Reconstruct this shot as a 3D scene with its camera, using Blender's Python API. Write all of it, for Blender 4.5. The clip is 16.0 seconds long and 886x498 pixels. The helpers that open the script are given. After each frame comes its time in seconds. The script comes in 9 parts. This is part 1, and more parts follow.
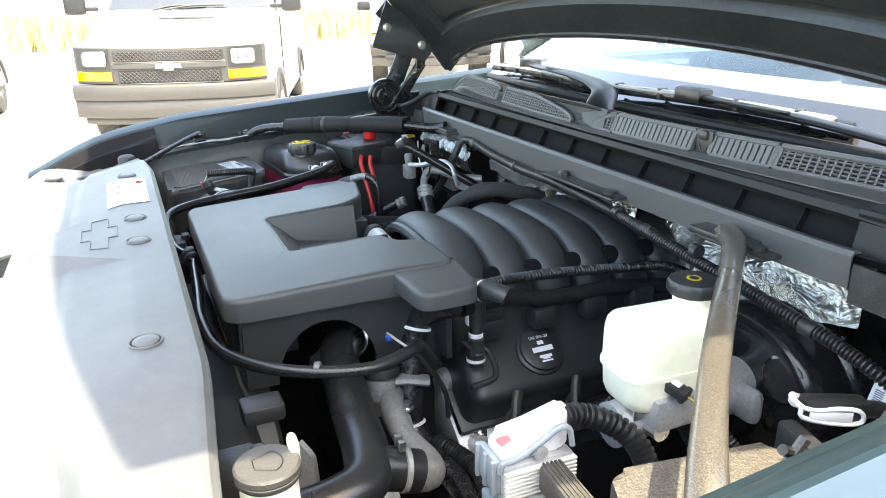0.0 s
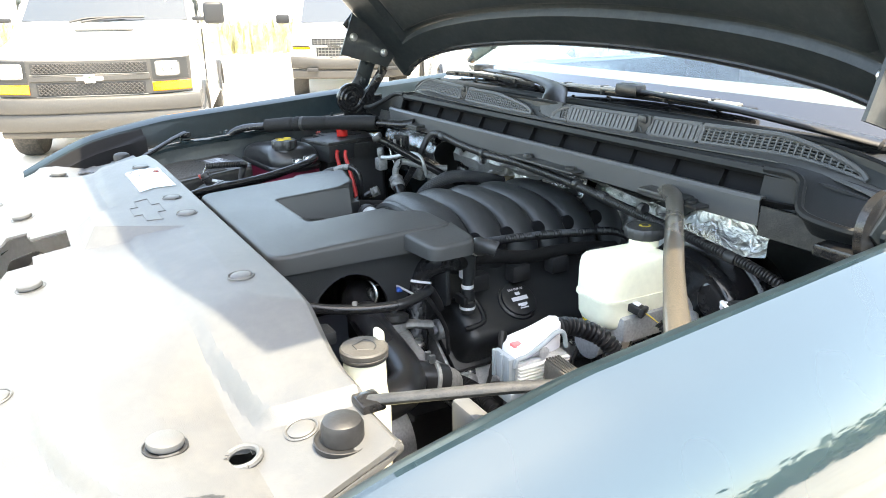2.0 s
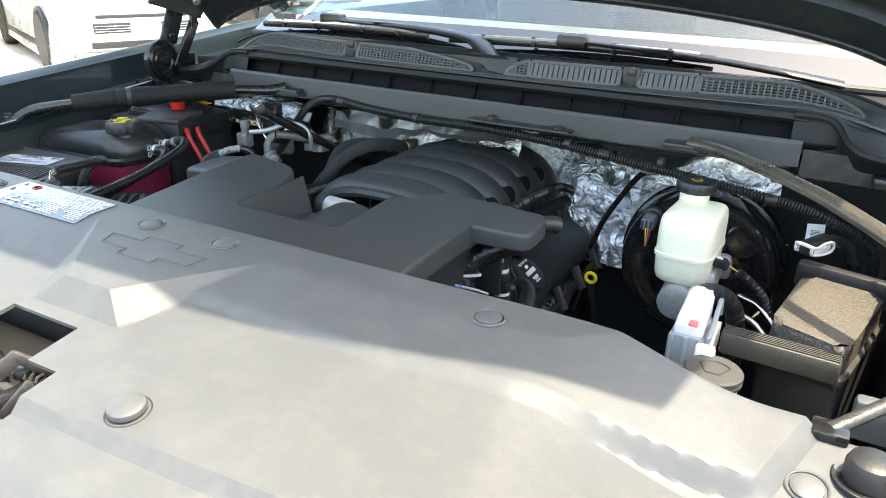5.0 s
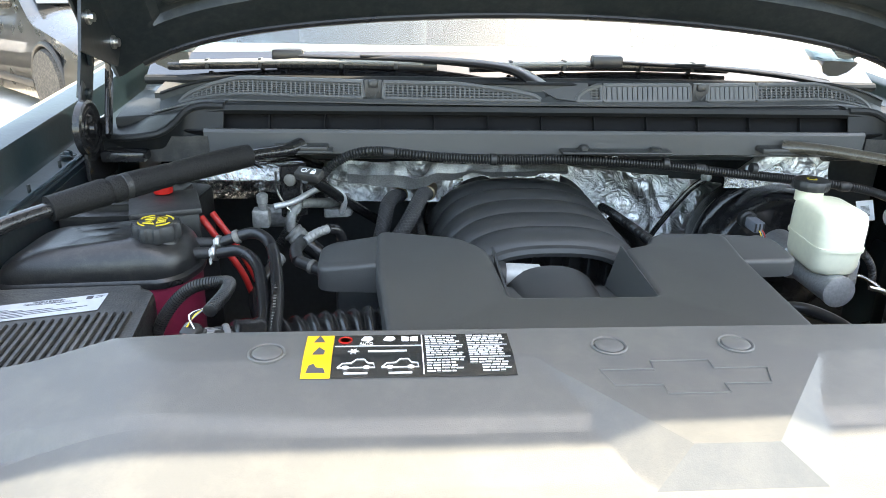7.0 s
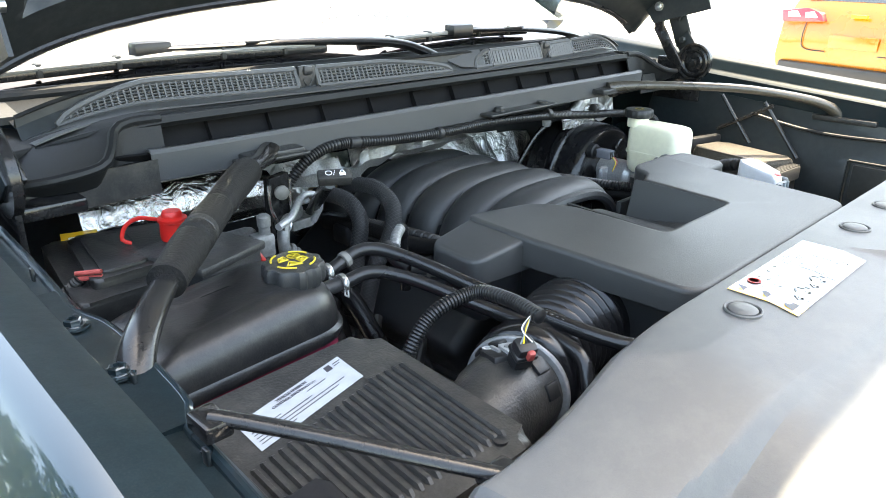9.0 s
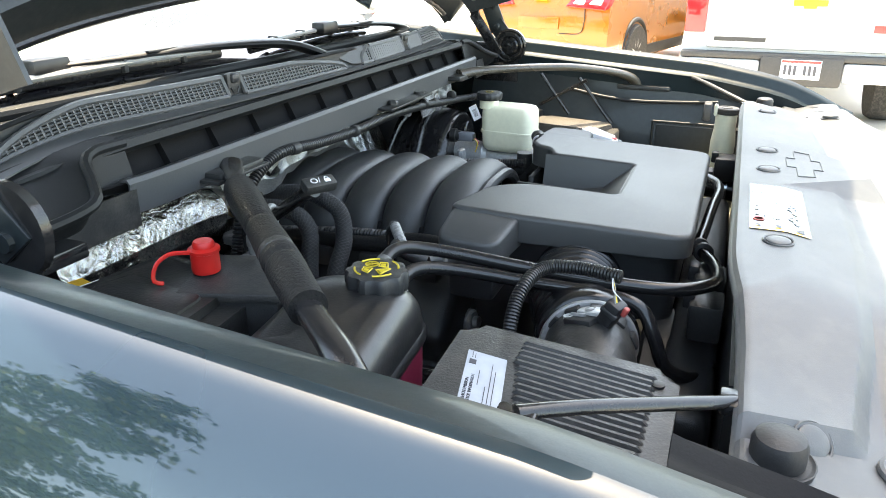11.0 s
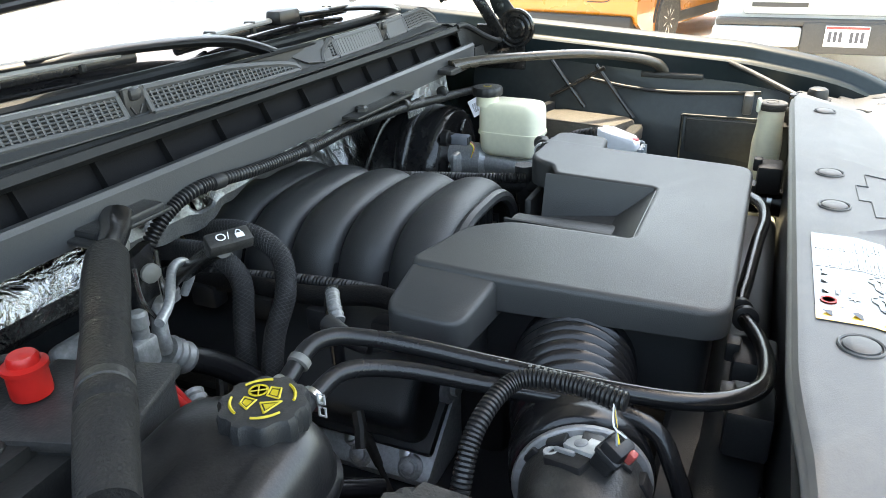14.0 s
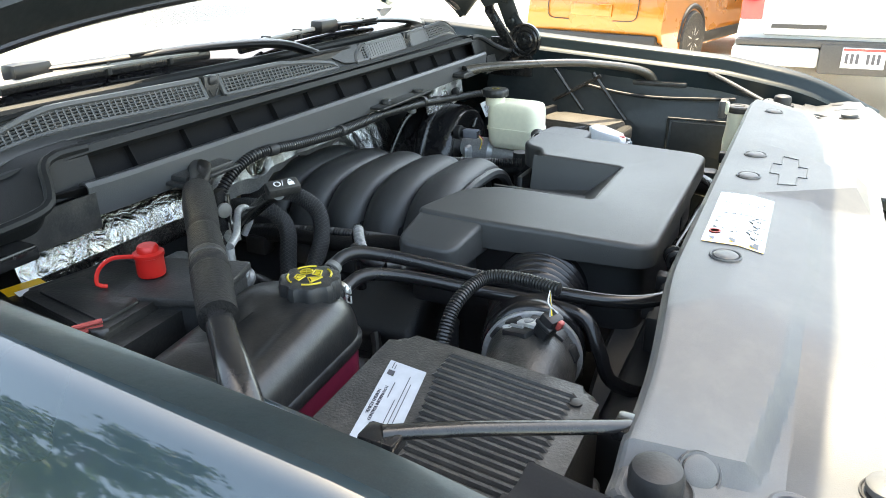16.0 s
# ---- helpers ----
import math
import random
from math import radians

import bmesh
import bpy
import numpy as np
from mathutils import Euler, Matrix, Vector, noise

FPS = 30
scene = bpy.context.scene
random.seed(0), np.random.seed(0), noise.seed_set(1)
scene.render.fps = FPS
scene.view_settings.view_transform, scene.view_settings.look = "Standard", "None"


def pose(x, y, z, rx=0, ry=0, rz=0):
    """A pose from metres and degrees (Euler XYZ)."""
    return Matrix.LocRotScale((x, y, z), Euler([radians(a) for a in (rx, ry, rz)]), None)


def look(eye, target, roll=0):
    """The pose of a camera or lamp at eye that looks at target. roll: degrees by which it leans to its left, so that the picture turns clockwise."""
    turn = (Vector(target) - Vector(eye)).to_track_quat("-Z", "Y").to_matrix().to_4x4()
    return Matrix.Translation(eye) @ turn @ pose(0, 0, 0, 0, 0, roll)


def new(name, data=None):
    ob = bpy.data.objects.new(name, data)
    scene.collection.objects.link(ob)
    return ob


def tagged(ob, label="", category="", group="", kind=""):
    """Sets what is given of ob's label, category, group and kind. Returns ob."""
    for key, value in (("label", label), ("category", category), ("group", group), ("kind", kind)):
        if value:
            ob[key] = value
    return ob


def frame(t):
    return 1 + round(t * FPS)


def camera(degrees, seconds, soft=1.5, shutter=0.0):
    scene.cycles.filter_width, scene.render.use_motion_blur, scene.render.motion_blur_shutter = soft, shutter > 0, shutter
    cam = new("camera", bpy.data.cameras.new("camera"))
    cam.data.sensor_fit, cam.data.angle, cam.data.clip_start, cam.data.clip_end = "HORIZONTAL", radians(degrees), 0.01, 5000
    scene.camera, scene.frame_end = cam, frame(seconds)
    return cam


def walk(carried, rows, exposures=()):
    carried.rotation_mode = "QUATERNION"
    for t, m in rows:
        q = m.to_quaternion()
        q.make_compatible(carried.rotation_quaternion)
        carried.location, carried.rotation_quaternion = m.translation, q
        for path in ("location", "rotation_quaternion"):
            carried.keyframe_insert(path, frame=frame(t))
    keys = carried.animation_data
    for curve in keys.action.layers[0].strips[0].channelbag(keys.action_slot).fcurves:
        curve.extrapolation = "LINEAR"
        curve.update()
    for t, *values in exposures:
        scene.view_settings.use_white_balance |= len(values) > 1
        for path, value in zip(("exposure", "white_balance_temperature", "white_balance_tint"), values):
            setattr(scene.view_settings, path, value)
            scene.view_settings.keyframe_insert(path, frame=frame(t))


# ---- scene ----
cam = camera(63.1, 16.0, 0.9)
PATH = [
    (0, (1.023, 0.577, 1.508), (-0.704, 1.332, 0.839), -1.0),
    (0.5, (1.029, 0.547, 1.508), (-0.679, 1.33, 0.823), -1.7),
    (1, (1.031, 0.468, 1.509), (-0.671, 1.302, 0.87), -1.7),
    (1.5, (1.053, 0.406, 1.508), (-0.558, 1.392, 0.848), -0.8),
    (2, (1.171, 0.366, 1.508), (-0.463, 1.325, 0.87), -0.6),
    (2.5, (1.225, 0.305, 1.522), (-0.427, 1.225, 0.871), -0.3),
    (3, (1.152, 0.198, 1.53), (-0.444, 1.219, 0.889), -3.1),
    (3.5, (1.055, 0.133, 1.534), (-0.423, 1.303, 0.867), -2.1),
    (3.7, (1.001, 0.131, 1.528), (-0.398, 1.378, 0.831), -1.5),
    (5.8, (0.278, -0.005, 1.515), (-0.341, 1.732, 0.742), -0.8),
    (6, (0.195, 0.024, 1.525), (-0.386, 1.776, 0.757), -1.9),
    (6.5, (-0.012, 0.06, 1.512), (-0.3, 1.902, 0.786), 2.5),
    (7, (-0.268, 0.028, 1.511), (-0.124, 1.885, 0.784), 1.3),
    (7.5, (-0.445, 0.09, 1.499), (-0.056, 1.907, 0.758), 0.6),
    (8, (-0.613, 0.236, 1.492), (0.072, 1.971, 0.772), 0.3),
    (8.5, (-0.813, 0.287, 1.478), (0.293, 1.789, 0.756), -0.0),
    (9, (-0.933, 0.361, 1.472), (0.383, 1.676, 0.739), 0.7),
    (9.5, (-0.978, 0.486, 1.467), (0.504, 1.605, 0.722), 1.7),
    (10, (-1.1, 0.585, 1.476), (0.574, 1.373, 0.717), -0.3),
    (10.2, (-1.15, 0.609, 1.477), (0.547, 1.347, 0.721), 0.3),
    (12.5, (-1.137, 0.657, 1.488), (0.621, 1.243, 0.734), -1.7),
    (13, (-1.076, 0.68, 1.483), (0.692, 1.234, 0.729), -1.3),
    (13.5, (-0.951, 0.668, 1.481), (0.771, 1.328, 0.706), -0.8),
    (14, (-0.885, 0.656, 1.485), (0.776, 1.406, 0.662), -1.5),
    (14.5, (-0.857, 0.667, 1.495), (0.764, 1.443, 0.619), -2.2),
    (15, (-0.886, 0.652, 1.499), (0.742, 1.435, 0.639), -1.0),
    (15.5, (-0.977, 0.601, 1.505), (0.664, 1.413, 0.701), -0.7),
    (16, (-1.092, 0.525, 1.5), (0.556, 1.347, 0.718), -0.8),
]
EXPOSURES = [(0.0, 3.40, 8250, 5), (2.5, 3.25, 8250, 5), (3.5, 2.95, 8250, 4), (5.8, 2.96, 8050, 4), (6.5, 3.36, 8250, 4), (7.0, 3.30, 8350, 5), (7.5, 3.17, 8350, 5), (8.0, 3.46, 8350, 5), (10.0, 3.31, 8650, 5), (12.5, 3.10, 8450, 4), (13.5, 3.01, 8750, 5), (14.5, 3.25, 8450, 4), (15.0, 3.17, 8650, 4), (15.5, 3.36, 8650, 4), (16.0, 3.14, 8650, 4)]
walk(cam, [(t, look(eye, target, roll)) for t, eye, target, roll in PATH], EXPOSURES)

# ---- world and light ----
world = bpy.data.worlds.new("sky")
scene.world = world
world.use_nodes = True
wn = world.node_tree.nodes
sky = wn.new("ShaderNodeTexSky")
sky.sky_type = 'NISHITA'
sky.sun_disc = False
sky.sun_elevation = radians(72)
sky.sun_rotation = radians(80)
sky.dust_density = 2.0
wn["Background"].inputs[1].default_value = 0.15
world.node_tree.links.new(sky.outputs[0], wn["Background"].inputs[0])
sun_data = bpy.data.lights.new("sun", 'SUN')
sun_data.energy, sun_data.angle, sun_data.color = 1.7, radians(0.6), (1.0, 0.96, 0.9)
sun = new("sun", sun_data)
sun.matrix_world = look((2.66, 0.47, 12), (0, 0, 2))


# ---- materials ----
def material(name, colour, rough=0.5, metal=0.0, vary=0.15, grain=90.0, bump=0.1, large=3.0, dust=0.0, coat=0.0,
             transmission=0.0, dust_colour=(0.42, 0.38, 0.32), specular=0.5, ior=1.5, dust_scale=45.0, dust_edge=(0.45, 0.75)):
    """A surface with variation at two scales, fine relief and, if asked, dust in patches."""
    m = bpy.data.materials.new(name)
    m.use_nodes = True
    n, l = m.node_tree.nodes, m.node_tree.links
    b = n["Principled BSDF"]
    tc = n.new("ShaderNodeTexCoord")
    fine = n.new("ShaderNodeTexNoise")
    fine.inputs["Scale"].default_value, fine.inputs["Detail"].default_value = grain, 4
    big = n.new("ShaderNodeTexNoise")
    big.inputs["Scale"].default_value, big.inputs["Detail"].default_value = large, 3
    for t in (fine, big):
        l.new(tc.outputs["Object"], t.inputs["Vector"])
    add = n.new("ShaderNodeMath")
    add.operation = 'ADD'
    l.new(fine.outputs["Fac"], add.inputs[0])
    l.new(big.outputs["Fac"], add.inputs[1])
    ramp = n.new("ShaderNodeMapRange")
    ramp.inputs["From Min"].default_value, ramp.inputs["From Max"].default_value = 0.7, 1.3
    ramp.inputs["To Min"].default_value, ramp.inputs["To Max"].default_value = 1 - vary, 1 + vary
    l.new(add.outputs[0], ramp.inputs["Value"])
    mul = n.new("ShaderNodeMix")
    mul.data_type, mul.blend_type = 'RGBA', 'MULTIPLY'
    mul.inputs["Factor"].default_value = 1.0
    mul.inputs["A"].default_value = (*colour, 1)
    l.new(ramp.outputs[0], mul.inputs["B"])
    out = mul.outputs["Result"]
    if dust:
        spots = n.new("ShaderNodeTexNoise")
        spots.inputs["Scale"].default_value, spots.inputs["Detail"].default_value = dust_scale, 8
        spots.inputs["Roughness"].default_value = 0.75
        l.new(tc.outputs["Object"], spots.inputs["Vector"])
        mask = n.new("ShaderNodeMapRange")
        mask.inputs["From Min"].default_value, mask.inputs["From Max"].default_value = dust_edge
        mask.inputs["To Max"].default_value = dust
        l.new(spots.outputs["Fac"], mask.inputs["Value"])
        mix = n.new("ShaderNodeMix")
        mix.data_type = 'RGBA'
        l.new(mask.outputs[0], mix.inputs["Factor"])
        l.new(out, mix.inputs["A"])
        mix.inputs["B"].default_value = (*dust_colour, 1)
        out = mix.outputs["Result"]
    l.new(out, b.inputs["Base Color"])
    b.inputs["Metallic"].default_value = metal
    b.inputs["IOR"].default_value = ior
    b.inputs["Specular IOR Level"].default_value = specular
    b.inputs["Coat Weight"].default_value = coat
    b.inputs["Coat Roughness"].default_value = 0.03
    b.inputs["Transmission Weight"].default_value = transmission
    rr = n.new("ShaderNodeMapRange")
    rr.inputs["From Min"].default_value, rr.inputs["From Max"].default_value = 0.3, 0.7
    rr.inputs["To Min"].default_value, rr.inputs["To Max"].default_value = max(0, rough - 0.08 * (rough > 0.05)), rough + 0.08 * (rough > 0.05)
    l.new(big.outputs["Fac"], rr.inputs["Value"])
    l.new(rr.outputs[0], b.inputs["Roughness"])
    if bump:
        bp = n.new("ShaderNodeBump")
        bp.inputs["Strength"].default_value, bp.inputs["Distance"].default_value = bump, 0.002
        l.new(fine.outputs["Fac"], bp.inputs["Height"])
        l.new(bp.outputs[0], b.inputs["Normal"])
    return m


PLASTIC = material("grained_black_plastic", (0.023, 0.024, 0.025), 0.40, grain=700, bump=0.25, vary=0.12)
COVER_PLASTIC = material("charcoal_cover_plastic", (0.042, 0.043, 0.043), 0.46, grain=900, bump=0.2, vary=0.06)
SHIELD_PLASTIC = material("grey_shield_plastic", (0.082, 0.084, 0.086), 0.46, grain=900, bump=0.12, vary=0.05, dust=0.08, dust_scale=25)
MANIFOLD = material("matt_manifold_plastic", (0.034, 0.035, 0.036), 0.44, grain=700, bump=0.25, vary=0.12)
DARK = material("dark_plastic", (0.019, 0.019, 0.020), 0.5, grain=300, bump=0.15, vary=0.25)
DARK_DUSTY = material("dusty_black_plastic", (0.025, 0.025, 0.025), 0.45, grain=400, bump=0.3, vary=0.2, dust=0.10)
BLACK_METAL = material("black_enamel_steel", (0.012, 0.012, 0.013), 0.22, vary=0.2, bump=0.03, dust=0.03)
RUBBER = material("hose_rubber", (0.013, 0.013, 0.014), 0.26, grain=500, bump=0.12, vary=0.2)
CONDUIT = material("split_conduit", (0.014, 0.014, 0.015), 0.38, grain=200, bump=0.05)
BRAID = material("woven_sleeve", (0.022, 0.022, 0.023), 0.65, grain=900, bump=0.9, vary=0.4)
BRAID_GREY = material("grey_braid_thread", (0.050, 0.050, 0.052), 0.5, grain=900, bump=0.1, vary=0.3)
FOAM = material("foam_wrap", (0.0085, 0.0085, 0.009), 0.65, grain=350, bump=0.7, vary=0.3, dust=0.03, dust_scale=500, specular=0.25)
PAINT = material("slate_blue_metallic_paint", (0.015, 0.030, 0.039), 0.30, metal=0.35, grain=2500, bump=0.0, vary=0.1, coat=1.0, specular=0.12)
PAINT.node_tree.nodes["Principled BSDF"].inputs["Coat IOR"].default_value = 1.75
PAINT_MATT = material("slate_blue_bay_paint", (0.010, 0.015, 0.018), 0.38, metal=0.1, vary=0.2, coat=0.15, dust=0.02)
# near-black plastic: shade under the cowl lip is put into this colour
CHANNEL = material("black_plastic_with_shade", (0.008, 0.008, 0.009), 0.85, grain=500, bump=0.15, vary=0.2, specular=0.15)
WORN = material("greasy_latch_steel", (0.07, 0.065, 0.06), 0.5, metal=0.5, grain=160, bump=0.2, vary=0.35, dust=0.15)
FABRIC = material("grey_woven_insulation", (0.34, 0.34, 0.34), 0.36, metal=0.8, grain=420, bump=0.6, vary=0.35)
BAY_DARK = material("dark_bay_steel", (0.022, 0.026, 0.028), 0.5, vary=0.3, bump=0.1)
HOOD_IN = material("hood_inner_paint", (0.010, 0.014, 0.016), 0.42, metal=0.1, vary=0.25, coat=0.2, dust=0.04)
WHITE_TANK = material("translucent_white_plastic", (0.88, 0.85, 0.66), 0.38, vary=0.05, bump=0.05)
ALU = material("cast_aluminium", (0.46, 0.47, 0.48), 0.42, metal=0.55, grain=250, bump=0.4, vary=0.2)
STEEL = material("bright_steel", (0.62, 0.62, 0.61), 0.28, metal=1.0, vary=0.15, bump=0.05)
CHROME = material("chrome", (0.9, 0.9, 0.9), 0.05, metal=1.0, vary=0.03, bump=0.0)
TANK_RED = material("coolant_tank_lower", (0.17, 0.016, 0.040), 0.35, vary=0.15, bump=0.03)
RED = material("red_plastic", (0.55, 0.015, 0.012), 0.4, vary=0.08)
YELLOW = material("yellow_print", (0.85, 0.62, 0.03), 0.5, vary=0.05, bump=0)
AMBER = material("amber_lens", (0.60, 0.22, 0.004), 0.15, vary=0.05, bump=0, coat=0.5)
ORANGE_LABEL = material("orange_yellow_label", (0.90, 0.50, 0.02), 0.35, vary=0.03, bump=0, coat=1.0)
FILM_WHITE = material("label_film_white", (0.78, 0.78, 0.80), 0.4, vary=0.05, bump=0, coat=1.0)
LABEL_BLACK = material("label_black", (0.02, 0.02, 0.021), 0.22, vary=0.05, bump=0, coat=1.0)
LABEL_WHITE = material("label_white", (0.78, 0.78, 0.80), 0.4, vary=0.05, bump=0)
for film in (FILM_WHITE, LABEL_BLACK, ORANGE_LABEL):
    film.node_tree.nodes["Principled BSDF"].inputs["Coat Roughness"].default_value = 0.16
    film.node_tree.nodes["Principled BSDF"].inputs["Coat IOR"].default_value = 1.8
INK = material("label_ink", (0.05, 0.05, 0.06), 0.5, vary=0.1, bump=0)
GREY_CONNECT = material("grey_blue_plastic", (0.24, 0.275, 0.30), 0.45, vary=0.08)
TAN_CAP = material("dusty_cap_plastic", (0.045, 0.042, 0.038), 0.6, grain=350, bump=0.3, vary=0.1, dust=0.18, dust_colour=(0.24, 0.21, 0.17), dust_scale=600)
FUSE_LID = material("dusty_fuse_lid", (0.066, 0.058, 0.048), 0.42, grain=320, bump=1.0, vary=0.35, dust=0.55, dust_colour=(0.30, 0.265, 0.21), dust_scale=420, dust_edge=(0.48, 0.66))
LATCH = material("brown_grey_latch_plastic", (0.050, 0.046, 0.040), 0.5, grain=300, bump=0.3, vary=0.2, dust=0.25, dust_colour=(0.20, 0.18, 0.15), dust_scale=400)
BRASS = material("brass_fitting", (0.36, 0.29, 0.19), 0.42, metal=0.7)
RUST = material("rusty_manifold", (0.16, 0.06, 0.035), 0.8, grain=120, bump=0.6, vary=0.4)
GLASS_WHITE_PAINT = material("white_car_paint", (0.55, 0.55, 0.535), 0.3, vary=0.03, bump=0, coat=1.0)
ORANGE_PAINT = material("orange_car_paint", (0.40, 0.130, 0.003), 0.3, metal=0.15, vary=0.04, bump=0, coat=1.0)
BROWN_PAINT = material("dark_grey_car_paint", (0.034, 0.034, 0.033), 0.3, metal=0.4, vary=0.05, bump=0, coat=1.0)
SILVER_PAINT = material("silver_white_car_paint", (0.66, 0.67, 0.68), 0.3, metal=0.2, vary=0.03, bump=0, coat=1.0)
GREY_TRIM = material("grey_bumper_plastic", (0.13, 0.128, 0.12), 0.55, vary=0.1, dust=0.15)
CAR_TRIM = material("grey_van_plastic", (0.048, 0.046, 0.043), 0.6, vary=0.1, dust=0.03)
CAR_GLASS = material("dark_car_glass", (0.03, 0.035, 0.036), 0.03, vary=0.05, bump=0, coat=1.0)
TYRE = material("tyre_rubber", (0.03, 0.03, 0.03), 0.8, grain=120, bump=0.4, dust=0.3)
LAMP_GLASS = material("clear_lamp_lens", (0.75, 0.77, 0.78), 0.08, vary=0.1, bump=0, coat=1.0)
TAIL_RED = material("red_tail_lens", (0.5, 0.01, 0.015), 0.12, vary=0.08, bump=0, coat=1.0)
DASH = material("dashboard_vinyl", (0.05, 0.05, 0.05), 0.6, grain=400, bump=0.2)
LEAF = material("tree_leaves", (0.045, 0.085, 0.022), 0.6, grain=3, vary=0.45, bump=0)
BARK = material("bark", (0.09, 0.07, 0.05), 0.9, grain=30, bump=0.6, vary=0.3)
GRASS = material("dry_grass", (0.40, 0.38, 0.20), 0.8, grain=8, vary=0.4, bump=0)


def foil_material():
    m = material("crumpled_foil", (0.60, 0.60, 0.60), 0.30, metal=1.0, vary=0.25, bump=0)
    n, l = m.node_tree.nodes, m.node_tree.links
    tc = n.new("ShaderNodeTexCoord")
    v = n.new("ShaderNodeTexVoronoi")
    v.feature = 'F1'
    v.inputs["Scale"].default_value = 34
    w = n.new("ShaderNodeTexNoise")
    w.inputs["Scale"].default_value, w.inputs["Detail"].default_value = 30, 6
    w.inputs["Distortion"].default_value = 0.7
    l.new(tc.outputs["Object"], w.inputs["Vector"])
    mixv = n.new("ShaderNodeMix")
    mixv.data_type = 'VECTOR'
    mixv.inputs["Factor"].default_value = 0.15
    l.new(tc.outputs["Object"], mixv.inputs["A"])
    l.new(w.outputs["Color"], mixv.inputs["B"])
    l.new(mixv.outputs["Result"], v.inputs["Vector"])
    add = n.new("ShaderNodeMath")
    add.operation = 'ADD'
    l.new(v.outputs["Distance"], add.inputs[0])
    l.new(w.outputs["Fac"], add.inputs[1])
    bp = n.new("ShaderNodeBump")
    bp.inputs["Strength"].default_value, bp.inputs["Distance"].default_value = 0.65, 0.0050
    l.new(add.outputs[0], bp.inputs["Height"])
    l.new(bp.outputs[0], n["Principled BSDF"].inputs["Normal"])
    return m


FOIL = foil_material()


def ground_material():
    m = material("pale_gravel_lot", (0.62, 0.58, 0.52), 0.85, grain=60, bump=0.5, vary=0.18, large=0.35)
    n, l = m.node_tree.nodes, m.node_tree.links
    tc = n.new("ShaderNodeTexCoord")
    patch = n.new("ShaderNodeTexNoise")
    patch.inputs["Scale"].default_value, patch.inputs["Detail"].default_value = 0.9, 6
    l.new(tc.outputs["Object"], patch.inputs["Vector"])
    mask = n.new("ShaderNodeMapRange")
    mask.inputs["From Min"].default_value, mask.inputs["From Max"].default_value = 0.52, 0.68
    mask.inputs["To Max"].default_value = 0.5
    l.new(patch.outputs["Fac"], mask.inputs["Value"])
    b = n["Principled BSDF"]
    old = b.inputs["Base Color"].links[0].from_socket
    mix = n.new("ShaderNodeMix")
    mix.data_type = 'RGBA'
    l.new(mask.outputs[0], mix.inputs["Factor"])
    l.new(old, mix.inputs["A"])
    mix.inputs["B"].default_value = (0.40, 0.34, 0.27, 1)
    l.new(mix.outputs["Result"], b.inputs["Base Color"])
    return m


GROUND = ground_material()


def windscreen_glass():
    m = bpy.data.materials.new("windscreen_glass")
    m.use_nodes = True
    b = m.node_tree.nodes["Principled BSDF"]
    b.inputs["Base Color"].default_value = (0.80, 0.92, 0.90, 1)
    b.inputs["Transmission Weight"].default_value = 1.0
    b.inputs["Roughness"].default_value = 0.0
    b.inputs["IOR"].default_value = 1.5
    return m


GLASS = windscreen_glass()


# ---- mesh helpers ----
def vec(*a):
    return Vector(a)


def finish(name, bm, mat, parent=None, label="", smooth=35, location=None):
    """Links a bmesh as one mesh object; edges sharper than `smooth` degrees stay sharp."""
    bmesh.ops.recalc_face_normals(bm, faces=bm.faces)
    me = bpy.data.meshes.new(name)
    bm.to_mesh(me)
    bm.free()
    if smooth:
        for p in me.polygons:
            p.use_smooth = True
        me.set_sharp_from_angle(angle=radians(smooth))
    me.materials.append(mat)
    ob = new(name, me)
    if parent is not None:
        ob.parent = parent
    if label:
        ob["label"] = label
    return ob


def part(name, bm, mat, parent, label="", smooth=35):
    return finish(name, bm, mat, parent, label, smooth)


def thing(name, label, category, group="", kind=""):
    return tagged(new(name), label, category, group, kind)


def box(bm, lo, hi, bevel=0.0, seg=2, m=None):
    """A box between two corners, with rounded edges."""
    lo, hi = Vector(lo), Vector(hi)
    made = bmesh.ops.create_cube(bm, size=1.0)["verts"]
    mat = Matrix.Translation((lo + hi) / 2) @ Matrix.Diagonal((*(hi - lo), 1))
    if m is not None:
        mat = m @ mat
    bmesh.ops.transform(bm, matrix=mat, verts=made)
    if bevel:
        edges = list({e for v in made for e in v.link_edges})
        bmesh.ops.bevel(bm, geom=edges, offset=bevel, segments=seg, affect='EDGES', profile=0.5)
    return bm


def prism(bm, points, z0, z1, bevel=0.0, seg=3, top=None):
    """An upright prism over a plan outline; top(x, y) bends its upper face."""
    low = [bm.verts.new((x, y, z0)) for x, y in points]
    high = [bm.verts.new((x, y, z1 if top is None else top(x, y))) for x, y in points]
    n = len(points)
    upper = bm.faces.new(high)
    bm.faces.new(list(reversed(low)))
    for i in range(n):
        bm.faces.new((low[i], low[(i + 1) % n], high[(i + 1) % n], high[i]))
    if bevel:
        bmesh.ops.bevel(bm, geom=list(upper.edges), offset=bevel, segments=seg, affect='EDGES', profile=0.5)
    return bm


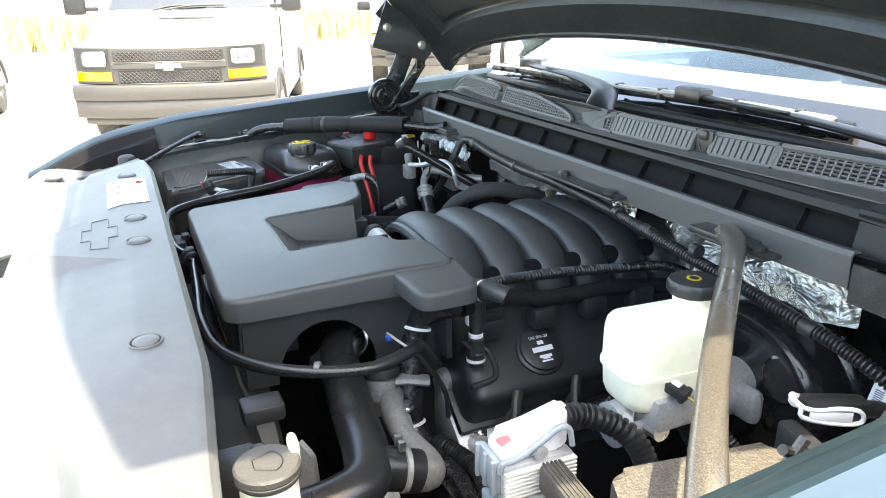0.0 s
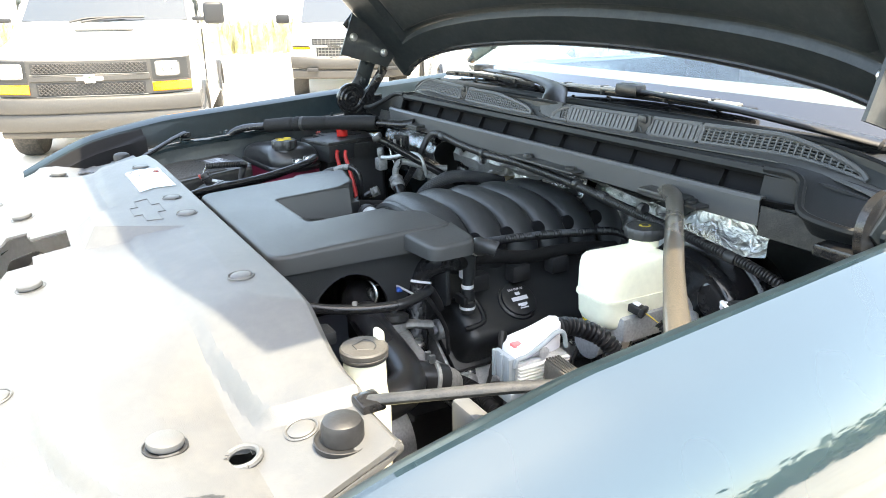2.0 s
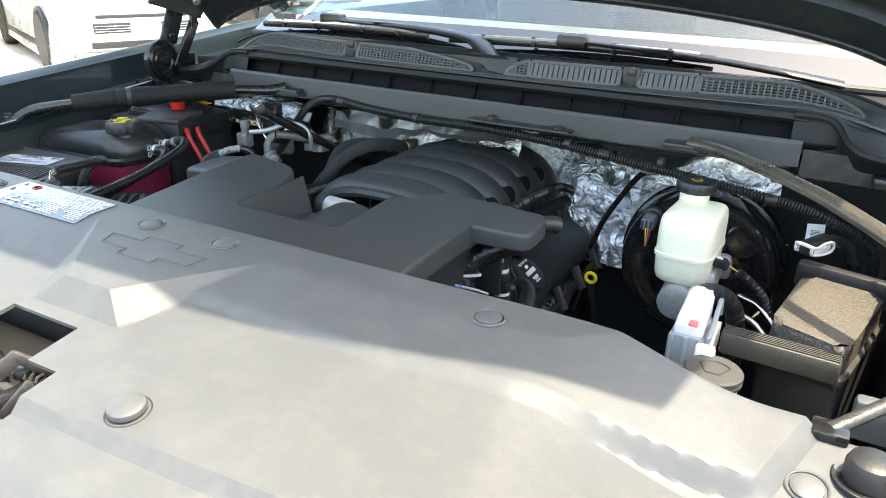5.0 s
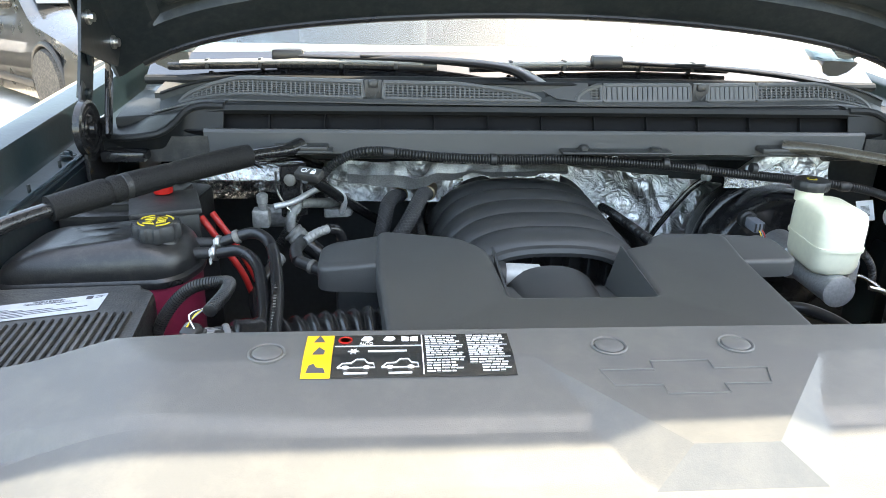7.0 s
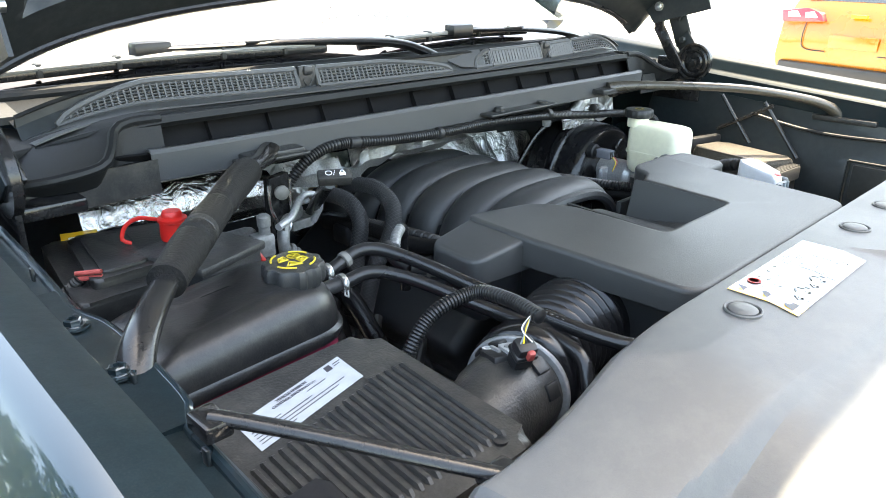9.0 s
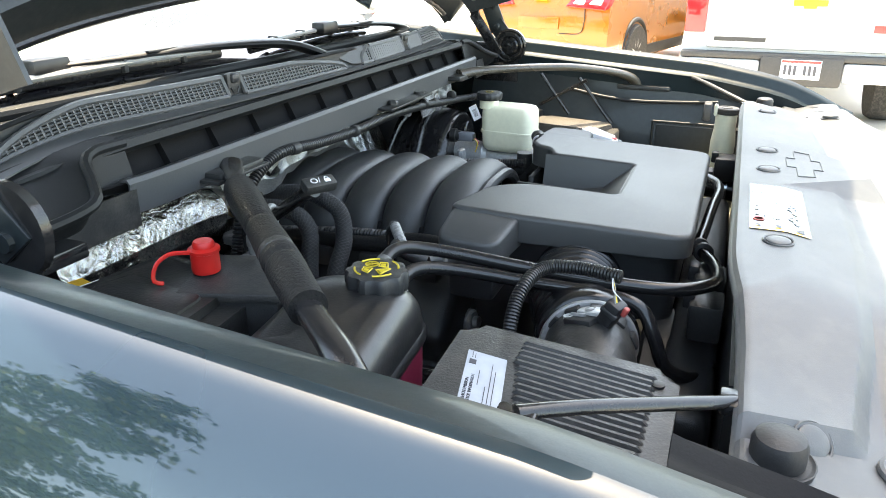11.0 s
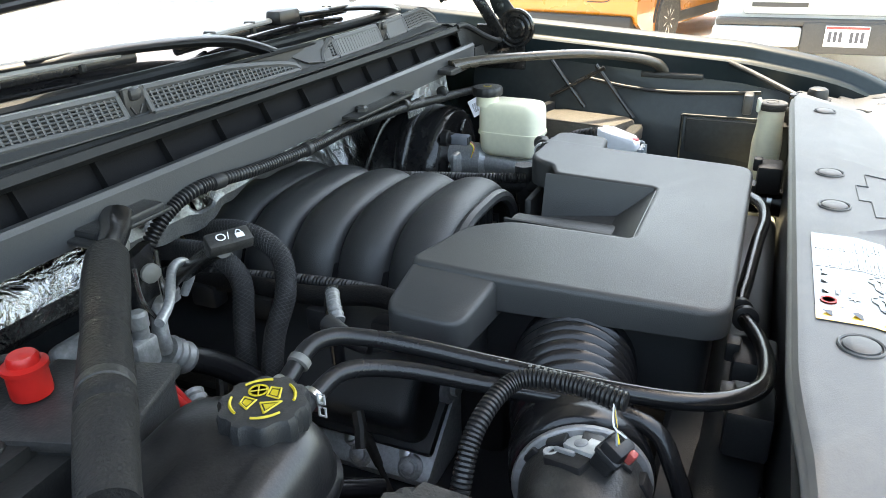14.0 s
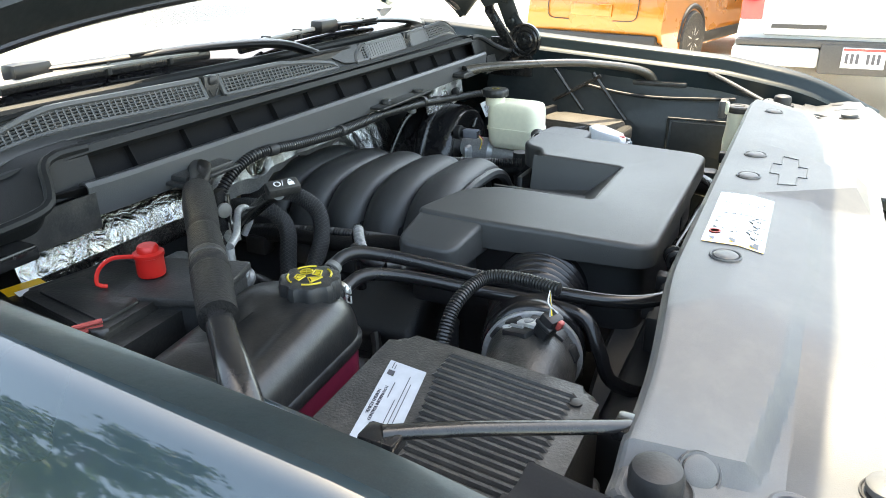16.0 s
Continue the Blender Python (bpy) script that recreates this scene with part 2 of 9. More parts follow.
def soft_prism(bm, points, z0, top, edge=0.006, seg=4):
    """An upright prism whose rim is rolled over evenly: rings of the outline drawn inwards as they rise."""
    n = len(points)
    area = sum(points[i][0] * points[(i + 1) % n][1] - points[(i + 1) % n][0] * points[i][1] for i in range(n))
    turn = 1 if area > 0 else -1
    inward = []
    for i in range(n):
        a, p, b = Vector(points[i - 1]), Vector(points[i]), Vector(points[(i + 1) % n])
        d = (p - a).normalized() + (b - p).normalized()
        d = d.normalized() if d.length > 1e-6 else (b - a).normalized()
        inward.append(Vector((-d.y, d.x)) * turn)
    rings = [[bm.verts.new((x, y, z0)) for x, y in points]]
    for k in range(seg + 1):
        a = math.pi / 2 * k / seg
        ring = []
        for (x, y), d in zip(points, inward):
            q = Vector((x, y)) + d * edge * (1 - math.cos(a))
            ring.append(bm.verts.new((q.x, q.y, top(x, y) - edge * (1 - math.sin(a)))))
        rings.append(ring)
    for r, s in zip(rings, rings[1:]):
        for i in range(n):
            bm.faces.new((r[i], r[(i + 1) % n], s[(i + 1) % n], s[i]))
    flat = [bm.verts.new((v.co.x + d.x * 0.0012, v.co.y + d.y * 0.0012, top(v.co.x, v.co.y))) for v, d in zip(rings[-1], inward)]
    for i in range(n):
        bm.faces.new((rings[-1][i], rings[-1][(i + 1) % n], flat[(i + 1) % n], flat[i]))
    bm.faces.new(flat)
    bm.faces.new(list(reversed(rings[0])))
    bmesh.ops.recalc_face_normals(bm, faces=bm.faces)
    return bm


def rounded(points, radius, seg=5):
    """A plan outline with its corners rounded. A point may carry its own radius as a third number."""
    out, n = [], len(points)
    for i in range(n):
        p, a, b = (Vector(points[j % n][:2]) for j in (i, i - 1, i + 1))
        r = points[i][2] if len(points[i]) > 2 else radius
        u, v = a - p, b - p
        r = min(r, u.length * 0.45, v.length * 0.45)
        u, v = u.normalized() * r, v.normalized() * r
        for k in range(seg + 1):
            t = k / seg
            out.append(tuple((1 - t) ** 2 * (p + u) + 2 * t * (1 - t) * p + t * t * (p + v)))
    return out


def spline(points, step=0.006):
    """A smooth line through points (Catmull-Rom), sampled at about even steps."""
    p = [Vector(q) for q in points]
    p = [2 * p[0] - p[1]] + p + [2 * p[-1] - p[-2]]
    out = []
    for i in range(1, len(p) - 2):
        count = max(2, int((p[i + 1] - p[i]).length / step))
        for k in range(count):
            t = k / count
            a, b, c, d = p[i - 1:i + 3]
            out.append(0.5 * (2 * b + (c - a) * t + (2 * a - 5 * b + 4 * c - d) * t * t + (3 * b - a - 3 * c + d) * t ** 3))
    out.append(p[-2])
    return out


def sweep(bm, line, radius, sides=10, flat=1.0, cap=True):
    """A tube along a line of points; radius is a number or a function of (index, share)."""
    rings, up = [], None
    n = len(line)
    for i, p in enumerate(line):
        d = (line[min(i + 1, n - 1)] - line[max(i - 1, 0)]).normalized()
        if up is None:
            up = Vector((0, 0, 1)) if abs(d.z) < 0.9 else Vector((1, 0, 0))
        side = d.cross(up).normalized()
        up = side.cross(d).normalized()
        r = radius(i, i / max(1, n - 1)) if callable(radius) else radius
        rings.append([bm.verts.new(p + r * (math.cos(a) * side + flat * math.sin(a) * up))
                      for a in (2 * math.pi * k / sides for k in range(sides))])
    for a, b in zip(rings, rings[1:]):
        for k in range(sides):
            bm.faces.new((a[k], a[(k + 1) % sides], b[(k + 1) % sides], b[k]))
    if cap:
        bm.faces.new(list(reversed(rings[0])))
        bm.faces.new(rings[-1])
    return bm


def lathe(bm, profile, m=None, sides=32, flute=None):
    """A turned shape: profile of (radius, height) about z, laid by m. flute(angle, height) scales the radius."""
    rings = []
    for r, z in profile:
        ring = []
        for k in range(sides):
            a = 2 * math.pi * k / sides
            s = flute(a, z) if flute else 1.0
            v = Vector((r * s * math.cos(a), r * s * math.sin(a), z))
            ring.append(bm.verts.new(m @ v if m is not None else v))
        rings.append(ring)
    for a, b in zip(rings, rings[1:]):
        for k in range(sides):
            bm.faces.new((a[k], a[(k + 1) % sides], b[(k + 1) % sides], b[k]))
    bm.faces.new(list(reversed(rings[0])))
    bm.faces.new(rings[-1])
    return bm


def sheet(bm, rows, thick=0.0):
    """A surface through rows of points."""
    grid = [[bm.verts.new(p) for p in row] for row in rows]
    for a, b in zip(grid, grid[1:]):
        for k in range(len(a) - 1):
            bm.faces.new((a[k], a[k + 1], b[k + 1], b[k]))
    if thick:
        bmesh.ops.recalc_face_normals(bm, faces=bm.faces)
        bmesh.ops.solidify(bm, geom=list(bm.faces), thickness=thick)
    return bm


def axis_pose(p, direction, spin=0.0):
    """A pose at p whose z axis points along direction."""
    q = Vector(direction).to_track_quat('Z', 'Y').to_matrix().to_4x4()
    return Matrix.Translation(p) @ q @ Matrix.Rotation(spin, 4, 'Z')


def smooth01(t):
    t = min(1.0, max(0.0, t))
    return t * t * (3 - 2 * t)


def bm_new():
    return bmesh.new()


def hose(name, label, points, radius, mat=None, ribs=0.0, pitch=0.006, category="hose", sides=12, group="", flat=1.0):
    """A hose through points; ribs is the depth of its corrugation."""
    step = pitch / 4 if pitch < 0.004 else 0.0016
    line = spline(points, step if ribs else 0.007)
    if ribs:
        r = lambda i, s: radius + ribs * (1 if (i * step / pitch) % 1 < 0.55 else -1)
    else:
        r = radius
    ob = finish(name, sweep(bm_new(), line, r, sides, flat), mat or RUBBER, smooth=50)
    return tagged(ob, label, category, group)


def text_mesh(words, size, mat, parent, m, name="lettering"):
    c = bpy.data.curves.new(name, 'FONT')
    c.body, c.size, c.extrude, c.align_x, c.align_y = words, size, 0.0002, 'CENTER', 'CENTER'
    tmp = new("tmp", c)
    me = bpy.data.meshes.new_from_object(tmp.evaluated_get(bpy.context.evaluated_depsgraph_get()))
    bpy.data.objects.remove(tmp)
    me.materials.clear()
    me.materials.append(mat)
    ob = new(name, me)
    ob.parent = parent
    ob.matrix_basis = m
    return ob


# ---- ground ----
bm = bm_new()
sheet(bm, [[(x, y, 0) for x in (-400, -40, 0, 40, 400)] for y in (-400, -40, 0, 40, 400)])
tagged(finish("ground", bm, GROUND, smooth=0), "pale sunlit gravel and concrete car lot", "ground", kind="structure")

# ---- the truck: shell ----
truck = thing("pickup_truck", "slate blue pickup truck with its bonnet open", "pickup truck")


# wing paint darkened: the bonnet's reflection is in the colour; dust is separate
FLANGE = material("flange_paint_dark_reflection", (0.007, 0.015, 0.019), 0.34, vary=0.2, dust=0.03, dust_scale=700, specular=0.25, coat=0.12)


def fender_line(y):
    """Half width and height of the wing's inner top edge."""
    return 0.797, 1.25 + 0.075 * (y - 0.9) - 0.10 * max(0.0, 0.70 - y)


FENDER_SECTION = [(-0.052, -0.085), (-0.050, -0.034), (-0.046, -0.030), (-0.012, -0.026), (-0.006, -0.020), (-0.003, -0.004), (0.000, 0.0), (0.006, 0.002),
                  (0.022, 0.006), (0.036, 0.008), (0.046, 0.007), (0.055, 0.001), (0.072, -0.016), (0.092, -0.039), (0.112, -0.066), (0.130, -0.095),
                  (0.147, -0.135), (0.160, -0.18), (0.168, -0.25), (0.172, -0.36), (0.170, -0.50), (0.165, -0.70)]


LOW_FLANGE = [(-0.052, -0.110), (-0.050, -0.062), (-0.046, -0.058), (-0.012, -0.054), (-0.006, -0.046), (-0.003, -0.008)] + FENDER_SECTION[6:]


def wing(side):
    rows = []
    for i in range(60):
        y = 0.36 + i * 0.027
        x0, z0 = fender_line(y)
        nose = smooth01((0.62 - y) / 0.30)
        rows.append([(side * (x0 + dx * (1 - 0.35 * nose)) - 0.012, y, z0 + dz - 0.05 * nose * nose) for dx, dz in (LOW_FLANGE if side < 0 else [(max(dx, -0.030 - 0.001 * k) if dx < 0 else (dx * 0.5 if dx < 0.056 else dx - 0.0275), dz) for k, (dx, dz) in enumerate(FENDER_SECTION)])])
    cut = 10
    w = part("front_wing", sheet(bm_new(), [r[cut - 1:] for r in rows], 0.0015), PAINT, truck, "glossy slate blue front wing")
    part("wing_flange", sheet(bm_new(), [r[:cut] for r in rows], 0.0015), FLANGE, w, "dusty inner flange, bonnet's dark reflection put into its colour")
    return w


for s in (-1, 1):
    w = wing(s)
    # black rubber strip in the gutter, clips along it and the inner ledge
    bm = bm_new()
    rows = []
    for i in range(44):
        y = 0.52 + i * 0.018
        x0, z0 = fender_line(y)
        rows.append([(s * (x0 - d) - 0.012, y, z0 + h) for d, h in ((0.032 if s > 0 else 0.051, -0.070), (0.036 if s > 0 else 0.054, -0.10), (0.050 if s > 0 else 0.062, -0.13), (0.072, -0.32), (0.060, -0.58))])
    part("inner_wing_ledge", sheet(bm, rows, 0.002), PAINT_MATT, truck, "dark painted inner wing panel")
    for k in range(7 if s < 0 else 0):
        y = 0.62 + k * 0.105
        x0, z0 = fender_line(y)
        bm = bm_new()
        box(bm, (s * (x0 - 0.034) - 0.013, y - 0.0035, z0 - 0.059), (s * (x0 - 0.034) - 0.010, y + 0.0035, z0 - 0.045), 0.001)
        lathe(bm, [(0.004, 0), (0.004, 0.002), (0.001, 0.003)], Matrix.Translation((s * (x0 - 0.040) - 0.012, y + 0.012, z0 - 0.057)), 8)
        part("wing_bolt", bm, PAINT_MATT, truck)
    for y in (0.845, 0.930, 1.19) if s < 0 else ():
        x0, z0 = fender_line(y)
        bolt = part("wing_bolt", lathe(bm_new(), [(0.0125, 0), (0.0125, 0.0015), (0.0085, 0.002), (0.0080, 0.0025)], Matrix.Translation((s * (x0 - 0.030) - 0.012, y, z0 - 0.0520)), 20), PAINT, truck, "painted bolt with washer")
        part("hex_head", lathe(bm_new(), [(0.0070, 0.002), (0.0070, 0.0065), (0.0058, 0.0075), (0.0035, 0.0075), (0.0030, 0.0050), (0.0005, 0.0050)], Matrix.Translation((s * (x0 - 0.030) - 0.012, y, z0 - 0.0520)), 6), PAINT, bolt)


# glossy rolled lip and widened tab of the passenger flange, where the brace is bolted on
EDGE = [(-0.764, 1.20), (-0.765, 1.08), (-0.767, 1.00), (-0.768, 0.960), (-0.757, 0.925), (-0.754, 0.88), (-0.754, 0.82), (-0.757, 0.785), (-0.766, 0.765), (-0.768, 0.72), (-0.768, 0.62)]
lip = [vec(x, y, fender_line(y)[1] - 0.0565) for x, y in EDGE]
part("flange_lip", sweep(bm_new(), spline(lip, 0.01), 0.0045, 10), PAINT, truck, "glossy rolled lip of the flange")
tab = [(p.x, p.y) for p in lip[2:9]]
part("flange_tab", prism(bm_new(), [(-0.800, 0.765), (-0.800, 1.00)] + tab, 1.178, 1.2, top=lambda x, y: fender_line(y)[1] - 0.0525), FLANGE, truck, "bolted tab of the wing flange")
rows = []
for i in range(15):
    y = 0.372 + 0.019 * i
    x0, z0 = fender_line(y)
    nose = smooth01((0.62 - y) / 0.30)
    zz, dish = z0 - 0.05 * nose * nose, math.sin(math.pi * i / 14)
    rows.append([(-(x0 - d) - 0.012, y, zz - h - 0.012 * dish * (0.015 < d < 0.06)) for d, h in ((0.004, 0.004), (0.014, 0.006), (0.022, 0.014), (0.040, 0.018), (0.056, 0.016), (0.066, 0.024), (0.070, 0.060))])
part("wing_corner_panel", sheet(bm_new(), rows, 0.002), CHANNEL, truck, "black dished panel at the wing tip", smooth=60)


# bonnet: outer skin and inner frame
HOOD_L, HOOD_A = 1.180, radians(41)


def hood_point(x, v, drop=0.0):
    """A point of the open bonnet; v runs from its rear edge (0) to its front edge (1)."""
    k = abs(x) / 0.76
    y = 1.405 - 0.02 * k ** 2
    z = 1.440 - 0.070 * k ** 2 - 0.060 * k ** 8
    bow = 0.05 * math.sin(math.pi * v)
    along = HOOD_L * v * (1 - 0.10 * k ** 3)
    up = bow - drop
    return (x * (1 - 0.02 * v), y - along * math.cos(HOOD_A) + up * math.sin(HOOD_A), z + along * math.sin(HOOD_A) + up * math.cos(HOOD_A))


xs = [-0.76 + 1.52 * i / 60 for i in range(61)]
hood = part("bonnet", sheet(bm_new(), [[hood_point(x, j / 40, -0.012) for x in xs] for j in range(41)], 0.002), PAINT, truck, "open bonnet, dark underside")


def hood_drop(x, v):
    """Depth of the inner panel: a deep rim, a groove, and a sunken middle."""
    edge = min(v * HOOD_L, (1 - v) * HOOD_L, (0.76 - abs(x)) * 0.9)
    rim = 0.022 * smooth01(edge / 0.02)
    if edge > 0.085:
        rim -= 0.016 * smooth01((edge - 0.085) / 0.006)
    if edge > 0.105:
        rim += 0.012 * smooth01((edge - 0.105) / 0.012)
    if edge > 0.20:
        rim -= 0.030 * smooth01((edge - 0.20) / 0.06)
    return rim


vs = sorted({j / 70 for j in range(71)} | {0.008, 0.018, 0.062, 0.066, 0.070, 0.076, 0.080, 0.086, 0.092, 0.098})
xs2 = [-0.755 + 1.51 * i / 150 for i in range(151)]
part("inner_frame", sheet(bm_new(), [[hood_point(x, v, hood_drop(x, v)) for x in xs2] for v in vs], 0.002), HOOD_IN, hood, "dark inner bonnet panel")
bm = bm_new()
sweep(bm, spline([hood_point(-0.70 + 1.40 * i / 30, 0.012, 0.022) for i in range(31)], 0.03), 0.007, 8)
part("bonnet_seal", bm, RUBBER, hood, "black rubber weather seal")

for s in (-1, 1):
    hinge = new("bonnet_hinge")
    hinge.parent = truck
    bm = bm_new()
    lathe(bm, [(0.044, 0), (0.044, 0.010), (0.040, 0.012), (0.036, 0.009), (0.032, 0.012), (0.027, 0.012), (0.023, 0.009),
               (0.019, 0.012), (0.010, 0.012), (0.008, 0.018), (0.002, 0.019)], axis_pose((s * 0.75, 1.195, 1.262), (-s, 0, 0)), 32)
    part("spring_disc", bm, BLACK_METAL, hinge)
    bm = bm_new()
    line = [vec(s * 0.752, 1.19, 1.255), vec(s * 0.757, 1.235, 1.31), vec(s * 0.755, 1.26, 1.37), vec(s * 0.745, 1.245, 1.425), vec(s * 0.74, 1.20, 1.47)]
    for a, b in zip(line, line[1:]):
        d = b - a
        box(bm, (-0.003, -0.022, -0.012), (0.003, 0.022, d.length + 0.012), 0.002,
            m=Matrix.Translation(a) @ d.to_track_quat('Z', 'X').to_matrix().to_4x4() @ Matrix.Rotation(radians(90), 4, 'Z'))
    for p in line:
        lathe(bm, [(0.009, -0.008), (0.009, 0.008), (0.005, 0.011)], axis_pose(p, (-s, 0, 0)), 10)
    part("hinge_arm", bm, PAINT_MATT, hinge, "dark painted hinge arm with bolts")
    bm = bm_new()
    for a, b in ((vec(s * 0.725, 1.225, 1.250), vec(s * 0.735, 1.29, 1.335)), (vec(s * 0.735, 1.29, 1.335), vec(s * 0.738, 1.30, 1.40))):
        d = b - a
        box(bm, (-0.004, -0.014, -0.01), (0.004, 0.014, d.length + 0.01), 0.003, m=Matrix.Translation(a) @ d.to_track_quat('Z', 'X').to_matrix().to_4x4() @ Matrix.Rotation(radians(90), 4, 'Z'))
    part("hinge_link", bm, BLACK_METAL, hinge)
    bm = bm_new()
    prism(bm, [(1.16, 1.385), (1.30, 1.345), (1.345, 1.40), (1.20, 1.49)], 0.0, 0.005)
    bmesh.ops.transform(bm, matrix=Matrix(((0, 0, s, s * 0.722), (1, 0, 0, 0), (0, 1, 0, 0), (0, 0, 0, 1))), verts=bm.verts)
    part("bonnet_plate", bm, HOOD_IN, hinge, "dark bolted hinge plate")
    for p in ((1.20, 1.43), (1.29, 1.385)):
        part("bolt", lathe(bm_new(), [(0.011, 0), (0.011, 0.004), (0.007, 0.005), (0.007, 0.011), (0.001, 0.012)], axis_pose((s * 0.722, *p), (-s, 0, 0)), 12), STEEL, hinge)
    bm = bm_new()
    box(bm, (s * 0.70 - 0.035, 1.20, 1.205), (s * 0.70 + 0.035, 1.31, 1.222), 0.004)
    box(bm, (s * 0.745 - 0.004, 1.17, 1.17), (s * 0.745 + 0.004, 1.29, 1.27), 0.003)
    part("hinge_base", bm, BLACK_METAL, hinge)


# cowl: rail, ribbed channel, lip and grilles
GRILLE = material("grey_grille_plastic", (0.075, 0.077, 0.079), 0.5, grain=600, bump=0.1, vary=0.1)
LIP = material("black_seal_plastic", (0.013, 0.014, 0.015), 0.55, grain=600, bump=0.15, vary=0.15, specular=0.25)
cowl = thing("cowl_panel", "black plastic cowl panel with ribbed channel under the windscreen", "cowl panel")


def cowl_end(x):
    """How far the cowl bends at its ends: back and down."""
    k = max(0.0, (abs(x) - 0.52) / 0.16)
    return k


def cowl_row(x, prof):
    k = cowl_end(x)
    return [(x, y + 0.05 * k * k, z - 0.028 * k ** 2 * (1 if z > 1.27 else 0.2)) for y, z in prof]


cx = [-0.68 + 1.36 * i / 80 for i in range(81)]
part("cowl_rail", sheet(bm_new(), [cowl_row(-0.575 + 1.14 * i / 60, [(1.245, 1.208), (1.224, 1.216), (1.222, 1.251), (1.226, 1.256), (1.236, 1.255)]) for i in range(61)], 0.003),
     material("grey_cowl_rail", (0.068, 0.070, 0.072), 0.42, grain=600, bump=0.15, vary=0.08), cowl, "smooth grey lower rail")
# channel and ribs get their shade from the near-black colour
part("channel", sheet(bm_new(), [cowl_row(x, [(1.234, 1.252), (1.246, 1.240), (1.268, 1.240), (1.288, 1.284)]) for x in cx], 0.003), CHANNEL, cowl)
part("lip", sheet(bm_new(), [cowl_row(x, [(1.303, 1.277), (1.260, 1.275), (1.253, 1.282), (1.256, 1.290), (1.266, 1.289), (1.272, 1.284), (1.278, 1.290), (1.294, 1.292)]) for x in cx], 0.002),
     LIP, cowl, "raised black seal lip")
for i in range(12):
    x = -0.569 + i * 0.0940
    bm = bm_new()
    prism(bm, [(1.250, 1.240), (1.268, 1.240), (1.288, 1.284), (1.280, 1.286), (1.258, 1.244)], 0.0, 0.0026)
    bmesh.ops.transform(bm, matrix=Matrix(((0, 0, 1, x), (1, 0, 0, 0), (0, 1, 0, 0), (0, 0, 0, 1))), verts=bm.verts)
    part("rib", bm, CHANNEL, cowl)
# the lip bends down at both ends into a flat closing panel
for s in (-1, 1):
    part("rail_end", sheet(bm_new(), [[(s * (0.568 + 0.178 * u), 1.229 + 0.012 * u, z + 0.006 * (1 - u)) for z in (1.196, 1.204, 1.232, 1.238)] for u in (0, 0.03, 0.3, 0.6, 1.0)], 0.003), DARK_DUSTY, cowl, "dark grey rail end panel")
    line = spline([vec(s * 0.545, 1.258, 1.288), vec(s * 0.585, 1.260, 1.287), vec(s * 0.606, 1.252, 1.280), vec(s * 0.622, 1.228, 1.263), vec(s * 0.642, 1.210, 1.251), vec(s * 0.69, 1.215, 1.243), vec(s * 0.74, 1.235, 1.238)], 0.008)
    part("lip_end", sweep(bm_new(), line, 0.006, 8), LIP, cowl)
    bm = bm_new()
    sheet(bm, [[p - vec(0, -0.004, 0.002) for p in line], [vec(s * 0.548, 1.245, 1.225), *[p.lerp(vec(s * (0.60 + 0.1 * i / len(line)), 1.248, 1.205), 0.6) for i, p in enumerate(line[1:-1])], vec(s * 0.74, 1.24, 1.205)]], 0.003)
    part("end_panel", bm, LIP, cowl)
    back = [vec(p.x, 1.292 + 0.05 * cowl_end(p.x) ** 2 + (0.03 if abs(p.x) > 0.69 else 0), 1.293 - 0.028 * min(1.6, cowl_end(p.x) ** 2)) for p in line]
    part("end_shelf", sheet(bm_new(), [line, [a.lerp(b, 0.5) + vec(0, 0, 0.003) for a, b in zip(line, back)], back], 0.003), LIP, cowl)


def cowl_face(x, v):
    """A point of the steep grille face, bowed back toward its ends; v from the lip (0) to its top (1)."""
    k = max(0.0, (abs(x) - 0.50) / 0.12)
    return vec(x, 1.269 + 0.013 * v + 0.18 * x * x, 1.2965 + 0.030 * v - 0.016 * k * k)


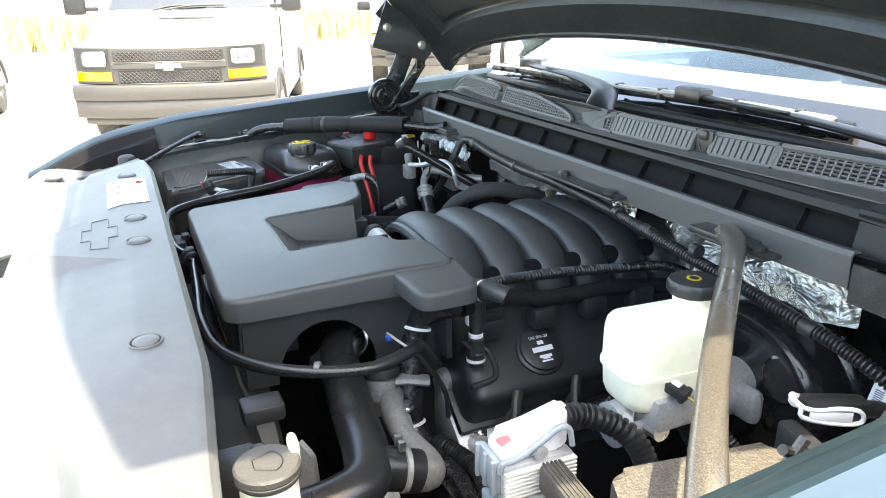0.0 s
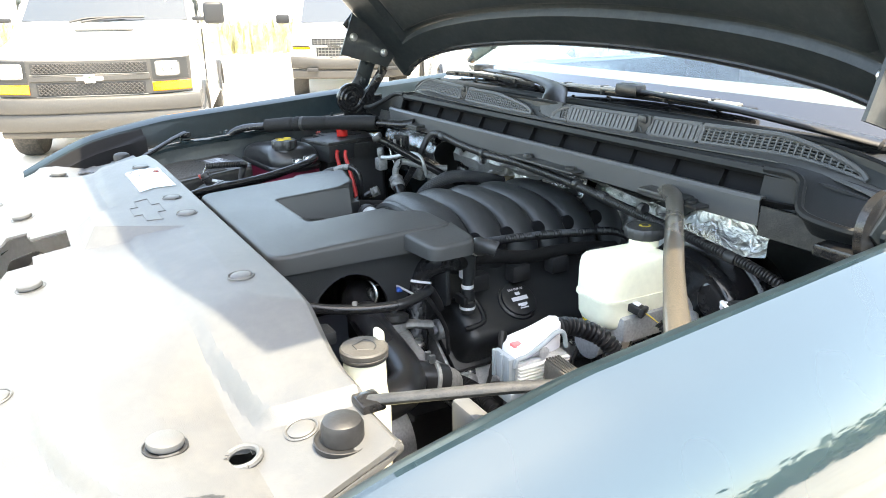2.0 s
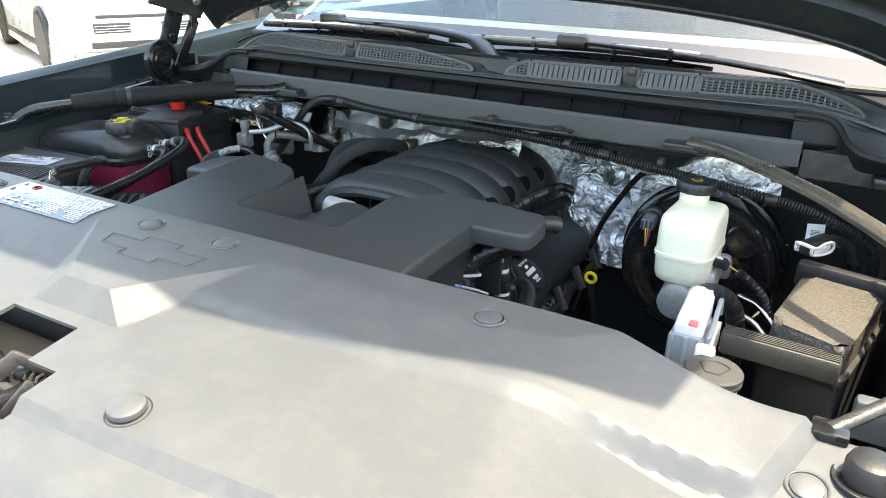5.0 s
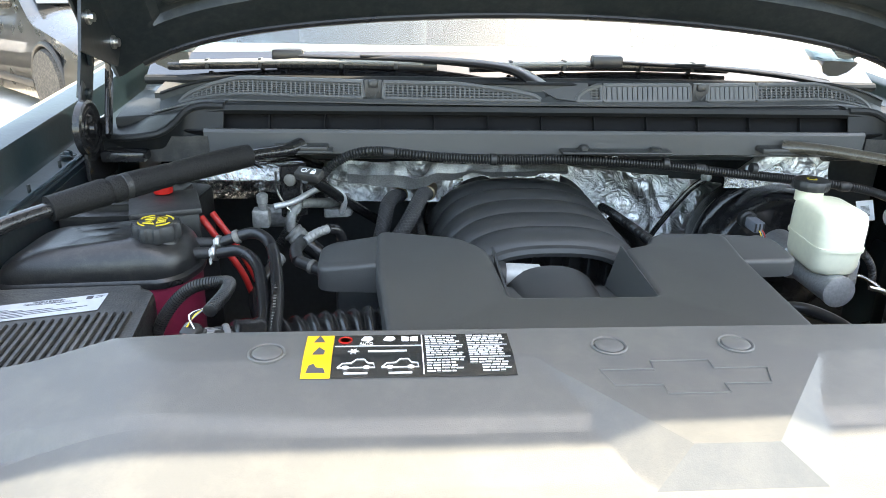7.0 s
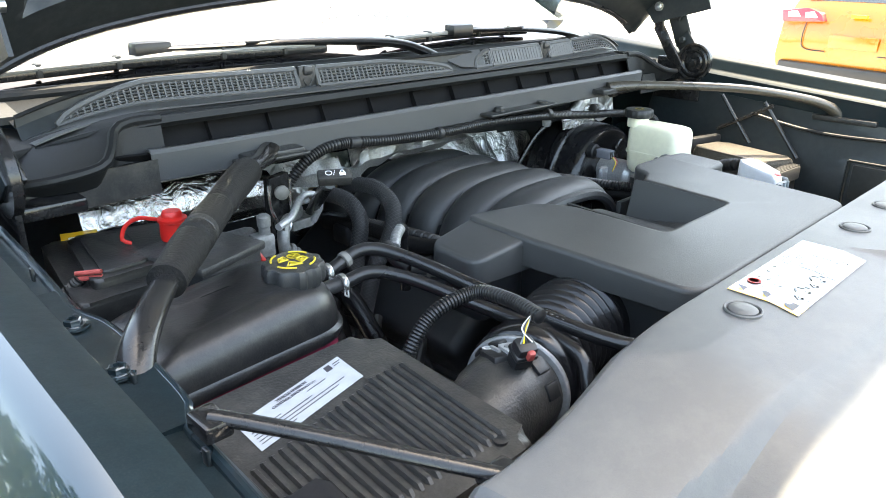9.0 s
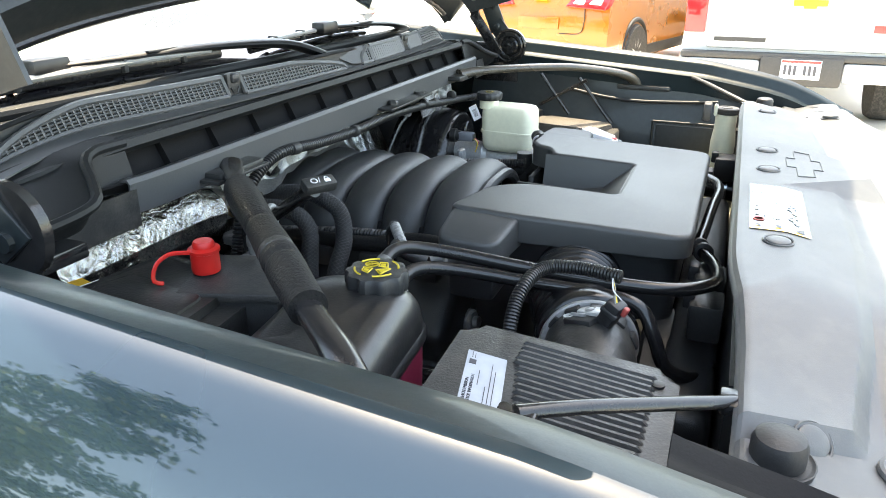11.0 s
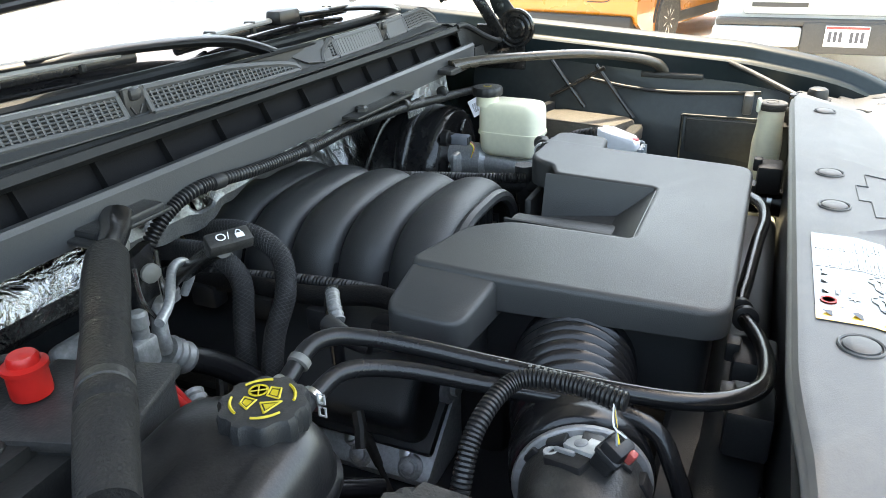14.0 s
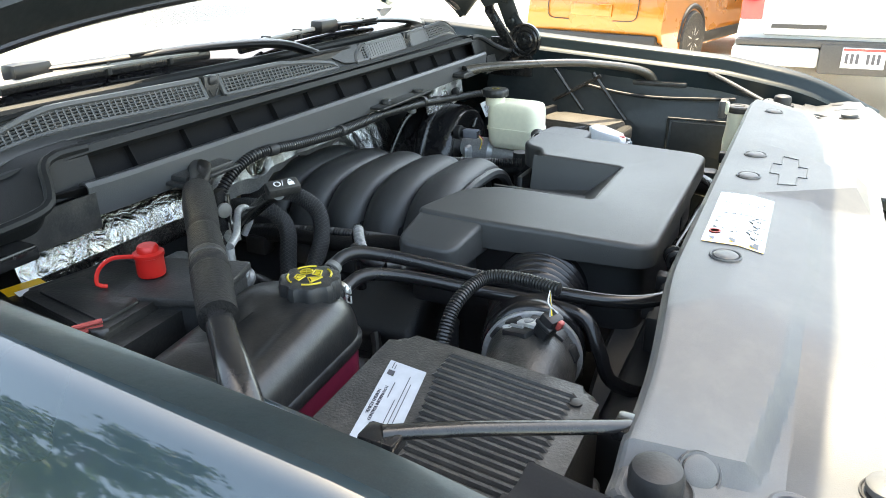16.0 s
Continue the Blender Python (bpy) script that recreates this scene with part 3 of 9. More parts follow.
def grille(name, x0, x1, pitch, bar, rows, label, left=0.0, right=0.0):
    """A slotted panel of upright bars and cross bars in a frame. left, right: how far its top runs in at the ends."""
    g = new(name)
    g.parent = cowl
    g["label"] = label
    bm = bm_new()
    n = int((x1 - x0) / pitch)
    for i in range(n + 1):
        x = x0 + (x1 - x0) * i / n
        top = 0.86
        if left:
            top = min(top, 0.10 + 0.80 * math.sqrt(max(0.0, (x - x0) / left)))
        if right:
            top = min(top, 0.10 + 0.80 * math.sqrt(max(0.0, (x1 - x) / right)))
        a, b = cowl_face(x, 0.12), cowl_face(x, max(0.14, top))
        if (b - a).length > 0.004:
            d = b - a
            box(bm, (-bar / 2, -0.0011, 0), (bar / 2, 0.0011, d.length), 0,
                m=Matrix.Translation(a) @ d.to_track_quat('Z', 'X').to_matrix().to_4x4() @ Matrix.Rotation(radians(90), 4, 'Z'))
    if not rows:
        bm.free()
        for i in range(n + 1):
            x = x0 + (x1 - x0) * i / n
            a, b = cowl_face(x, 0.12), cowl_face(x, 0.86)
            d = b - a
            part("slat", box(bm_new(), (-bar / 2, -0.003, 0), (bar / 2, 0.003, d.length), 0,
                             m=Matrix.Translation(a) @ d.to_track_quat('Z', 'X').to_matrix().to_4x4() @ Matrix.Rotation(radians(90), 4, 'Z')), GRILLE, g, smooth=0)
    for r in range(rows):
        v = 0.12 + 0.74 * (r + 1) / (rows + 1)
        a0 = x0 + left * (max(0, v - 0.1) / 0.8) ** 2
        a1 = x1 - right * (max(0, v - 0.1) / 0.8) ** 2
        line = [cowl_face(a0 + (a1 - a0) * k / 12, v) for k in range(13)]
        sweep(bm, line, 0.0014, 4)
    if rows:
        part("mesh", bm, GRILLE, g, smooth=0)
    bm = bm_new()
    outer = [cowl_face(x0 + (x1 - x0) * k / 30, 0.08) for k in range(31)]
    tops = []
    for k in range(31):
        x = x0 + (x1 - x0) * k / 30
        top = 0.92
        if left:
            top = min(top, 0.12 + 0.84 * math.sqrt(max(0.0, (x - x0) / left)))
        if right:
            top = min(top, 0.12 + 0.84 * math.sqrt(max(0.0, (x1 - x) / right)))
        tops.append(cowl_face(x, top))
    sweep(bm, outer, 0.0035, 6)
    sweep(bm, tops, 0.0045, 6)
    for a, b in ((outer[0], tops[0]), (outer[-1], tops[-1])):
        if (b - a).length > 0.01:
            sweep(bm, [a, b], 0.004, 6)
    part("frame", bm, GRILLE, g)
    return g


grille("air_grille", -0.640, -0.314, 0.0082, 0.0026, 5, "fine black mesh air grille", left=0.12)
grille("air_grille", -0.279, -0.008, 0.0082, 0.0026, 4, "fine black mesh air grille", right=0.16)
grille("air_grille", 0.056, 0.100, 0.0075, 0.0022, 4, "fine black mesh air grille", left=0.04)
grille("louvre_panel", 0.104, 0.262, 0.0088, 0.0074, 0, "black louvred panel with upright slats")
grille("louvre_panel", 0.296, 0.388, 0.0088, 0.0074, 0, "black louvred panel with upright slats")
grille("air_grille", 0.393, 0.64, 0.0096, 0.0027, 4, "coarse black mesh air grille", right=0.14)
# dark tray under the grilles and top flange to the glass
part("tray", sheet(bm_new(), [[tuple(cowl_face(x, -0.02) + vec(0, 0.006, 0)), tuple(cowl_face(x, 0.5) + vec(0, 0.012, 0)), tuple(cowl_face(x, 0.98) + vec(0, 0.006, 0))] for x in cx], 0.002), BAY_DARK, cowl)
part("grille_foot", sheet(bm_new(), [[(x, 1.262 + 0.10 * x * x, 1.2935 - 0.028 * cowl_end(x) ** 2), tuple(cowl_face(x, 0.02) + vec(0, 0.003, 0))] for x in cx], 0.002), GRILLE, cowl)
part("top_flange", sheet(bm_new(), [[tuple(cowl_face(x, 0.95)), tuple(cowl_face(x, 1.0) + vec(0, 0.003, 0.002)), tuple(cowl_face(x, 1.0) + vec(0, 0.007, 0.001)), tuple(cowl_face(x, 1.0) + vec(0, 0.016, -0.014)), (x, 1.392 + 0.193 * x * x, 1.296)] for x in cx], 0.002), LIP, cowl)
# wedge-shaped wiper recess between the grilles
bm = bm_new()
sheet(bm, [[cowl_face(-0.03, 1.0) + vec(0, 0.02, 0), cowl_face(0.02, 0.5) - vec(0, 0, 0.01), cowl_face(0.055, 0.05)],
           [cowl_face(0.075, 1.02), cowl_face(0.078, 0.5), cowl_face(0.082, 0.05)]], 0.003)
part("wiper_recess", bm, COVER_PLASTIC, cowl)
for x in (-0.297, 0.282):
    bm = bm_new()
    p = cowl_face(x, 0.55)
    box(bm, (-0.015, -0.003, -0.015), (0.015, 0.003, 0.016), 0.002, m=Matrix.Translation(p))
    box(bm, (-0.009, -0.008, 0.002), (0.009, 0.010, 0.016), 0.005, m=Matrix.Translation(p))
    for sx in (-1, 1):
        sweep(bm, [p + vec(sx * 0.009, -0.0035, -0.004), p + vec(sx * 0.003, -0.0035, -0.013)], 0.0012, 6)
    part("washer_jet", bm, PLASTIC, cowl)
for x, w in ((-0.43, 0.042), (0.060, 0.125), (0.418, 0.042)):
    bm = bm_new()
    box(bm, (x - 0.040, 1.195, 1.222), (x + w + 0.025, 1.24, 1.227), 0.002)
    lathe(bm, [(0.010, 0), (0.010, 0.005), (0.007, 0.008), (0.001, 0.009)], Matrix.Translation((x, 1.213, 1.227)), 6)
    lathe(bm, [(0.010, 0), (0.010, 0.004), (0.001, 0.005)], Matrix.Translation((x + w, 1.213, 1.227)), 12)
    part("bracket", bm, PLASTIC, cowl, "black bracket with bolt heads")

# windscreen, pillars, roof and dashboard
part("windscreen", sheet(bm_new(), [[(x, 1.392 + 0.10 * (x / 0.72) ** 2 + 0.74 * v, 1.316 + 0.46 * v - (0.016 + 0.04 * v) * (x / 0.72) ** 2) for x in [-0.74 + 1.48 * i / 24 for i in range(25)]] for v in [j / 12 for j in range(13)]], 0.005),
     GLASS, truck, "raked windscreen reflecting the sky").visible_shadow = False
for s in (-1, 1):
    line = [vec(s * (0.745 - 0.10 * v), 1.48 + 0.76 * v, 1.325 + 0.43 * v) for v in (0.12, 0.3, 0.5, 0.8, 1.05)]
    part("pillar", sweep(bm_new(), spline(line, 0.06), 0.045, 12), PAINT, truck)
bm = bm_new()
sheet(bm, [[(x, 2.12 + 1.6 * v, 1.80 + 0.04 * math.sin(math.pi * v) - 0.05 * (x / 0.66) ** 2) for x in [-0.66 + 0.11 * i for i in range(13)]] for v in [j / 8 for j in range(9)]], 0.03)
part("roof", bm, PAINT, truck)
bm = bm_new()
box(bm, (-0.90, 1.62, 0.45), (0.90, 3.7, 1.26), 0.06, 3)
part("cab_body", bm, PAINT, truck)
part("cab_rear", box(bm_new(), (-0.80, 3.30, 1.2), (0.80, 3.36, 1.80), 0.02), DASH, truck)
for s in (-1, 1):
    part("door_top", box(bm_new(), (s * 0.83 - 0.05, 1.75, 1.2), (s * 0.83 + 0.05, 3.35, 1.33), 0.03), PAINT, truck)
    part("side_panel", prism(bm_new(), [(s * 0.60, 1.345), (s * 0.735, 1.29), (s * 0.76, 1.42), (s * 0.74, 1.56), (s * 0.70, 1.50), (s * 0.66, 1.42)][::s], 1.245, 1.262, 0.004), LIP, truck, "black cowl side panel")
    part("seat_back", box(bm_new(), (s * 0.36 - 0.22, 2.60, 1.1), (s * 0.36 + 0.22, 2.72, 1.50), 0.06, 3), DASH, truck)
bm = bm_new()
sheet(bm, [[(x, y, z) for x in (-0.70, -0.35, 0, 0.35, 0.70)] for y, z in ((1.40, 1.285), (1.62, 1.315), (1.80, 1.335), (1.90, 1.30), (1.93, 1.0))], 0.01)
part("dashboard", bm, DASH, truck, "dark grey dashboard")

FRIT = material("black_glass_border", (0.008, 0.008, 0.009), 0.06, vary=0.1, bump=0, coat=1.0)
part("glass_border", sheet(bm_new(), [[(x, 1.390 + 0.10 * (x / 0.72) ** 2 + 0.74 * v, 1.321 + 0.46 * v - (0.016 + 0.04 * v) * (x / 0.72) ** 2) for x in [-0.74 + 1.48 * i / 24 for i in range(25)]] for v in (0.0, 0.03, 0.06, 0.085)], 0.001), FRIT, truck, "black printed border of the glass")
part("glass_seal", sweep(bm_new(), [vec(x, 1.388 + 0.10 * (x / 0.72) ** 2, 1.313 - 0.016 * (x / 0.72) ** 2) for x in [-0.74 + 1.48 * i / 30 for i in range(31)]], 0.009, 10), LIP, truck, "black rubber seal at the foot of the glass")
# spine grey is lightened to carry the sun's sheen
BLADE_GREY = material("sun_pale_wiper_spine", (0.26, 0.26, 0.255), 0.4, vary=0.15)
ARM_BLACK = material("satin_black_arm", (0.009, 0.009, 0.010), 0.36, vary=0.15)
# wipers
for name, blade, arm in (
        ("windscreen_wiper", (vec(-0.692, 1.481, 1.323), vec(-0.180, 1.402, 1.338)), [vec(-0.458, 1.455, 1.350), vec(-0.40, 1.44, 1.350), vec(-0.20, 1.405, 1.350), vec(-0.06, 1.368, 1.342), vec(-0.01, 1.328, 1.324), vec(0.020, 1.296, 1.300)]),
        ("windscreen_wiper", (vec(-0.121, 1.387, 1.338), vec(0.392, 1.430, 1.336)), [vec(0.141, 1.395, 1.352), vec(0.20, 1.392, 1.350), vec(0.36, 1.398, 1.342), vec(0.50, 1.412, 1.328), vec(0.60, 1.44, 1.312)])):
    w = thing(name, "black windscreen wiper resting at the base of the glass", "wiper", "windscreen wipers")
    line = [blade[0].lerp(blade[1], k / 20) + vec(0, 0, 0.004 * math.sin(math.pi * k / 20)) for k in range(21)]
    part("blade", sweep(bm_new(), line, 0.0055, 8, flat=1.4), BLACK_METAL, w, "dark blade rubber")
    part("blade_cap", sweep(bm_new(), [p + vec(0, -0.004, 0.007) for p in line[1:-1]], 0.0075, 8, flat=0.6), BLADE_GREY, w, "grey blade spine, sun sheen put into its colour")
    for k in (3, 7, 13, 17):
        part("claw", box(bm_new(), line[k] - vec(0.004, 0.010, 0.006), line[k] + vec(0.004, 0.008, 0.013), 0.002), PLASTIC, w)
    al = spline(arm, 0.01)
    part("arm", sweep(bm_new(), al, lambda i, t: 0.010 + (0.016 if arm[0].x < 0 else 0.010) * t, 12, flat=0.36), ARM_BLACK, w, "satin black wiper arm")
    part("arm_slot", box(bm_new(), al[len(al) // 3] - vec(0.03, 0.012, -0.003), al[len(al) // 3] + vec(0.03, -0.005, 0.006), 0.001), DARK, w)
    p = arm[0]
    part("joint", box(bm_new(), p - vec(0.032, 0.016, 0.012), p + vec(0.026, 0.014, 0.012), 0.006), ARM_BLACK, w)

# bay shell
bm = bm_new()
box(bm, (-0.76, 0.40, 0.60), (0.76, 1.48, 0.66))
# near-black floor colour stands in for the shade deep in the bay
part("bay_floor", bm, material("shade_black_bay_floor", (0.007, 0.007, 0.007), 0.9, vary=0.4, bump=0.3, specular=0.1), truck)
bm = bm_new()
box(bm, (-0.76, 1.445, 0.60), (0.76, 1.475, 1.22))
box(bm, (-0.70, 1.30, 1.185), (0.70, 1.445, 1.21), 0.01)
part("firewall", bm, BAY_DARK, truck, "dark painted firewall")
bm = bm_new()
box(bm, (-0.66, 0.47, 0.62), (0.66, 0.56, 1.08), 0.01)
part("radiator", bm, DARK, truck)
# nose: grille surround, chrome bar and bumper
for k in range(3):
    rows = [[(x, 0.235 + 0.14 * (abs(x) / 0.62) ** 2.2, 0.99 - 0.13 * k), (x, 0.205 + 0.14 * (abs(x) / 0.62) ** 2.2, 0.975 - 0.13 * k), (x, 0.235 + 0.14 * (abs(x) / 0.62) ** 2.2, 0.93 - 0.13 * k)] for x in [-0.60 + 0.06 * i for i in range(21)]]
    part("grille_bar", sheet(bm_new(), rows, 0.004), CHROME, truck)
for s in (-1, 1):
    rows = [[(s * (0.62 + 0.30 * u), 0.28 + 0.24 * u * u, 1.075 - 0.0 * u), (s * (0.62 + 0.30 * u), 0.26 + 0.24 * u * u, 1.0), (s * (0.62 + 0.30 * u), 0.27 + 0.24 * u * u, 0.86)] for u in (0, 0.25, 0.5, 0.75, 1.0)]
    part("headlight", sheet(bm_new(), rows, 0.01), LAMP_GLASS, truck)
rows = [[(x, 0.20 + 0.22 * (abs(x) / 1.0) ** 2.4, 0.62), (x, 0.10 + 0.22 * (abs(x) / 1.0) ** 2.4, 0.60), (x, 0.09 + 0.22 * (abs(x) / 1.0) ** 2.4, 0.45), (x, 0.16 + 0.22 * (abs(x) / 1.0) ** 2.4, 0.40)] for x in [-1.0 + 0.1 * i for i in range(21)]]
part("bumper", sheet(bm_new(), rows, 0.004), CHROME, truck)
for s in (-1, 1):
    m = axis_pose((s * 0.70, 0.95, 0.40), (s, 0, 0))
    wheel = new("front_wheel")
    wheel.parent = truck
    part("tyre", lathe(bm_new(), [(0.25, 0.0), (0.38, 0.01), (0.40, 0.05), (0.40, 0.18), (0.38, 0.23), (0.25, 0.24)], m, 40), TYRE, wheel)
    part("rim", lathe(bm_new(), [(0.25, 0.03), (0.25, 0.22), (0.20, 0.20), (0.05, 0.21), (0.01, 0.22)], m, 32), STEEL, wheel)

# ---- under the bonnet ----
# plastic shield over the radiator
shield = thing("radiator_shield", "grey plastic radiator shield, front part in sun", "radiator cover")


def shield_rear(x):
    k = abs(x)
    return 0.611 - 0.014 * smooth01((k - 0.40) / 0.20) - 0.080 * smooth01((k - 0.705) / 0.022)


def shield_front(x):
    return 0.252 + 0.026 * (abs(x) / 0.5) ** 2 + 0.05 * smooth01((abs(x) - 0.62) / 0.2)


def ramp(t):
    return min(1.0, max(0.0, t))


BLOCK_Y0 = 0.421


def shield_z(x, y):
    """Height of the shield: a raised rear band, a faceted badge block, and a field falling to a front gutter and to the corners."""
    k = abs(x + 0.022)
    field = 1.163 + 0.135 * (y - 0.33)
    # the rear band stands proud: a low crease in the middle, a clear step toward the corner terraces
    base = field + 0.065 * max(0.0, y - 0.43)
    crease = 0.478 + 0.012 * ramp((k - 0.30) / 0.15) + 0.016 * ramp((k - 0.50) / 0.12)
    side = 0.628 + 0.35 * (y - 0.51)
    low = base - 0.043 * smooth01((k - 0.42) / 0.18) * ramp((y - 0.385) / 0.105)
    high = base + 0.0045 - 0.034 * smooth01((k - 0.42) / 0.20)
    z = low + (high - low) * ramp((y - crease) / 0.013) * ramp((side - k) / 0.014)
    # badge block: a level top with a sloped front and flared sides
    dy = y - BLOCK_Y0
    top = 1.200 + 0.055 * (y - 0.441)
    block = min(1.1753 + 1.235 * dy, top + 0.5 * (0.032 + 0.82 * (y - 0.441) - k), top)
    if dy > 0:
        z = max(z, block)
    z = min(z, 1.2065)
    z -= 0.005 * smooth01((y - (shield_rear(x) - 0.006)) / 0.006) ** 2
    # corners droop; a stepped border runs along the front
    z -= 0.024 * smooth01((k - 0.42) / 0.22) * ramp((0.43 - y) / 0.09)
    g = 0.316 + 0.045 * k + 0.05 * smooth01((k - 0.50) / 0.25)
    z -= 0.010 * ramp((g - y) / 0.010)
    z -= 0.016 * ramp((shield_front(x) + 0.022 - y) / 0.022) ** 2
    return z


xs = [-0.742 + 1.514 * i / 310 for i in range(311)]
rows = []
for j in range(97):
    v = j / 96
    rows.append([(x, shield_front(x) + (shield_rear(x) - shield_front(x)) * v, shield_z(x, shield_front(x) + (shield_rear(x) - shield_front(x)) * v)) for x in xs])
bm = bm_new()
sheet(bm, rows)
# extra edges along the creases keep them crisp
cuts = [((0, 0.421), (0, 1)), ((0, 0.441), (0, 1)), ((0, 0.478), (0, 1)), ((0, 0.488), (0, 1))]
for s in (-1, 1):
    cuts += [((-0.022 + s * 0.032, 0.441), (s * 1.0, -0.82)), ((-0.022 + s * 0.0746, 0.441), (s * 1.0, -0.40)), ((-0.022 + s * 0.032, 0.441), (s * 1.0, 1.54))]
for (px, py), (nx, ny) in cuts:
    near = [f for f in bm.faces if abs(f.calc_center_median().x + 0.022) < 0.36 and 0.40 < f.calc_center_median().y < 0.57]
    geom = list({e for f in near for e in f.edges}) + list({v for f in near for v in f.verts}) + near
    bmesh.ops.bisect_plane(bm, geom=geom, plane_co=(px, py, 0), plane_no=(nx, ny, 0))
for s in (-1, 1):
    for dy in (0.0, 0.010):
        near = [f for f in bm.faces if s * (f.calc_center_median().x + 0.022) > 0.34 and 0.44 < f.calc_center_median().y < 0.60]
        geom = list({e for f in near for e in f.edges}) + list({v for f in near for v in f.verts}) + near
        bmesh.ops.bisect_plane(bm, geom=geom, plane_co=(-0.022 + s * 0.36, 0.490 + dy, 0), plane_no=(0, -1, 0))
for s in (-1, 1):
    for off in (0.0, 0.014):
        near = [f for f in bm.faces if s * (f.calc_center_median().x + 0.022) > 0.58 and 0.46 < f.calc_center_median().y]
        geom = list({e for f in near for e in f.edges}) + list({v for f in near for v in f.verts}) + near
        bmesh.ops.bisect_plane(bm, geom=geom, plane_co=(-0.022 + s * (0.628 - off), 0.51, 0), plane_no=(s, -0.35, 0))
for v in bm.verts:
    v.co.z = shield_z(v.co.x, v.co.y)


def in_latch_hole(c):
    x, y = c.x + 0.045, c.y
    return (abs(x) < 0.090 and 0.300 < y < 0.352) or (abs(x) < 0.048 and 0.300 < y < 0.405)


def in_round_hole(c):
    return (Vector((c.x - 0.633, c.y - 0.483)).length < 0.014) or (Vector((c.x + 0.657, c.y - 0.483)).length < 0.016)


gone = [f for f in bm.faces if in_latch_hole(f.calc_center_median()) or in_round_hole(f.calc_center_median())]
bmesh.ops.delete(bm, geom=gone, context='FACES')
bmesh.ops.recalc_face_normals(bm, faces=bm.faces)
if sum(f.normal.z for f in bm.faces) < 0:
    bmesh.ops.reverse_faces(bm, faces=bm.faces)
bmesh.ops.solidify(bm, geom=list(bm.faces), thickness=0.004)
part("shield_panel", bm, SHIELD_PLASTIC, shield, smooth=22)
for x, y, r in ((0.633, 0.483, 0.0125), (-0.657, 0.483, 0.0145)):
    nrm = vec(0, -0.13, 1).normalized()
    c = vec(x, y, shield_z(x, y) + 0.0006)
    u = vec(1, 0, 0)
    w = nrm.cross(u)
    ring = [c + (u * math.cos(a * math.pi / 16) + w * math.sin(a * math.pi / 16)) * (r + 0.0022) for a in range(33)]
    part("hole_collar", sweep(bm_new(), ring, 0.0032, 8, cap=False), SHIELD_PLASTIC, shield)
    # added black disc makes the shade inside the hole
    part("hole_bottom", lathe(bm_new(), [(r - 0.0004, -0.0160), (r - 0.0004, -0.0150), (0.001, -0.0150)], axis_pose((x, y, shield_z(x, y)), (0, -0.13, 1)), 24), CHANNEL, shield, "black disc standing for the shade in the hole")
# chrome grille bar along the front of the shield, with a dark rubber gap between
rows, gap = [], []
for i in range(61):
    x = -0.735 + 1.49 * i / 60
    y, z = shield_front(x), shield_z(x, shield_front(x))
    rows.append([(x, y + 0.012, z - 0.022), (x, y - 0.010, z - 0.016), (x, y - 0.024, z - 0.018), (x, y - 0.044, z - 0.040), (x, y - 0.056, z - 0.080), (x, y - 0.052, z - 0.120), (x, y - 0.030, z - 0.135)])
    gap.append([(x, y + 0.004, z - 0.006), (x, y - 0.006, z - 0.013)])
part("chrome_bar", sheet(bm_new(), rows, 0.003), CHROME, truck, "polished chrome grille bar", smooth=60)
part("gap_seal", sheet(bm_new(), gap, 0.002), RUBBER, truck, "black rubber seal behind the chrome")
# turned-down rear skirt
part("rear_skirt", sheet(bm_new(), [[(x, shield_rear(x) - 0.001, shield_z(x, shield_rear(x)) - 0.001), (x, shield_rear(x) + 0.003, shield_z(x, shield_rear(x)) - 0.003), (x, shield_rear(x) + 0.003, shield_z(x, shield_rear(x)) - 0.008)] for x in xs[::2]], 0.002), SHIELD_PLASTIC, shield, smooth=70)

CLIPS = ((-0.372, 0.567, 0), (-0.079, 0.571, 0), (0.035, 0.571, 0), (0.357, 0.565, 0), (-0.658, 0.546, 0), (0.630, 0.537, 0),
         (0.143, 0.346, 1), (-0.240, 0.348, 1), (0.598, 0.428, 1), (-0.622, 0.428, 1), (0.412, 0.303, 0), (-0.43, 0.303, 0))
for x, y, proud in CLIPS:
    z = shield_z(x, y)
    e = 0.010
    nrm = Vector((-(shield_z(x + e, y) - shield_z(x - e, y)) / (2 * e), -(shield_z(x, y + e) - shield_z(x, y - e)) / (2 * e), 1)).normalized()
    m = axis_pose((x, y, z - 0.001), nrm)
    clip = part("push_clip", lathe(bm_new(), [(0.0158, 0), (0.0160, 0.0022), (0.0150, 0.0030), (0.0138, 0.0022), (0.0136, 0.0004), (0.0126, 0.0004), (0.0122, 0.0026), (0.0105, 0.0036), (0.004, 0.0038), (0.001, 0.0038)] if not proud else
                                   [(0.0105, -0.004), (0.0105, 0.002), (0.0152, 0.0025), (0.0158, 0.005), (0.0152, 0.0078), (0.013, 0.0090), (0.001, 0.0093)], m, 32), SHIELD_PLASTIC, shield, "round push clip")
    part("recess", lathe(bm_new(), [(0.0137, 0.0), (0.0137, 0.0009), (0.0124, 0.0009), (0.0124, 0.0)] if not proud else [(0.0190, -0.003), (0.0190, 0.0012), (0.0180, 0.0014), (0.0172, 0.0004), (0.0100, 0.0004), (0.0100, -0.003)], m, 28), DARK, clip, "dark recess")
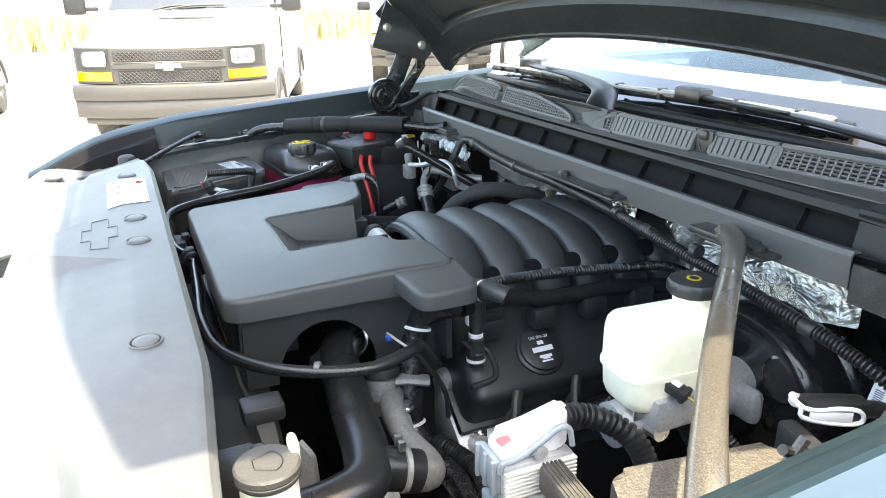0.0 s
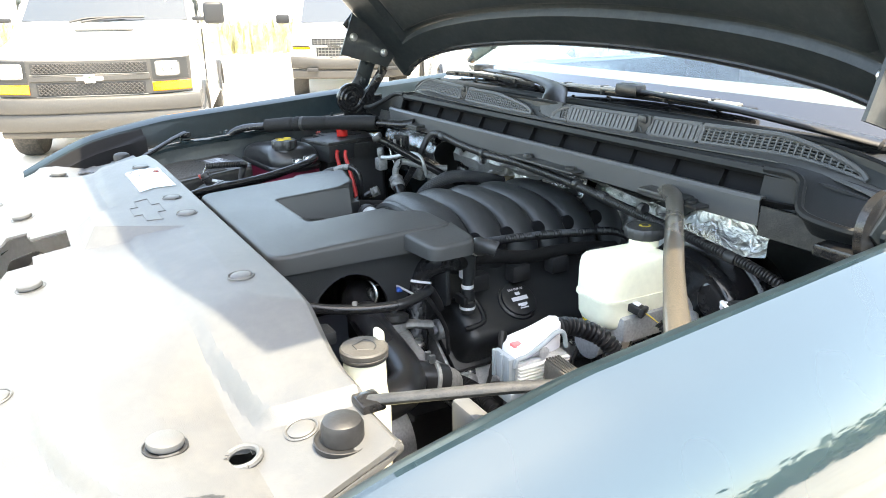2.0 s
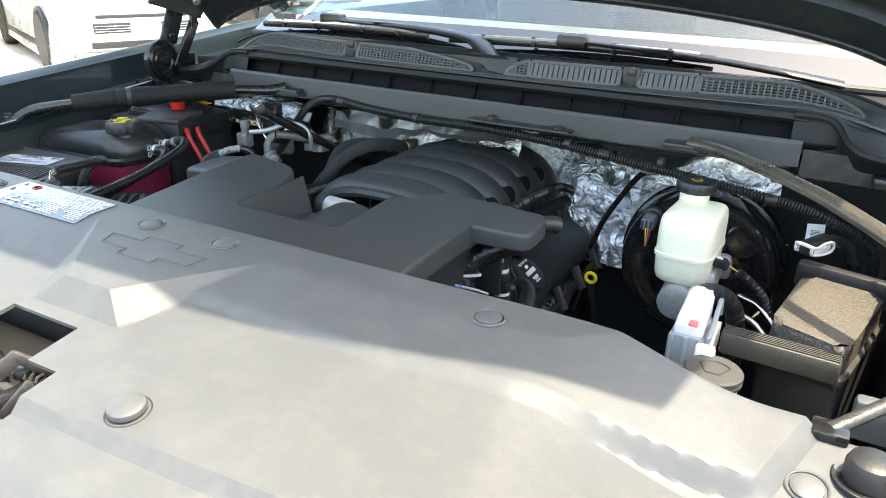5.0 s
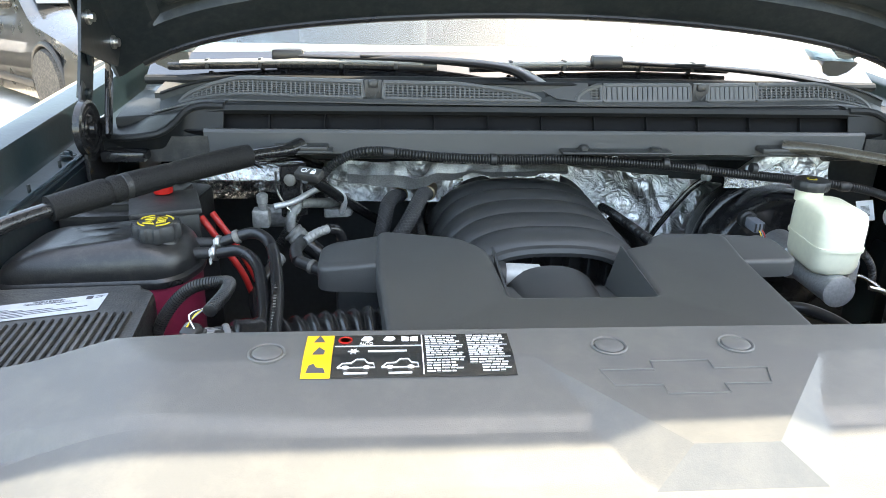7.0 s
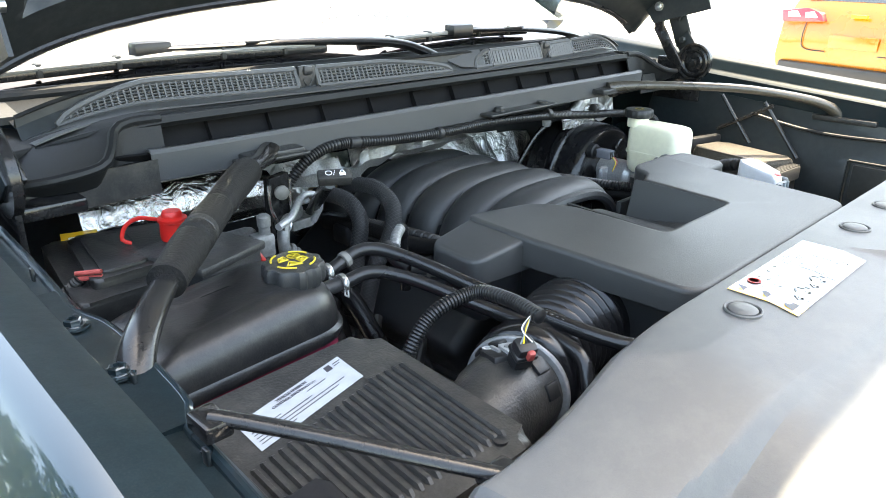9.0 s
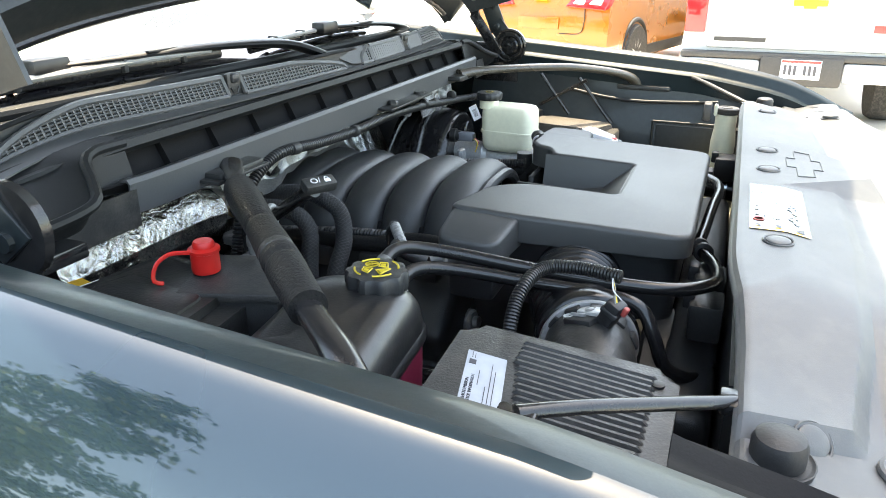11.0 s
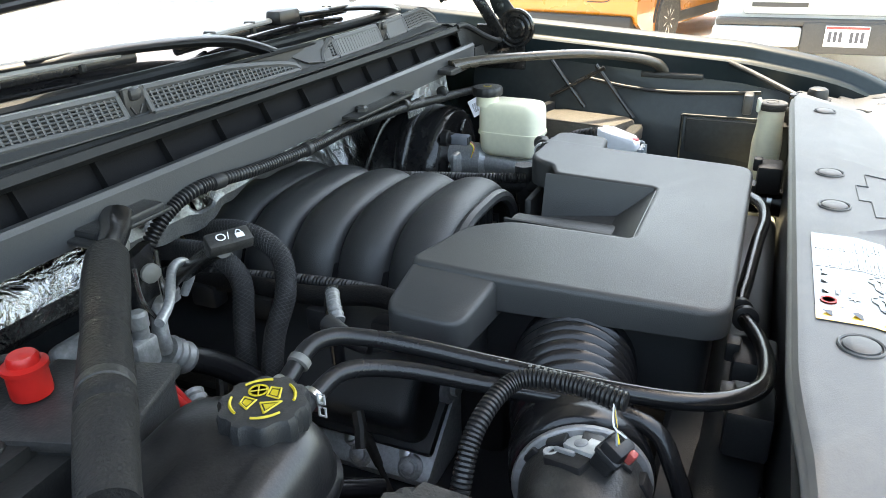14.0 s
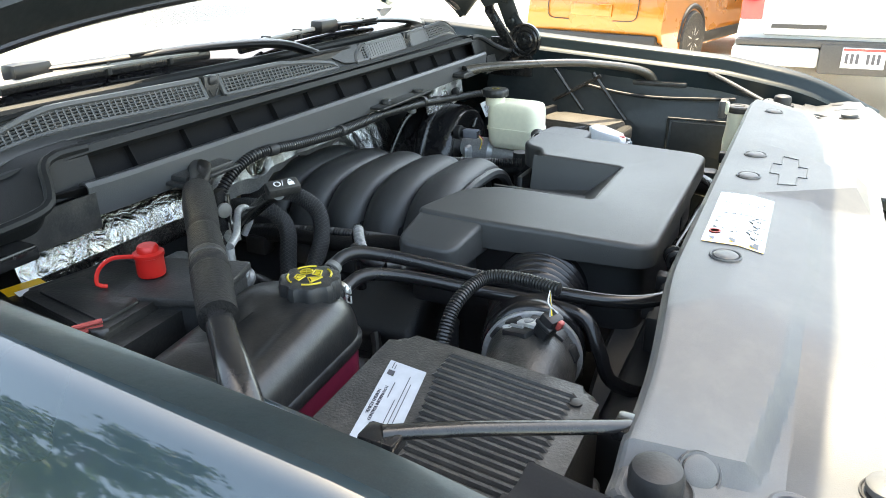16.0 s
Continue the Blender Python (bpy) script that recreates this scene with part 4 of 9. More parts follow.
# embossed badge outline
BOW = [(-0.062, 0.010), (-0.022, 0.010), (-0.022, 0.022), (0.022, 0.022), (0.022, 0.010), (0.062, 0.010), (0.056, -0.012), (0.022, -0.012), (0.022, -0.024), (-0.022, -0.024), (-0.022, -0.012), (-0.056, -0.012)]
line = [vec(-0.026 + 1.15 * x, 0.524 + y, shield_z(-0.026 + 1.15 * x, 0.524 + y) + 0.0005) for x, y in BOW]
part("badge_outline", sweep(bm_new(), line + [line[0]], 0.0008, 6), SHIELD_PLASTIC, shield)
# warning label with pictograms and text bars
lab = new("warning_label")
lab.parent = shield
lab["label"] = "black and orange-yellow warning label"


def on_shield(x, y, lift):
    x, y = -0.341 + (x + 0.324) * 0.955, 0.533 + (y - 0.535) * 1.22
    return (x, y, shield_z(x, y) + lift)


def decal(name, x0, x1, y0, y1, lift, mat, parent):
    n, m = max(1, round((x1 - x0) / 0.008)), max(1, round((y1 - y0) / 0.006))
    return part(name, sheet(bm_new(), [[on_shield(x0 + (x1 - x0) * i / n, y0 + (y1 - y0) * j / m, lift) for i in range(n + 1)] for j in range(m + 1)], 0.0003), mat, parent)


decal("backing", -0.299, -0.140, 0.535, 0.586, 0.0012, LABEL_BLACK, lab)
decal("orange_field", -0.324, -0.2995, 0.535, 0.586, 0.0012, ORANGE_LABEL, lab)
for k, y in enumerate((0.578, 0.561, 0.544)):
    bm = bm_new()
    c = Vector(on_shield(-0.312, y, 0.0018))
    pts = [(-0.007, -0.005), (0.007, -0.005), (0.0, 0.006)] if k == 0 else ([(-0.006, -0.005), (0.004, -0.005), (0.006, 0.002), (0.001, 0.006), (-0.003, 0.001)] if k == 1 else [(-0.008, -0.005), (0.008, -0.005), (0.006, 0.000), (0.000, 0.001), (-0.002, 0.005), (-0.006, 0.003)])
    bm.faces.new([bm.verts.new(c + vec(a, b, 0.3 * b)) for a, b in pts])
    part("pictogram", bm, INK, lab)
random.seed(5)
for col, (xa, xb) in enumerate(((-0.217, -0.183), (-0.179, -0.143))):
    for r in range(17):
        y = 0.583 - r * 0.0027
        if r in (5, 11):
            decal("rule", xa, xb, y - 0.0002, y + 0.0002, 0.0017, FILM_WHITE, lab)
            continue
        x = xa + (0.0 if r not in (14, 15, 16) or col == 0 else 0.010)
        end = xb - random.random() * 0.008
        while x < end - 0.002:
            w = min(random.uniform(0.003, 0.008), end - x)
            decal("word", x, x + w, y - 0.00055, y + 0.00055, 0.0017, FILM_WHITE, lab)
            x += w + 0.0011
decal("rule", -0.2205, -0.2195, 0.537, 0.585, 0.0017, FILM_WHITE, lab)
decal("rule", -0.298, -0.220, 0.5695, 0.5702, 0.0017, FILM_WHITE, lab)
for k, x in enumerate((-0.289, -0.270, -0.250, -0.231)):
    c = Vector(on_shield(x, 0.578, 0.0018))
    bm = bm_new()
    if k == 0:
        lathe(bm, [(0.0062, 0), (0.0062, 0.0003), (0.0045, 0.0003), (0.0045, 0)], Matrix.Translation(c), 20)
    elif k == 3:
        for s in (-1, 1):
            bm.faces.new([bm.verts.new(c + vec(s * a, b, 0.3 * b)) for a, b in ((0.0005, -0.004), (0.007, -0.003), (0.007, 0.004), (0.0005, 0.003))])
    else:
        bm.faces.new([bm.verts.new(c + vec(a, b, 0.3 * b)) for a, b in ((-0.005, 0.0), (-0.002, 0.004), (0.004, 0.004), (0.006, 0.001), (0.002, -0.002), (-0.003, -0.001))])
    part("pictogram", bm, RED if k == 0 else FILM_WHITE, lab)
text_mesh("AUTO", 0.0042, FILM_WHITE, lab, Matrix.Translation(on_shield(-0.270, 0.5722, 0.002)) @ Matrix.Rotation(radians(17), 4, 'X'))
for x0 in (-0.294, -0.256):
    bm = bm_new()
    out = [(0, 0), (0.004, 0.004), (0.012, 0.0045), (0.016, 0.008), (0.023, 0.008), (0.026, 0.0045), (0.031, 0.004), (0.032, 0)]
    pts = [Vector(on_shield(x0 + a, 0.544 + b, 0.0018)) for a, b in out]
    sweep(bm, pts + [pts[0]], 0.0006, 4)
    for wx in (0.007, 0.025):
        lathe(bm, [(0.0028, 0), (0.0028, 0.0004), (0.001, 0.0005)], Matrix.Translation(on_shield(x0 + wx, 0.544, 0.0018)), 10)
    part("car_pictogram", bm, FILM_WHITE, lab)
    decal("text_bar", x0 + 0.006, x0 + 0.026, 0.538, 0.5395, 0.0017, FILM_WHITE, lab)
decal("text_bar", -0.268, -0.234, 0.5615, 0.5635, 0.0017, FILM_WHITE, lab)
bm = bm_new()
lathe(bm, [(0.005, 0), (0.005, 0.0003), (0.001, 0.0004)], Matrix.Translation(on_shield(-0.281, 0.5625, 0.0015)), 12, flute=lambda a, z: 0.7 + 0.3 * math.cos(6 * a))
part("pictogram", bm, FILM_WHITE, lab)

# bonnet latch down in the shield's opening
latch = thing("bonnet_latch", "dark steel bonnet latch inside the shield opening", "latch")
bm = bm_new()
box(bm, (-0.13, 0.29, 1.06), (0.045, 0.40, 1.09), 0.004)
part("base", bm, BLACK_METAL, latch)
for x, z in ((-0.098, 1.145), (0.020, 1.140)):
    bm = bm_new()
    prism(bm, rounded([(0.30, 1.085), (0.385, 1.085), (0.385, z - 0.015), (0.36, z), (0.32, z - 0.01)], 0.006, 3), 0.0, 0.004)
    bmesh.ops.transform(bm, matrix=Matrix(((0, 0, 1, x), (1, 0, 0, 0), (0, 1, 0, 0), (0, 0, 0, 1))), verts=bm.verts)
    part("side_plate", bm, BLACK_METAL, latch, "black side plate")
part("spring", sweep(bm_new(), [vec(-0.085 + 0.0012 * k, 0.372 + 0.007 * math.cos(k * 0.9), 1.125 + 0.007 * math.sin(k * 0.9)) for k in range(60)], 0.0014, 5), WORN, latch, "greasy return spring")
part("rivet", lathe(bm_new(), [(0.009, 0), (0.009, 0.004), (0.006, 0.007), (0.001, 0.008)], Matrix.Translation((-0.040, 0.372, 1.128)), 14), WORN, latch)
part("cross_pin", sweep(bm_new(), [vec(-0.10, 0.352, 1.122), vec(0.022, 0.352, 1.120)], 0.0055, 10), WORN, latch)
bm = bm_new()
for p, q, w in ((vec(-0.075, 0.325, 1.100), vec(-0.035, 0.365, 1.150), 0.007), (vec(-0.035, 0.365, 1.150), vec(-0.010, 0.385, 1.130), 0.006), (vec(-0.02, 0.320, 1.100), vec(0.005, 0.350, 1.140), 0.006)):
    d = q - p
    box(bm, (-w, -0.003, -0.004), (w, 0.003, d.length + 0.004), 0.002, m=Matrix.Translation(p) @ d.to_track_quat('Z', 'X').to_matrix().to_4x4())
part("hook", bm, WORN, latch, "worn steel hook")
part("lever", box(bm_new(), (-0.03, 0.30, 1.09), (-0.012, 0.385, 1.128), 0.004), BLACK_METAL, latch)

# damp patches and a short raised rib on the driver's corner
DAMP = material("damp_plastic", (0.030, 0.031, 0.032), 0.34, grain=300, bump=0.2, vary=0.3)
for cx_, cy_, rx_, ry_, sd in ((0.686, 0.430, 0.007, 0.026, 1.0), (0.738, 0.448, 0.006, 0.011, 4.0)):
    rows = []
    for j in range(7):
        f = j / 6
        row = []
        for k in range(41):
            a = 2 * math.pi * k / 40
            g = f * (1 + 0.45 * noise.noise(vec(2.2 * math.cos(a) + sd, 2.2 * math.sin(a), sd)))
            x, y = cx_ + rx_ * g * math.cos(a), cy_ + ry_ * g * math.sin(a)
            row.append((x, y, shield_z(x, y) + 0.0008))
        rows.append(row)
    part("damp_patch", sheet(bm_new(), rows, 0.0002), DAMP, shield, "dark damp patch")

# rubber bump stops
BUMP_RUBBER = material("bump_stop_rubber", (0.018, 0.018, 0.019), 0.5, grain=300, bump=0.15, vary=0.2)
for x, y in ((0.669, 0.560), (-0.690, 0.570)):
    bs = thing("bump_stop", "black rubber bonnet bump stop in a round cup", "bump stop", "bonnet bump stops")
    z = shield_z(x, y)
    part("cup", lathe(bm_new(), [(0.0245, -0.004), (0.0255, 0.0012), (0.0245, 0.0016), (0.0230, 0.0006), (0.021, 0.0003), (0.01, 0.0003)], Matrix.Translation((x, y, z)), 28), DARK, bs)
    part("rubber_head", lathe(bm_new(), [(0.015, -0.012), (0.0155, 0.000), (0.0185, 0.001), (0.0185, 0.014), (0.0165, 0.019), (0.012, 0.0215), (0.002, 0.022)], Matrix.Translation((x, y, z)), 28), BUMP_RUBBER, bs)

# ---- engine ----
block = thing("engine_block", "cast aluminium engine block with dark brackets", "engine")
EX = -0.032
bm = bm_new()
prism(bm, rounded([(EX - 0.24, 0.84), (EX + 0.24, 0.84), (EX + 0.27, 1.40), (EX - 0.27, 1.40)], 0.03), 0.64, 0.84, 0.02)
part("crankcase", bm, DARK, block)
bm = bm_new()
box(bm, (EX - 0.13, 0.90, 0.82), (EX + 0.13, 1.40, 1.00), 0.02)
part("valley", bm, DARK, block)
for s in (-1, 1):
    m = Matrix.Translation((EX + s * 0.172, 1.202, 0.968)) @ Matrix.Rotation(radians(s * 38), 4, 'Y')
    bm = bm_new()
    box(bm, (-0.085 if s > 0 else -0.122, -0.240, -0.14), (0.122 if s > 0 else 0.085, 0.240, -0.048), 0.012, m=m)
    part("cylinder_head", bm, ALU, block, "cast aluminium cylinder head")
    bm = bm_new()
    box(bm, (-0.080, -0.228, -0.045), (0.080, 0.228, 0.052), 0.022, 4, m=m)
    box(bm, (-0.088, -0.236, -0.047), (0.088, 0.236, -0.030), 0.006, 2, m=m)
    vc = part("valve_cover", bm, PLASTIC, block, "black plastic valve cover")
    for k in range(6):
        part("cover_bolt", lathe(bm_new(), [(0.011, 0), (0.011, 0.004), (0.007, 0.005), (0.007, 0.011), (0.002, 0.012)], m @ Matrix.Translation((s * 0.089, -0.2 + k * 0.08, -0.05)), 8), STEEL, vc)
    bm = bm_new()
    sweep(bm, spline([m @ vec(s * 0.125, -0.20, -0.10), m @ vec(s * 0.150, 0, -0.11), m @ vec(s * 0.125, 0.2, -0.10)], 0.02), 0.026, 10)
    part("exhaust_manifold", bm, RUST, block, "rusty exhaust manifold")
    for k in range(4):
        y = -0.178 + k * 0.100
        bm = bm_new()
        top = m @ vec(s * 0.098, y, 0.030)
        foot = m @ vec(s * 0.150, y - 0.02, -0.075)
        sweep(bm, [m @ vec(s * 0.075, y + 0.012, 0.056), m @ vec(s * 0.090, y + 0.004, 0.052), m @ vec(s * 0.112, y - 0.004, 0.046)], 0.0075, 10, flat=1.6)
        sweep(bm, [m @ vec(s * 0.098, y, 0.050), top, top.lerp(foot, 0.35), top.lerp(foot, 0.4), foot], lambda i, t: (0.0070, 0.0070, 0.0055, 0.0038, 0.0036)[i], 10)
        part("plug_boot", bm, CAR_TRIM, block, "grey spark plug lead and boot")
        part("heat_sleeve", sweep(bm_new(), [foot, m @ vec(s * 0.158, y - 0.028, -0.110)], lambda i, t: 0.013, 14), STEEL, block, "bright metal plug sleeve")
    for k in range(7):
        c = m @ vec(s * 0.106, -0.21 + k * 0.07, -0.046)
        part("head_lug", lathe(bm_new(), [(0.017, -0.02), (0.017, 0.0), (0.013, 0.003), (0.009, 0.003), (0.009, 0.010), (0.005, 0.012), (0.001, 0.012)], axis_pose(c, m.to_3x3() @ vec(s * 0.3, 0, 1)), 12), ALU, block)
    part("front_lug", lathe(bm_new(), [(0.020, -0.03), (0.020, 0.0), (0.015, 0.004), (0.009, 0.004), (0.009, 0.012), (0.001, 0.013)], axis_pose(m @ vec(s * 0.0, -0.236, -0.03), m.to_3x3() @ vec(0, -1, 0.2)), 14), ALU, block)
VM = Matrix.Translation((EX + 0.172, 1.202, 0.968)) @ Matrix.Rotation(radians(38), 4, 'Y')
cap = thing("oil_filler_cap", "black oil filler cap with raised white markings", "oil cap")
part("cap_body", lathe(bm_new(), [(0.038, 0), (0.038, 0.006), (0.034, 0.008), (0.0335, 0.012), (0.030, 0.014), (0.002, 0.0145)], VM @ Matrix.Translation((0.022, -0.105, 0.051)), 32), PLASTIC, cap)
for w, yy, h in ((0.034, 0.001, 0.004), (0.020, 0.013, 0.0022), (0.012, 0.0165, 0.0012), (0.018, 0.0205, 0.0012), (0.010, -0.0095, 0.003)):
    part("marking", box(bm_new(), (yy - h, -w / 2, 0), (yy + h, w / 2, 0.0004), 0, m=VM @ Matrix.Translation((0.022, -0.105, 0.0655))), LABEL_WHITE, cap)
text_mesh("SAE 0W-20", 0.0068, LABEL_WHITE, cap, VM @ Matrix.Translation((0.0035, -0.105, 0.0658)) @ Matrix.Rotation(radians(90), 4, 'Z'))
part("pocket_ring", lathe(bm_new(), [(0.046, -0.004), (0.046, 0.002), (0.043, 0.003), (0.0405, 0.001), (0.040, -0.004)], VM @ Matrix.Translation((0.022, -0.105, 0.052)), 36), PLASTIC, cap)
pk = [(-0.010, -0.230), (-0.010, -0.200), (-0.002, -0.186), (0.014, -0.182), (0.040, -0.186), (0.048, -0.200), (0.050, -0.230)]
# dark plate on the flat cover stands in for shade in the recess
part("pocket_floor", prism(bm_new(), pk, 0.0505, 0.0530), CHANNEL, cap)
cap.children[-1].data.transform(VM)
part("pocket_rim", sweep(bm_new(), spline([VM @ vec(x, y, 0.0530) for x, y in pk], 0.005), 0.0048, 8), PLASTIC, cap, "rounded rim of the breather pocket")
# breather fitting at the front of the valve cover
brth = thing("breather_tube", "black breather tube with white bands on the valve cover", "breather tube")
p = vec(0.192, 0.989, 1.002)
part("tube", sweep(bm_new(), [p, p + vec(0, 0, 0.02), p + vec(0, 0, 0.021), p + vec(-0.001, 0.001, 0.040), p + vec(-0.001, 0.001, 0.041), p + vec(-0.003, 0.002, 0.060), p + vec(-0.003, 0.002, 0.061), p + vec(-0.006, 0.003, 0.105), p + vec(-0.006, 0.003, 0.125)],
                      lambda i, t: (0.0135, 0.0135, 0.0120, 0.0115, 0.0100, 0.0100, 0.0135, 0.0150, 0.0150)[i], 20), PLASTIC, brth, smooth=30)
for h, r in ((0.006, 0.0142), (0.044, 0.0108)):
    part("band", lathe(bm_new(), [(r - 0.001, 0), (r, 0.001), (r, 0.0055), (r - 0.001, 0.0065)], Matrix.Translation(p + vec(-0.0005, 0, h)), 20), LABEL_WHITE, brth, "white band")
part("release_clip", box(bm_new(), p + vec(-0.016, -0.017, 0.016), p + vec(0.016, -0.008, 0.034), 0.003), DARK, brth)
part("print", box(bm_new(), p + vec(-0.004, -0.0148, 0.066), p + vec(0.006, -0.0138, 0.082), 0), LABEL_WHITE, brth, "white printed mark")
part("elbow", sweep(bm_new(), spline([vec(0.225, 0.975, 1.132), vec(0.250, 0.978, 1.140), vec(0.266, 0.985, 1.142), vec(0.274, 0.992, 1.139)], 0.005), lambda i, t: 0.0125 + (0.003 if 0.3 < t < 0.6 else 0), 18), PLASTIC, brth)
part("band", lathe(bm_new(), [(0.0135, 0), (0.0148, 0.001), (0.0148, 0.006), (0.0135, 0.007)], axis_pose((0.236, 0.9765, 1.136), (1, 0.1, 0.2)), 20), LABEL_WHITE, brth, "white band")

# intake manifold
manifold = thing("intake_manifold", "black ribbed plastic intake manifold", "intake manifold")
RIBS, Y0M, Y1M = 6, 0.985, 1.425


def manifold_ring(y, scale=1.0):
    """The arch of the manifold across the engine at one place along it."""
    s = (y - Y0M) / (Y1M - Y0M)
    ph = s * RIBS % 1.0
    bulge = math.sqrt(max(0.0, 1 - (2 * ph - 1) ** 2))
    half = (0.134 + 0.024 * bulge + 0.012 * s) * scale
    top = (0.101 + 0.023 * bulge) * scale
    pts = []
    for k in range(33):
        a = math.pi * k / 32
        c, si = math.cos(a), math.sin(a)
        x = EX + half * math.copysign(abs(c) ** 0.72, c)
        z = 1.032 + top * (max(0.0, si) ** 0.8) - 0.012 * s
        pts.append((x, y, z))
    lo = [(pts[0][0] + 0.012, y, 0.985)] + pts + [(pts[-1][0] - 0.012, y, 0.985)]
    return lo


ys = [Y0M + (Y1M - Y0M) * j / 132 for j in range(133)]
for k in range(RIBS):
    bm = bm_new()
    sheet(bm, [manifold_ring(y) for y in ys[k * 22:k * 22 + 23]], 0.006)
    part("runner", bm, MANIFOLD, manifold, smooth=55)
# front mouth: rim, dark inside and inner ribs
rim = [Vector(p) + vec(0, -0.004, 0) for p in manifold_ring(Y0M, 1.01)[2:-2]]
part("rim", sweep(bm_new(), rim, 0.009, 8), MANIFOLD, manifold)
bm = bm_new()
inner = [Vector(p) for p in manifold_ring(Y0M, 0.93)]
c = vec(EX, Y0M + 0.05, 1.0)
top = [bm.verts.new(p + vec(0, 0.05, 0)) for p in inner]
bm.faces.new(top)
part("back_plate", bm, DARK, manifold)
for k in range(9):
    x = EX - 0.112 + k * 0.028
    h = 0.108 * math.sqrt(max(0.05, 1 - ((x - EX) / 0.135) ** 2))
    part("inner_rib", box(bm_new(), (x - 0.0015, Y0M + 0.012, 1.0), (x + 0.0015, Y0M + 0.05, 1.02 + h), 0), PLASTIC, manifold)
part("inner_rib", box(bm_new(), (EX - 0.115, Y0M + 0.015, 1.065), (EX + 0.115, Y0M + 0.05, 1.068), 0), PLASTIC, manifold)
for k, x in enumerate((-0.05, -0.025, 0.02, 0.045, 0.06)):
    part("rim_tab", box(bm_new(), (EX + x - 0.004, Y0M - 0.006, 1.124 - 1.2 * x * x), (EX + x + 0.004, Y0M + 0.012, 1.140 - 1.2 * x * x), 0.003), MANIFOLD, manifold)
for s in (-1, 1):
    for k in range(5):
        y = 1.0585 + 0.0735 * k
        # no hollow here: a near-black disc paints the pocket's shade
        part("mount_pocket", lathe(bm_new(), [(0.015, 0), (0.015, 0.014), (0.013, 0.016), (0.002, 0.016)], axis_pose((EX + s * 0.128, y, 1.092 if s > 0 else 1.066), (s, -0.1, 0.45)), 16), CHANNEL, manifold, "black disc standing for a shaded bolt pocket")
part("flange", box(bm_new(), (EX - 0.145, 0.985, 0.965), (EX + 0.145, 1.42, 1.0), 0.01), PLASTIC, manifold)

BARREL = material("pale_cast_sensor", (0.50, 0.50, 0.49), 0.4, metal=0.2, grain=200, bump=0.2, vary=0.12)
throttle = thing("throttle_body", "throttle body with a silver sensor barrel", "throttle body")
part("housing", lathe(bm_new(), [(0.05, 0), (0.05, 0.06), (0.045, 0.065), (0.01, 0.066)], axis_pose((EX, 0.985, 1.02), (0, -1, 0)), 28), ALU, throttle)
part("barrel", lathe(bm_new(), [(0.014, 0), (0.0165, 0.004), (0.0165, 0.046), (0.0165, 0.050), (0.0125, 0.053), (0.002, 0.054)], axis_pose((-0.112, 0.946, 1.113), (1, 0, -0.05)), 24), BARREL, throttle, "pale metal sensor barrel")
part("barrel_band", lathe(bm_new(), [(0.018, 0), (0.0185, 0.003), (0.0185, 0.012), (0.018, 0.014)], axis_pose((-0.124, 0.946, 1.1135), (1, 0, -0.05)), 24), DARK, throttle)

# intake resonator cover over the front of the engine
reso = thing("intake_resonator_cover", "flat charcoal plastic intake resonator with a notch", "engine cover")


def cover_top(x, y):
    return 1.160 + 0.035 * (y - 0.66)


OUT = [(-0.245, 0.652, 0.03), (0.212, 0.652, 0.03), (0.216, 0.866, 0.015), (0.226, 0.955, 0.02), (0.135, 0.958, 0.012), (0.112, 0.942, 0.015), (0.104, 0.918, 0.012), (0.066, 0.903, 0.010), (0.066, 0.766, 0.010), (-0.108, 0.766, 0.010), (-0.116, 0.90, 0.02), (-0.150, 0.945, 0.03), (-0.262, 0.970, 0.02), (-0.262, 0.868, 0.015)]
pts = rounded(OUT, 0.02, 6)
bm = bm_new()
soft_prism(bm, pts, 1.130, cover_top, 0.0065)
part("lid", bm, COVER_PLASTIC, reso, smooth=40)
for s in (-1, 1):
    xo, xi = (0.298, 0.216) if s > 0 else (-0.338, -0.258)
    bm = bm_new()
    xs = xi - s * 0.012
    soft_prism(bm, rounded([(xs, 0.868, 0.002), (xo, 0.876, 0.022), (xo, 0.957, 0.022), (xs, 0.965, 0.002)], 0.004, 6), 1.138 if s > 0 else 1.122,
               lambda x, y: cover_top(xi, y) - 0.003 - (0.05 if s > 0 else 0.18) * max(0.0, abs(x - xi) - 0.012), 0.0065)
    part("side_tab", bm, COVER_PLASTIC, reso, smooth=40)
bm = bm_new()
prism(bm, rounded([(-0.225, 0.668, 0.03), (0.115, 0.668, 0.03), (0.115, 0.758), (-0.124, 0.758), (-0.124, 0.945), (-0.25, 0.945), (-0.235, 0.88)], 0.004, 4), 1.03, 1.131)
part("lower_box", bm, PLASTIC, reso)
# driver-side wall with an arch over the hose
arch = [(0.715 + 0.065 + 0.068 * math.cos(math.pi * k / 16), 1.028 + 0.078 * math.sin(math.pi * k / 16)) for k in range(17)]
bm = bm_new()
prism(bm, [(0.672, 1.124), (0.672, 1.028)] + arch[::-1] + [(0.945, 1.028), (0.945, 1.124)], 0.0, 0.010)
bmesh.ops.transform(bm, matrix=Matrix(((0, 0, 1, 0.188), (1, 0, 0, 0), (0, 1, 0, 0), (0, 0, 0, 1))), verts=bm.verts)
part("arched_wall", bm, PLASTIC, reso)
part("front_wall", box(bm_new(), (0.10, 0.668, 1.03), (0.19, 0.678, 1.124), 0.003), PLASTIC, reso)
part("rear_wall", box(bm_new(), (0.066, 0.935, 1.03), (0.235, 0.945, 1.124), 0.003), PLASTIC, reso)
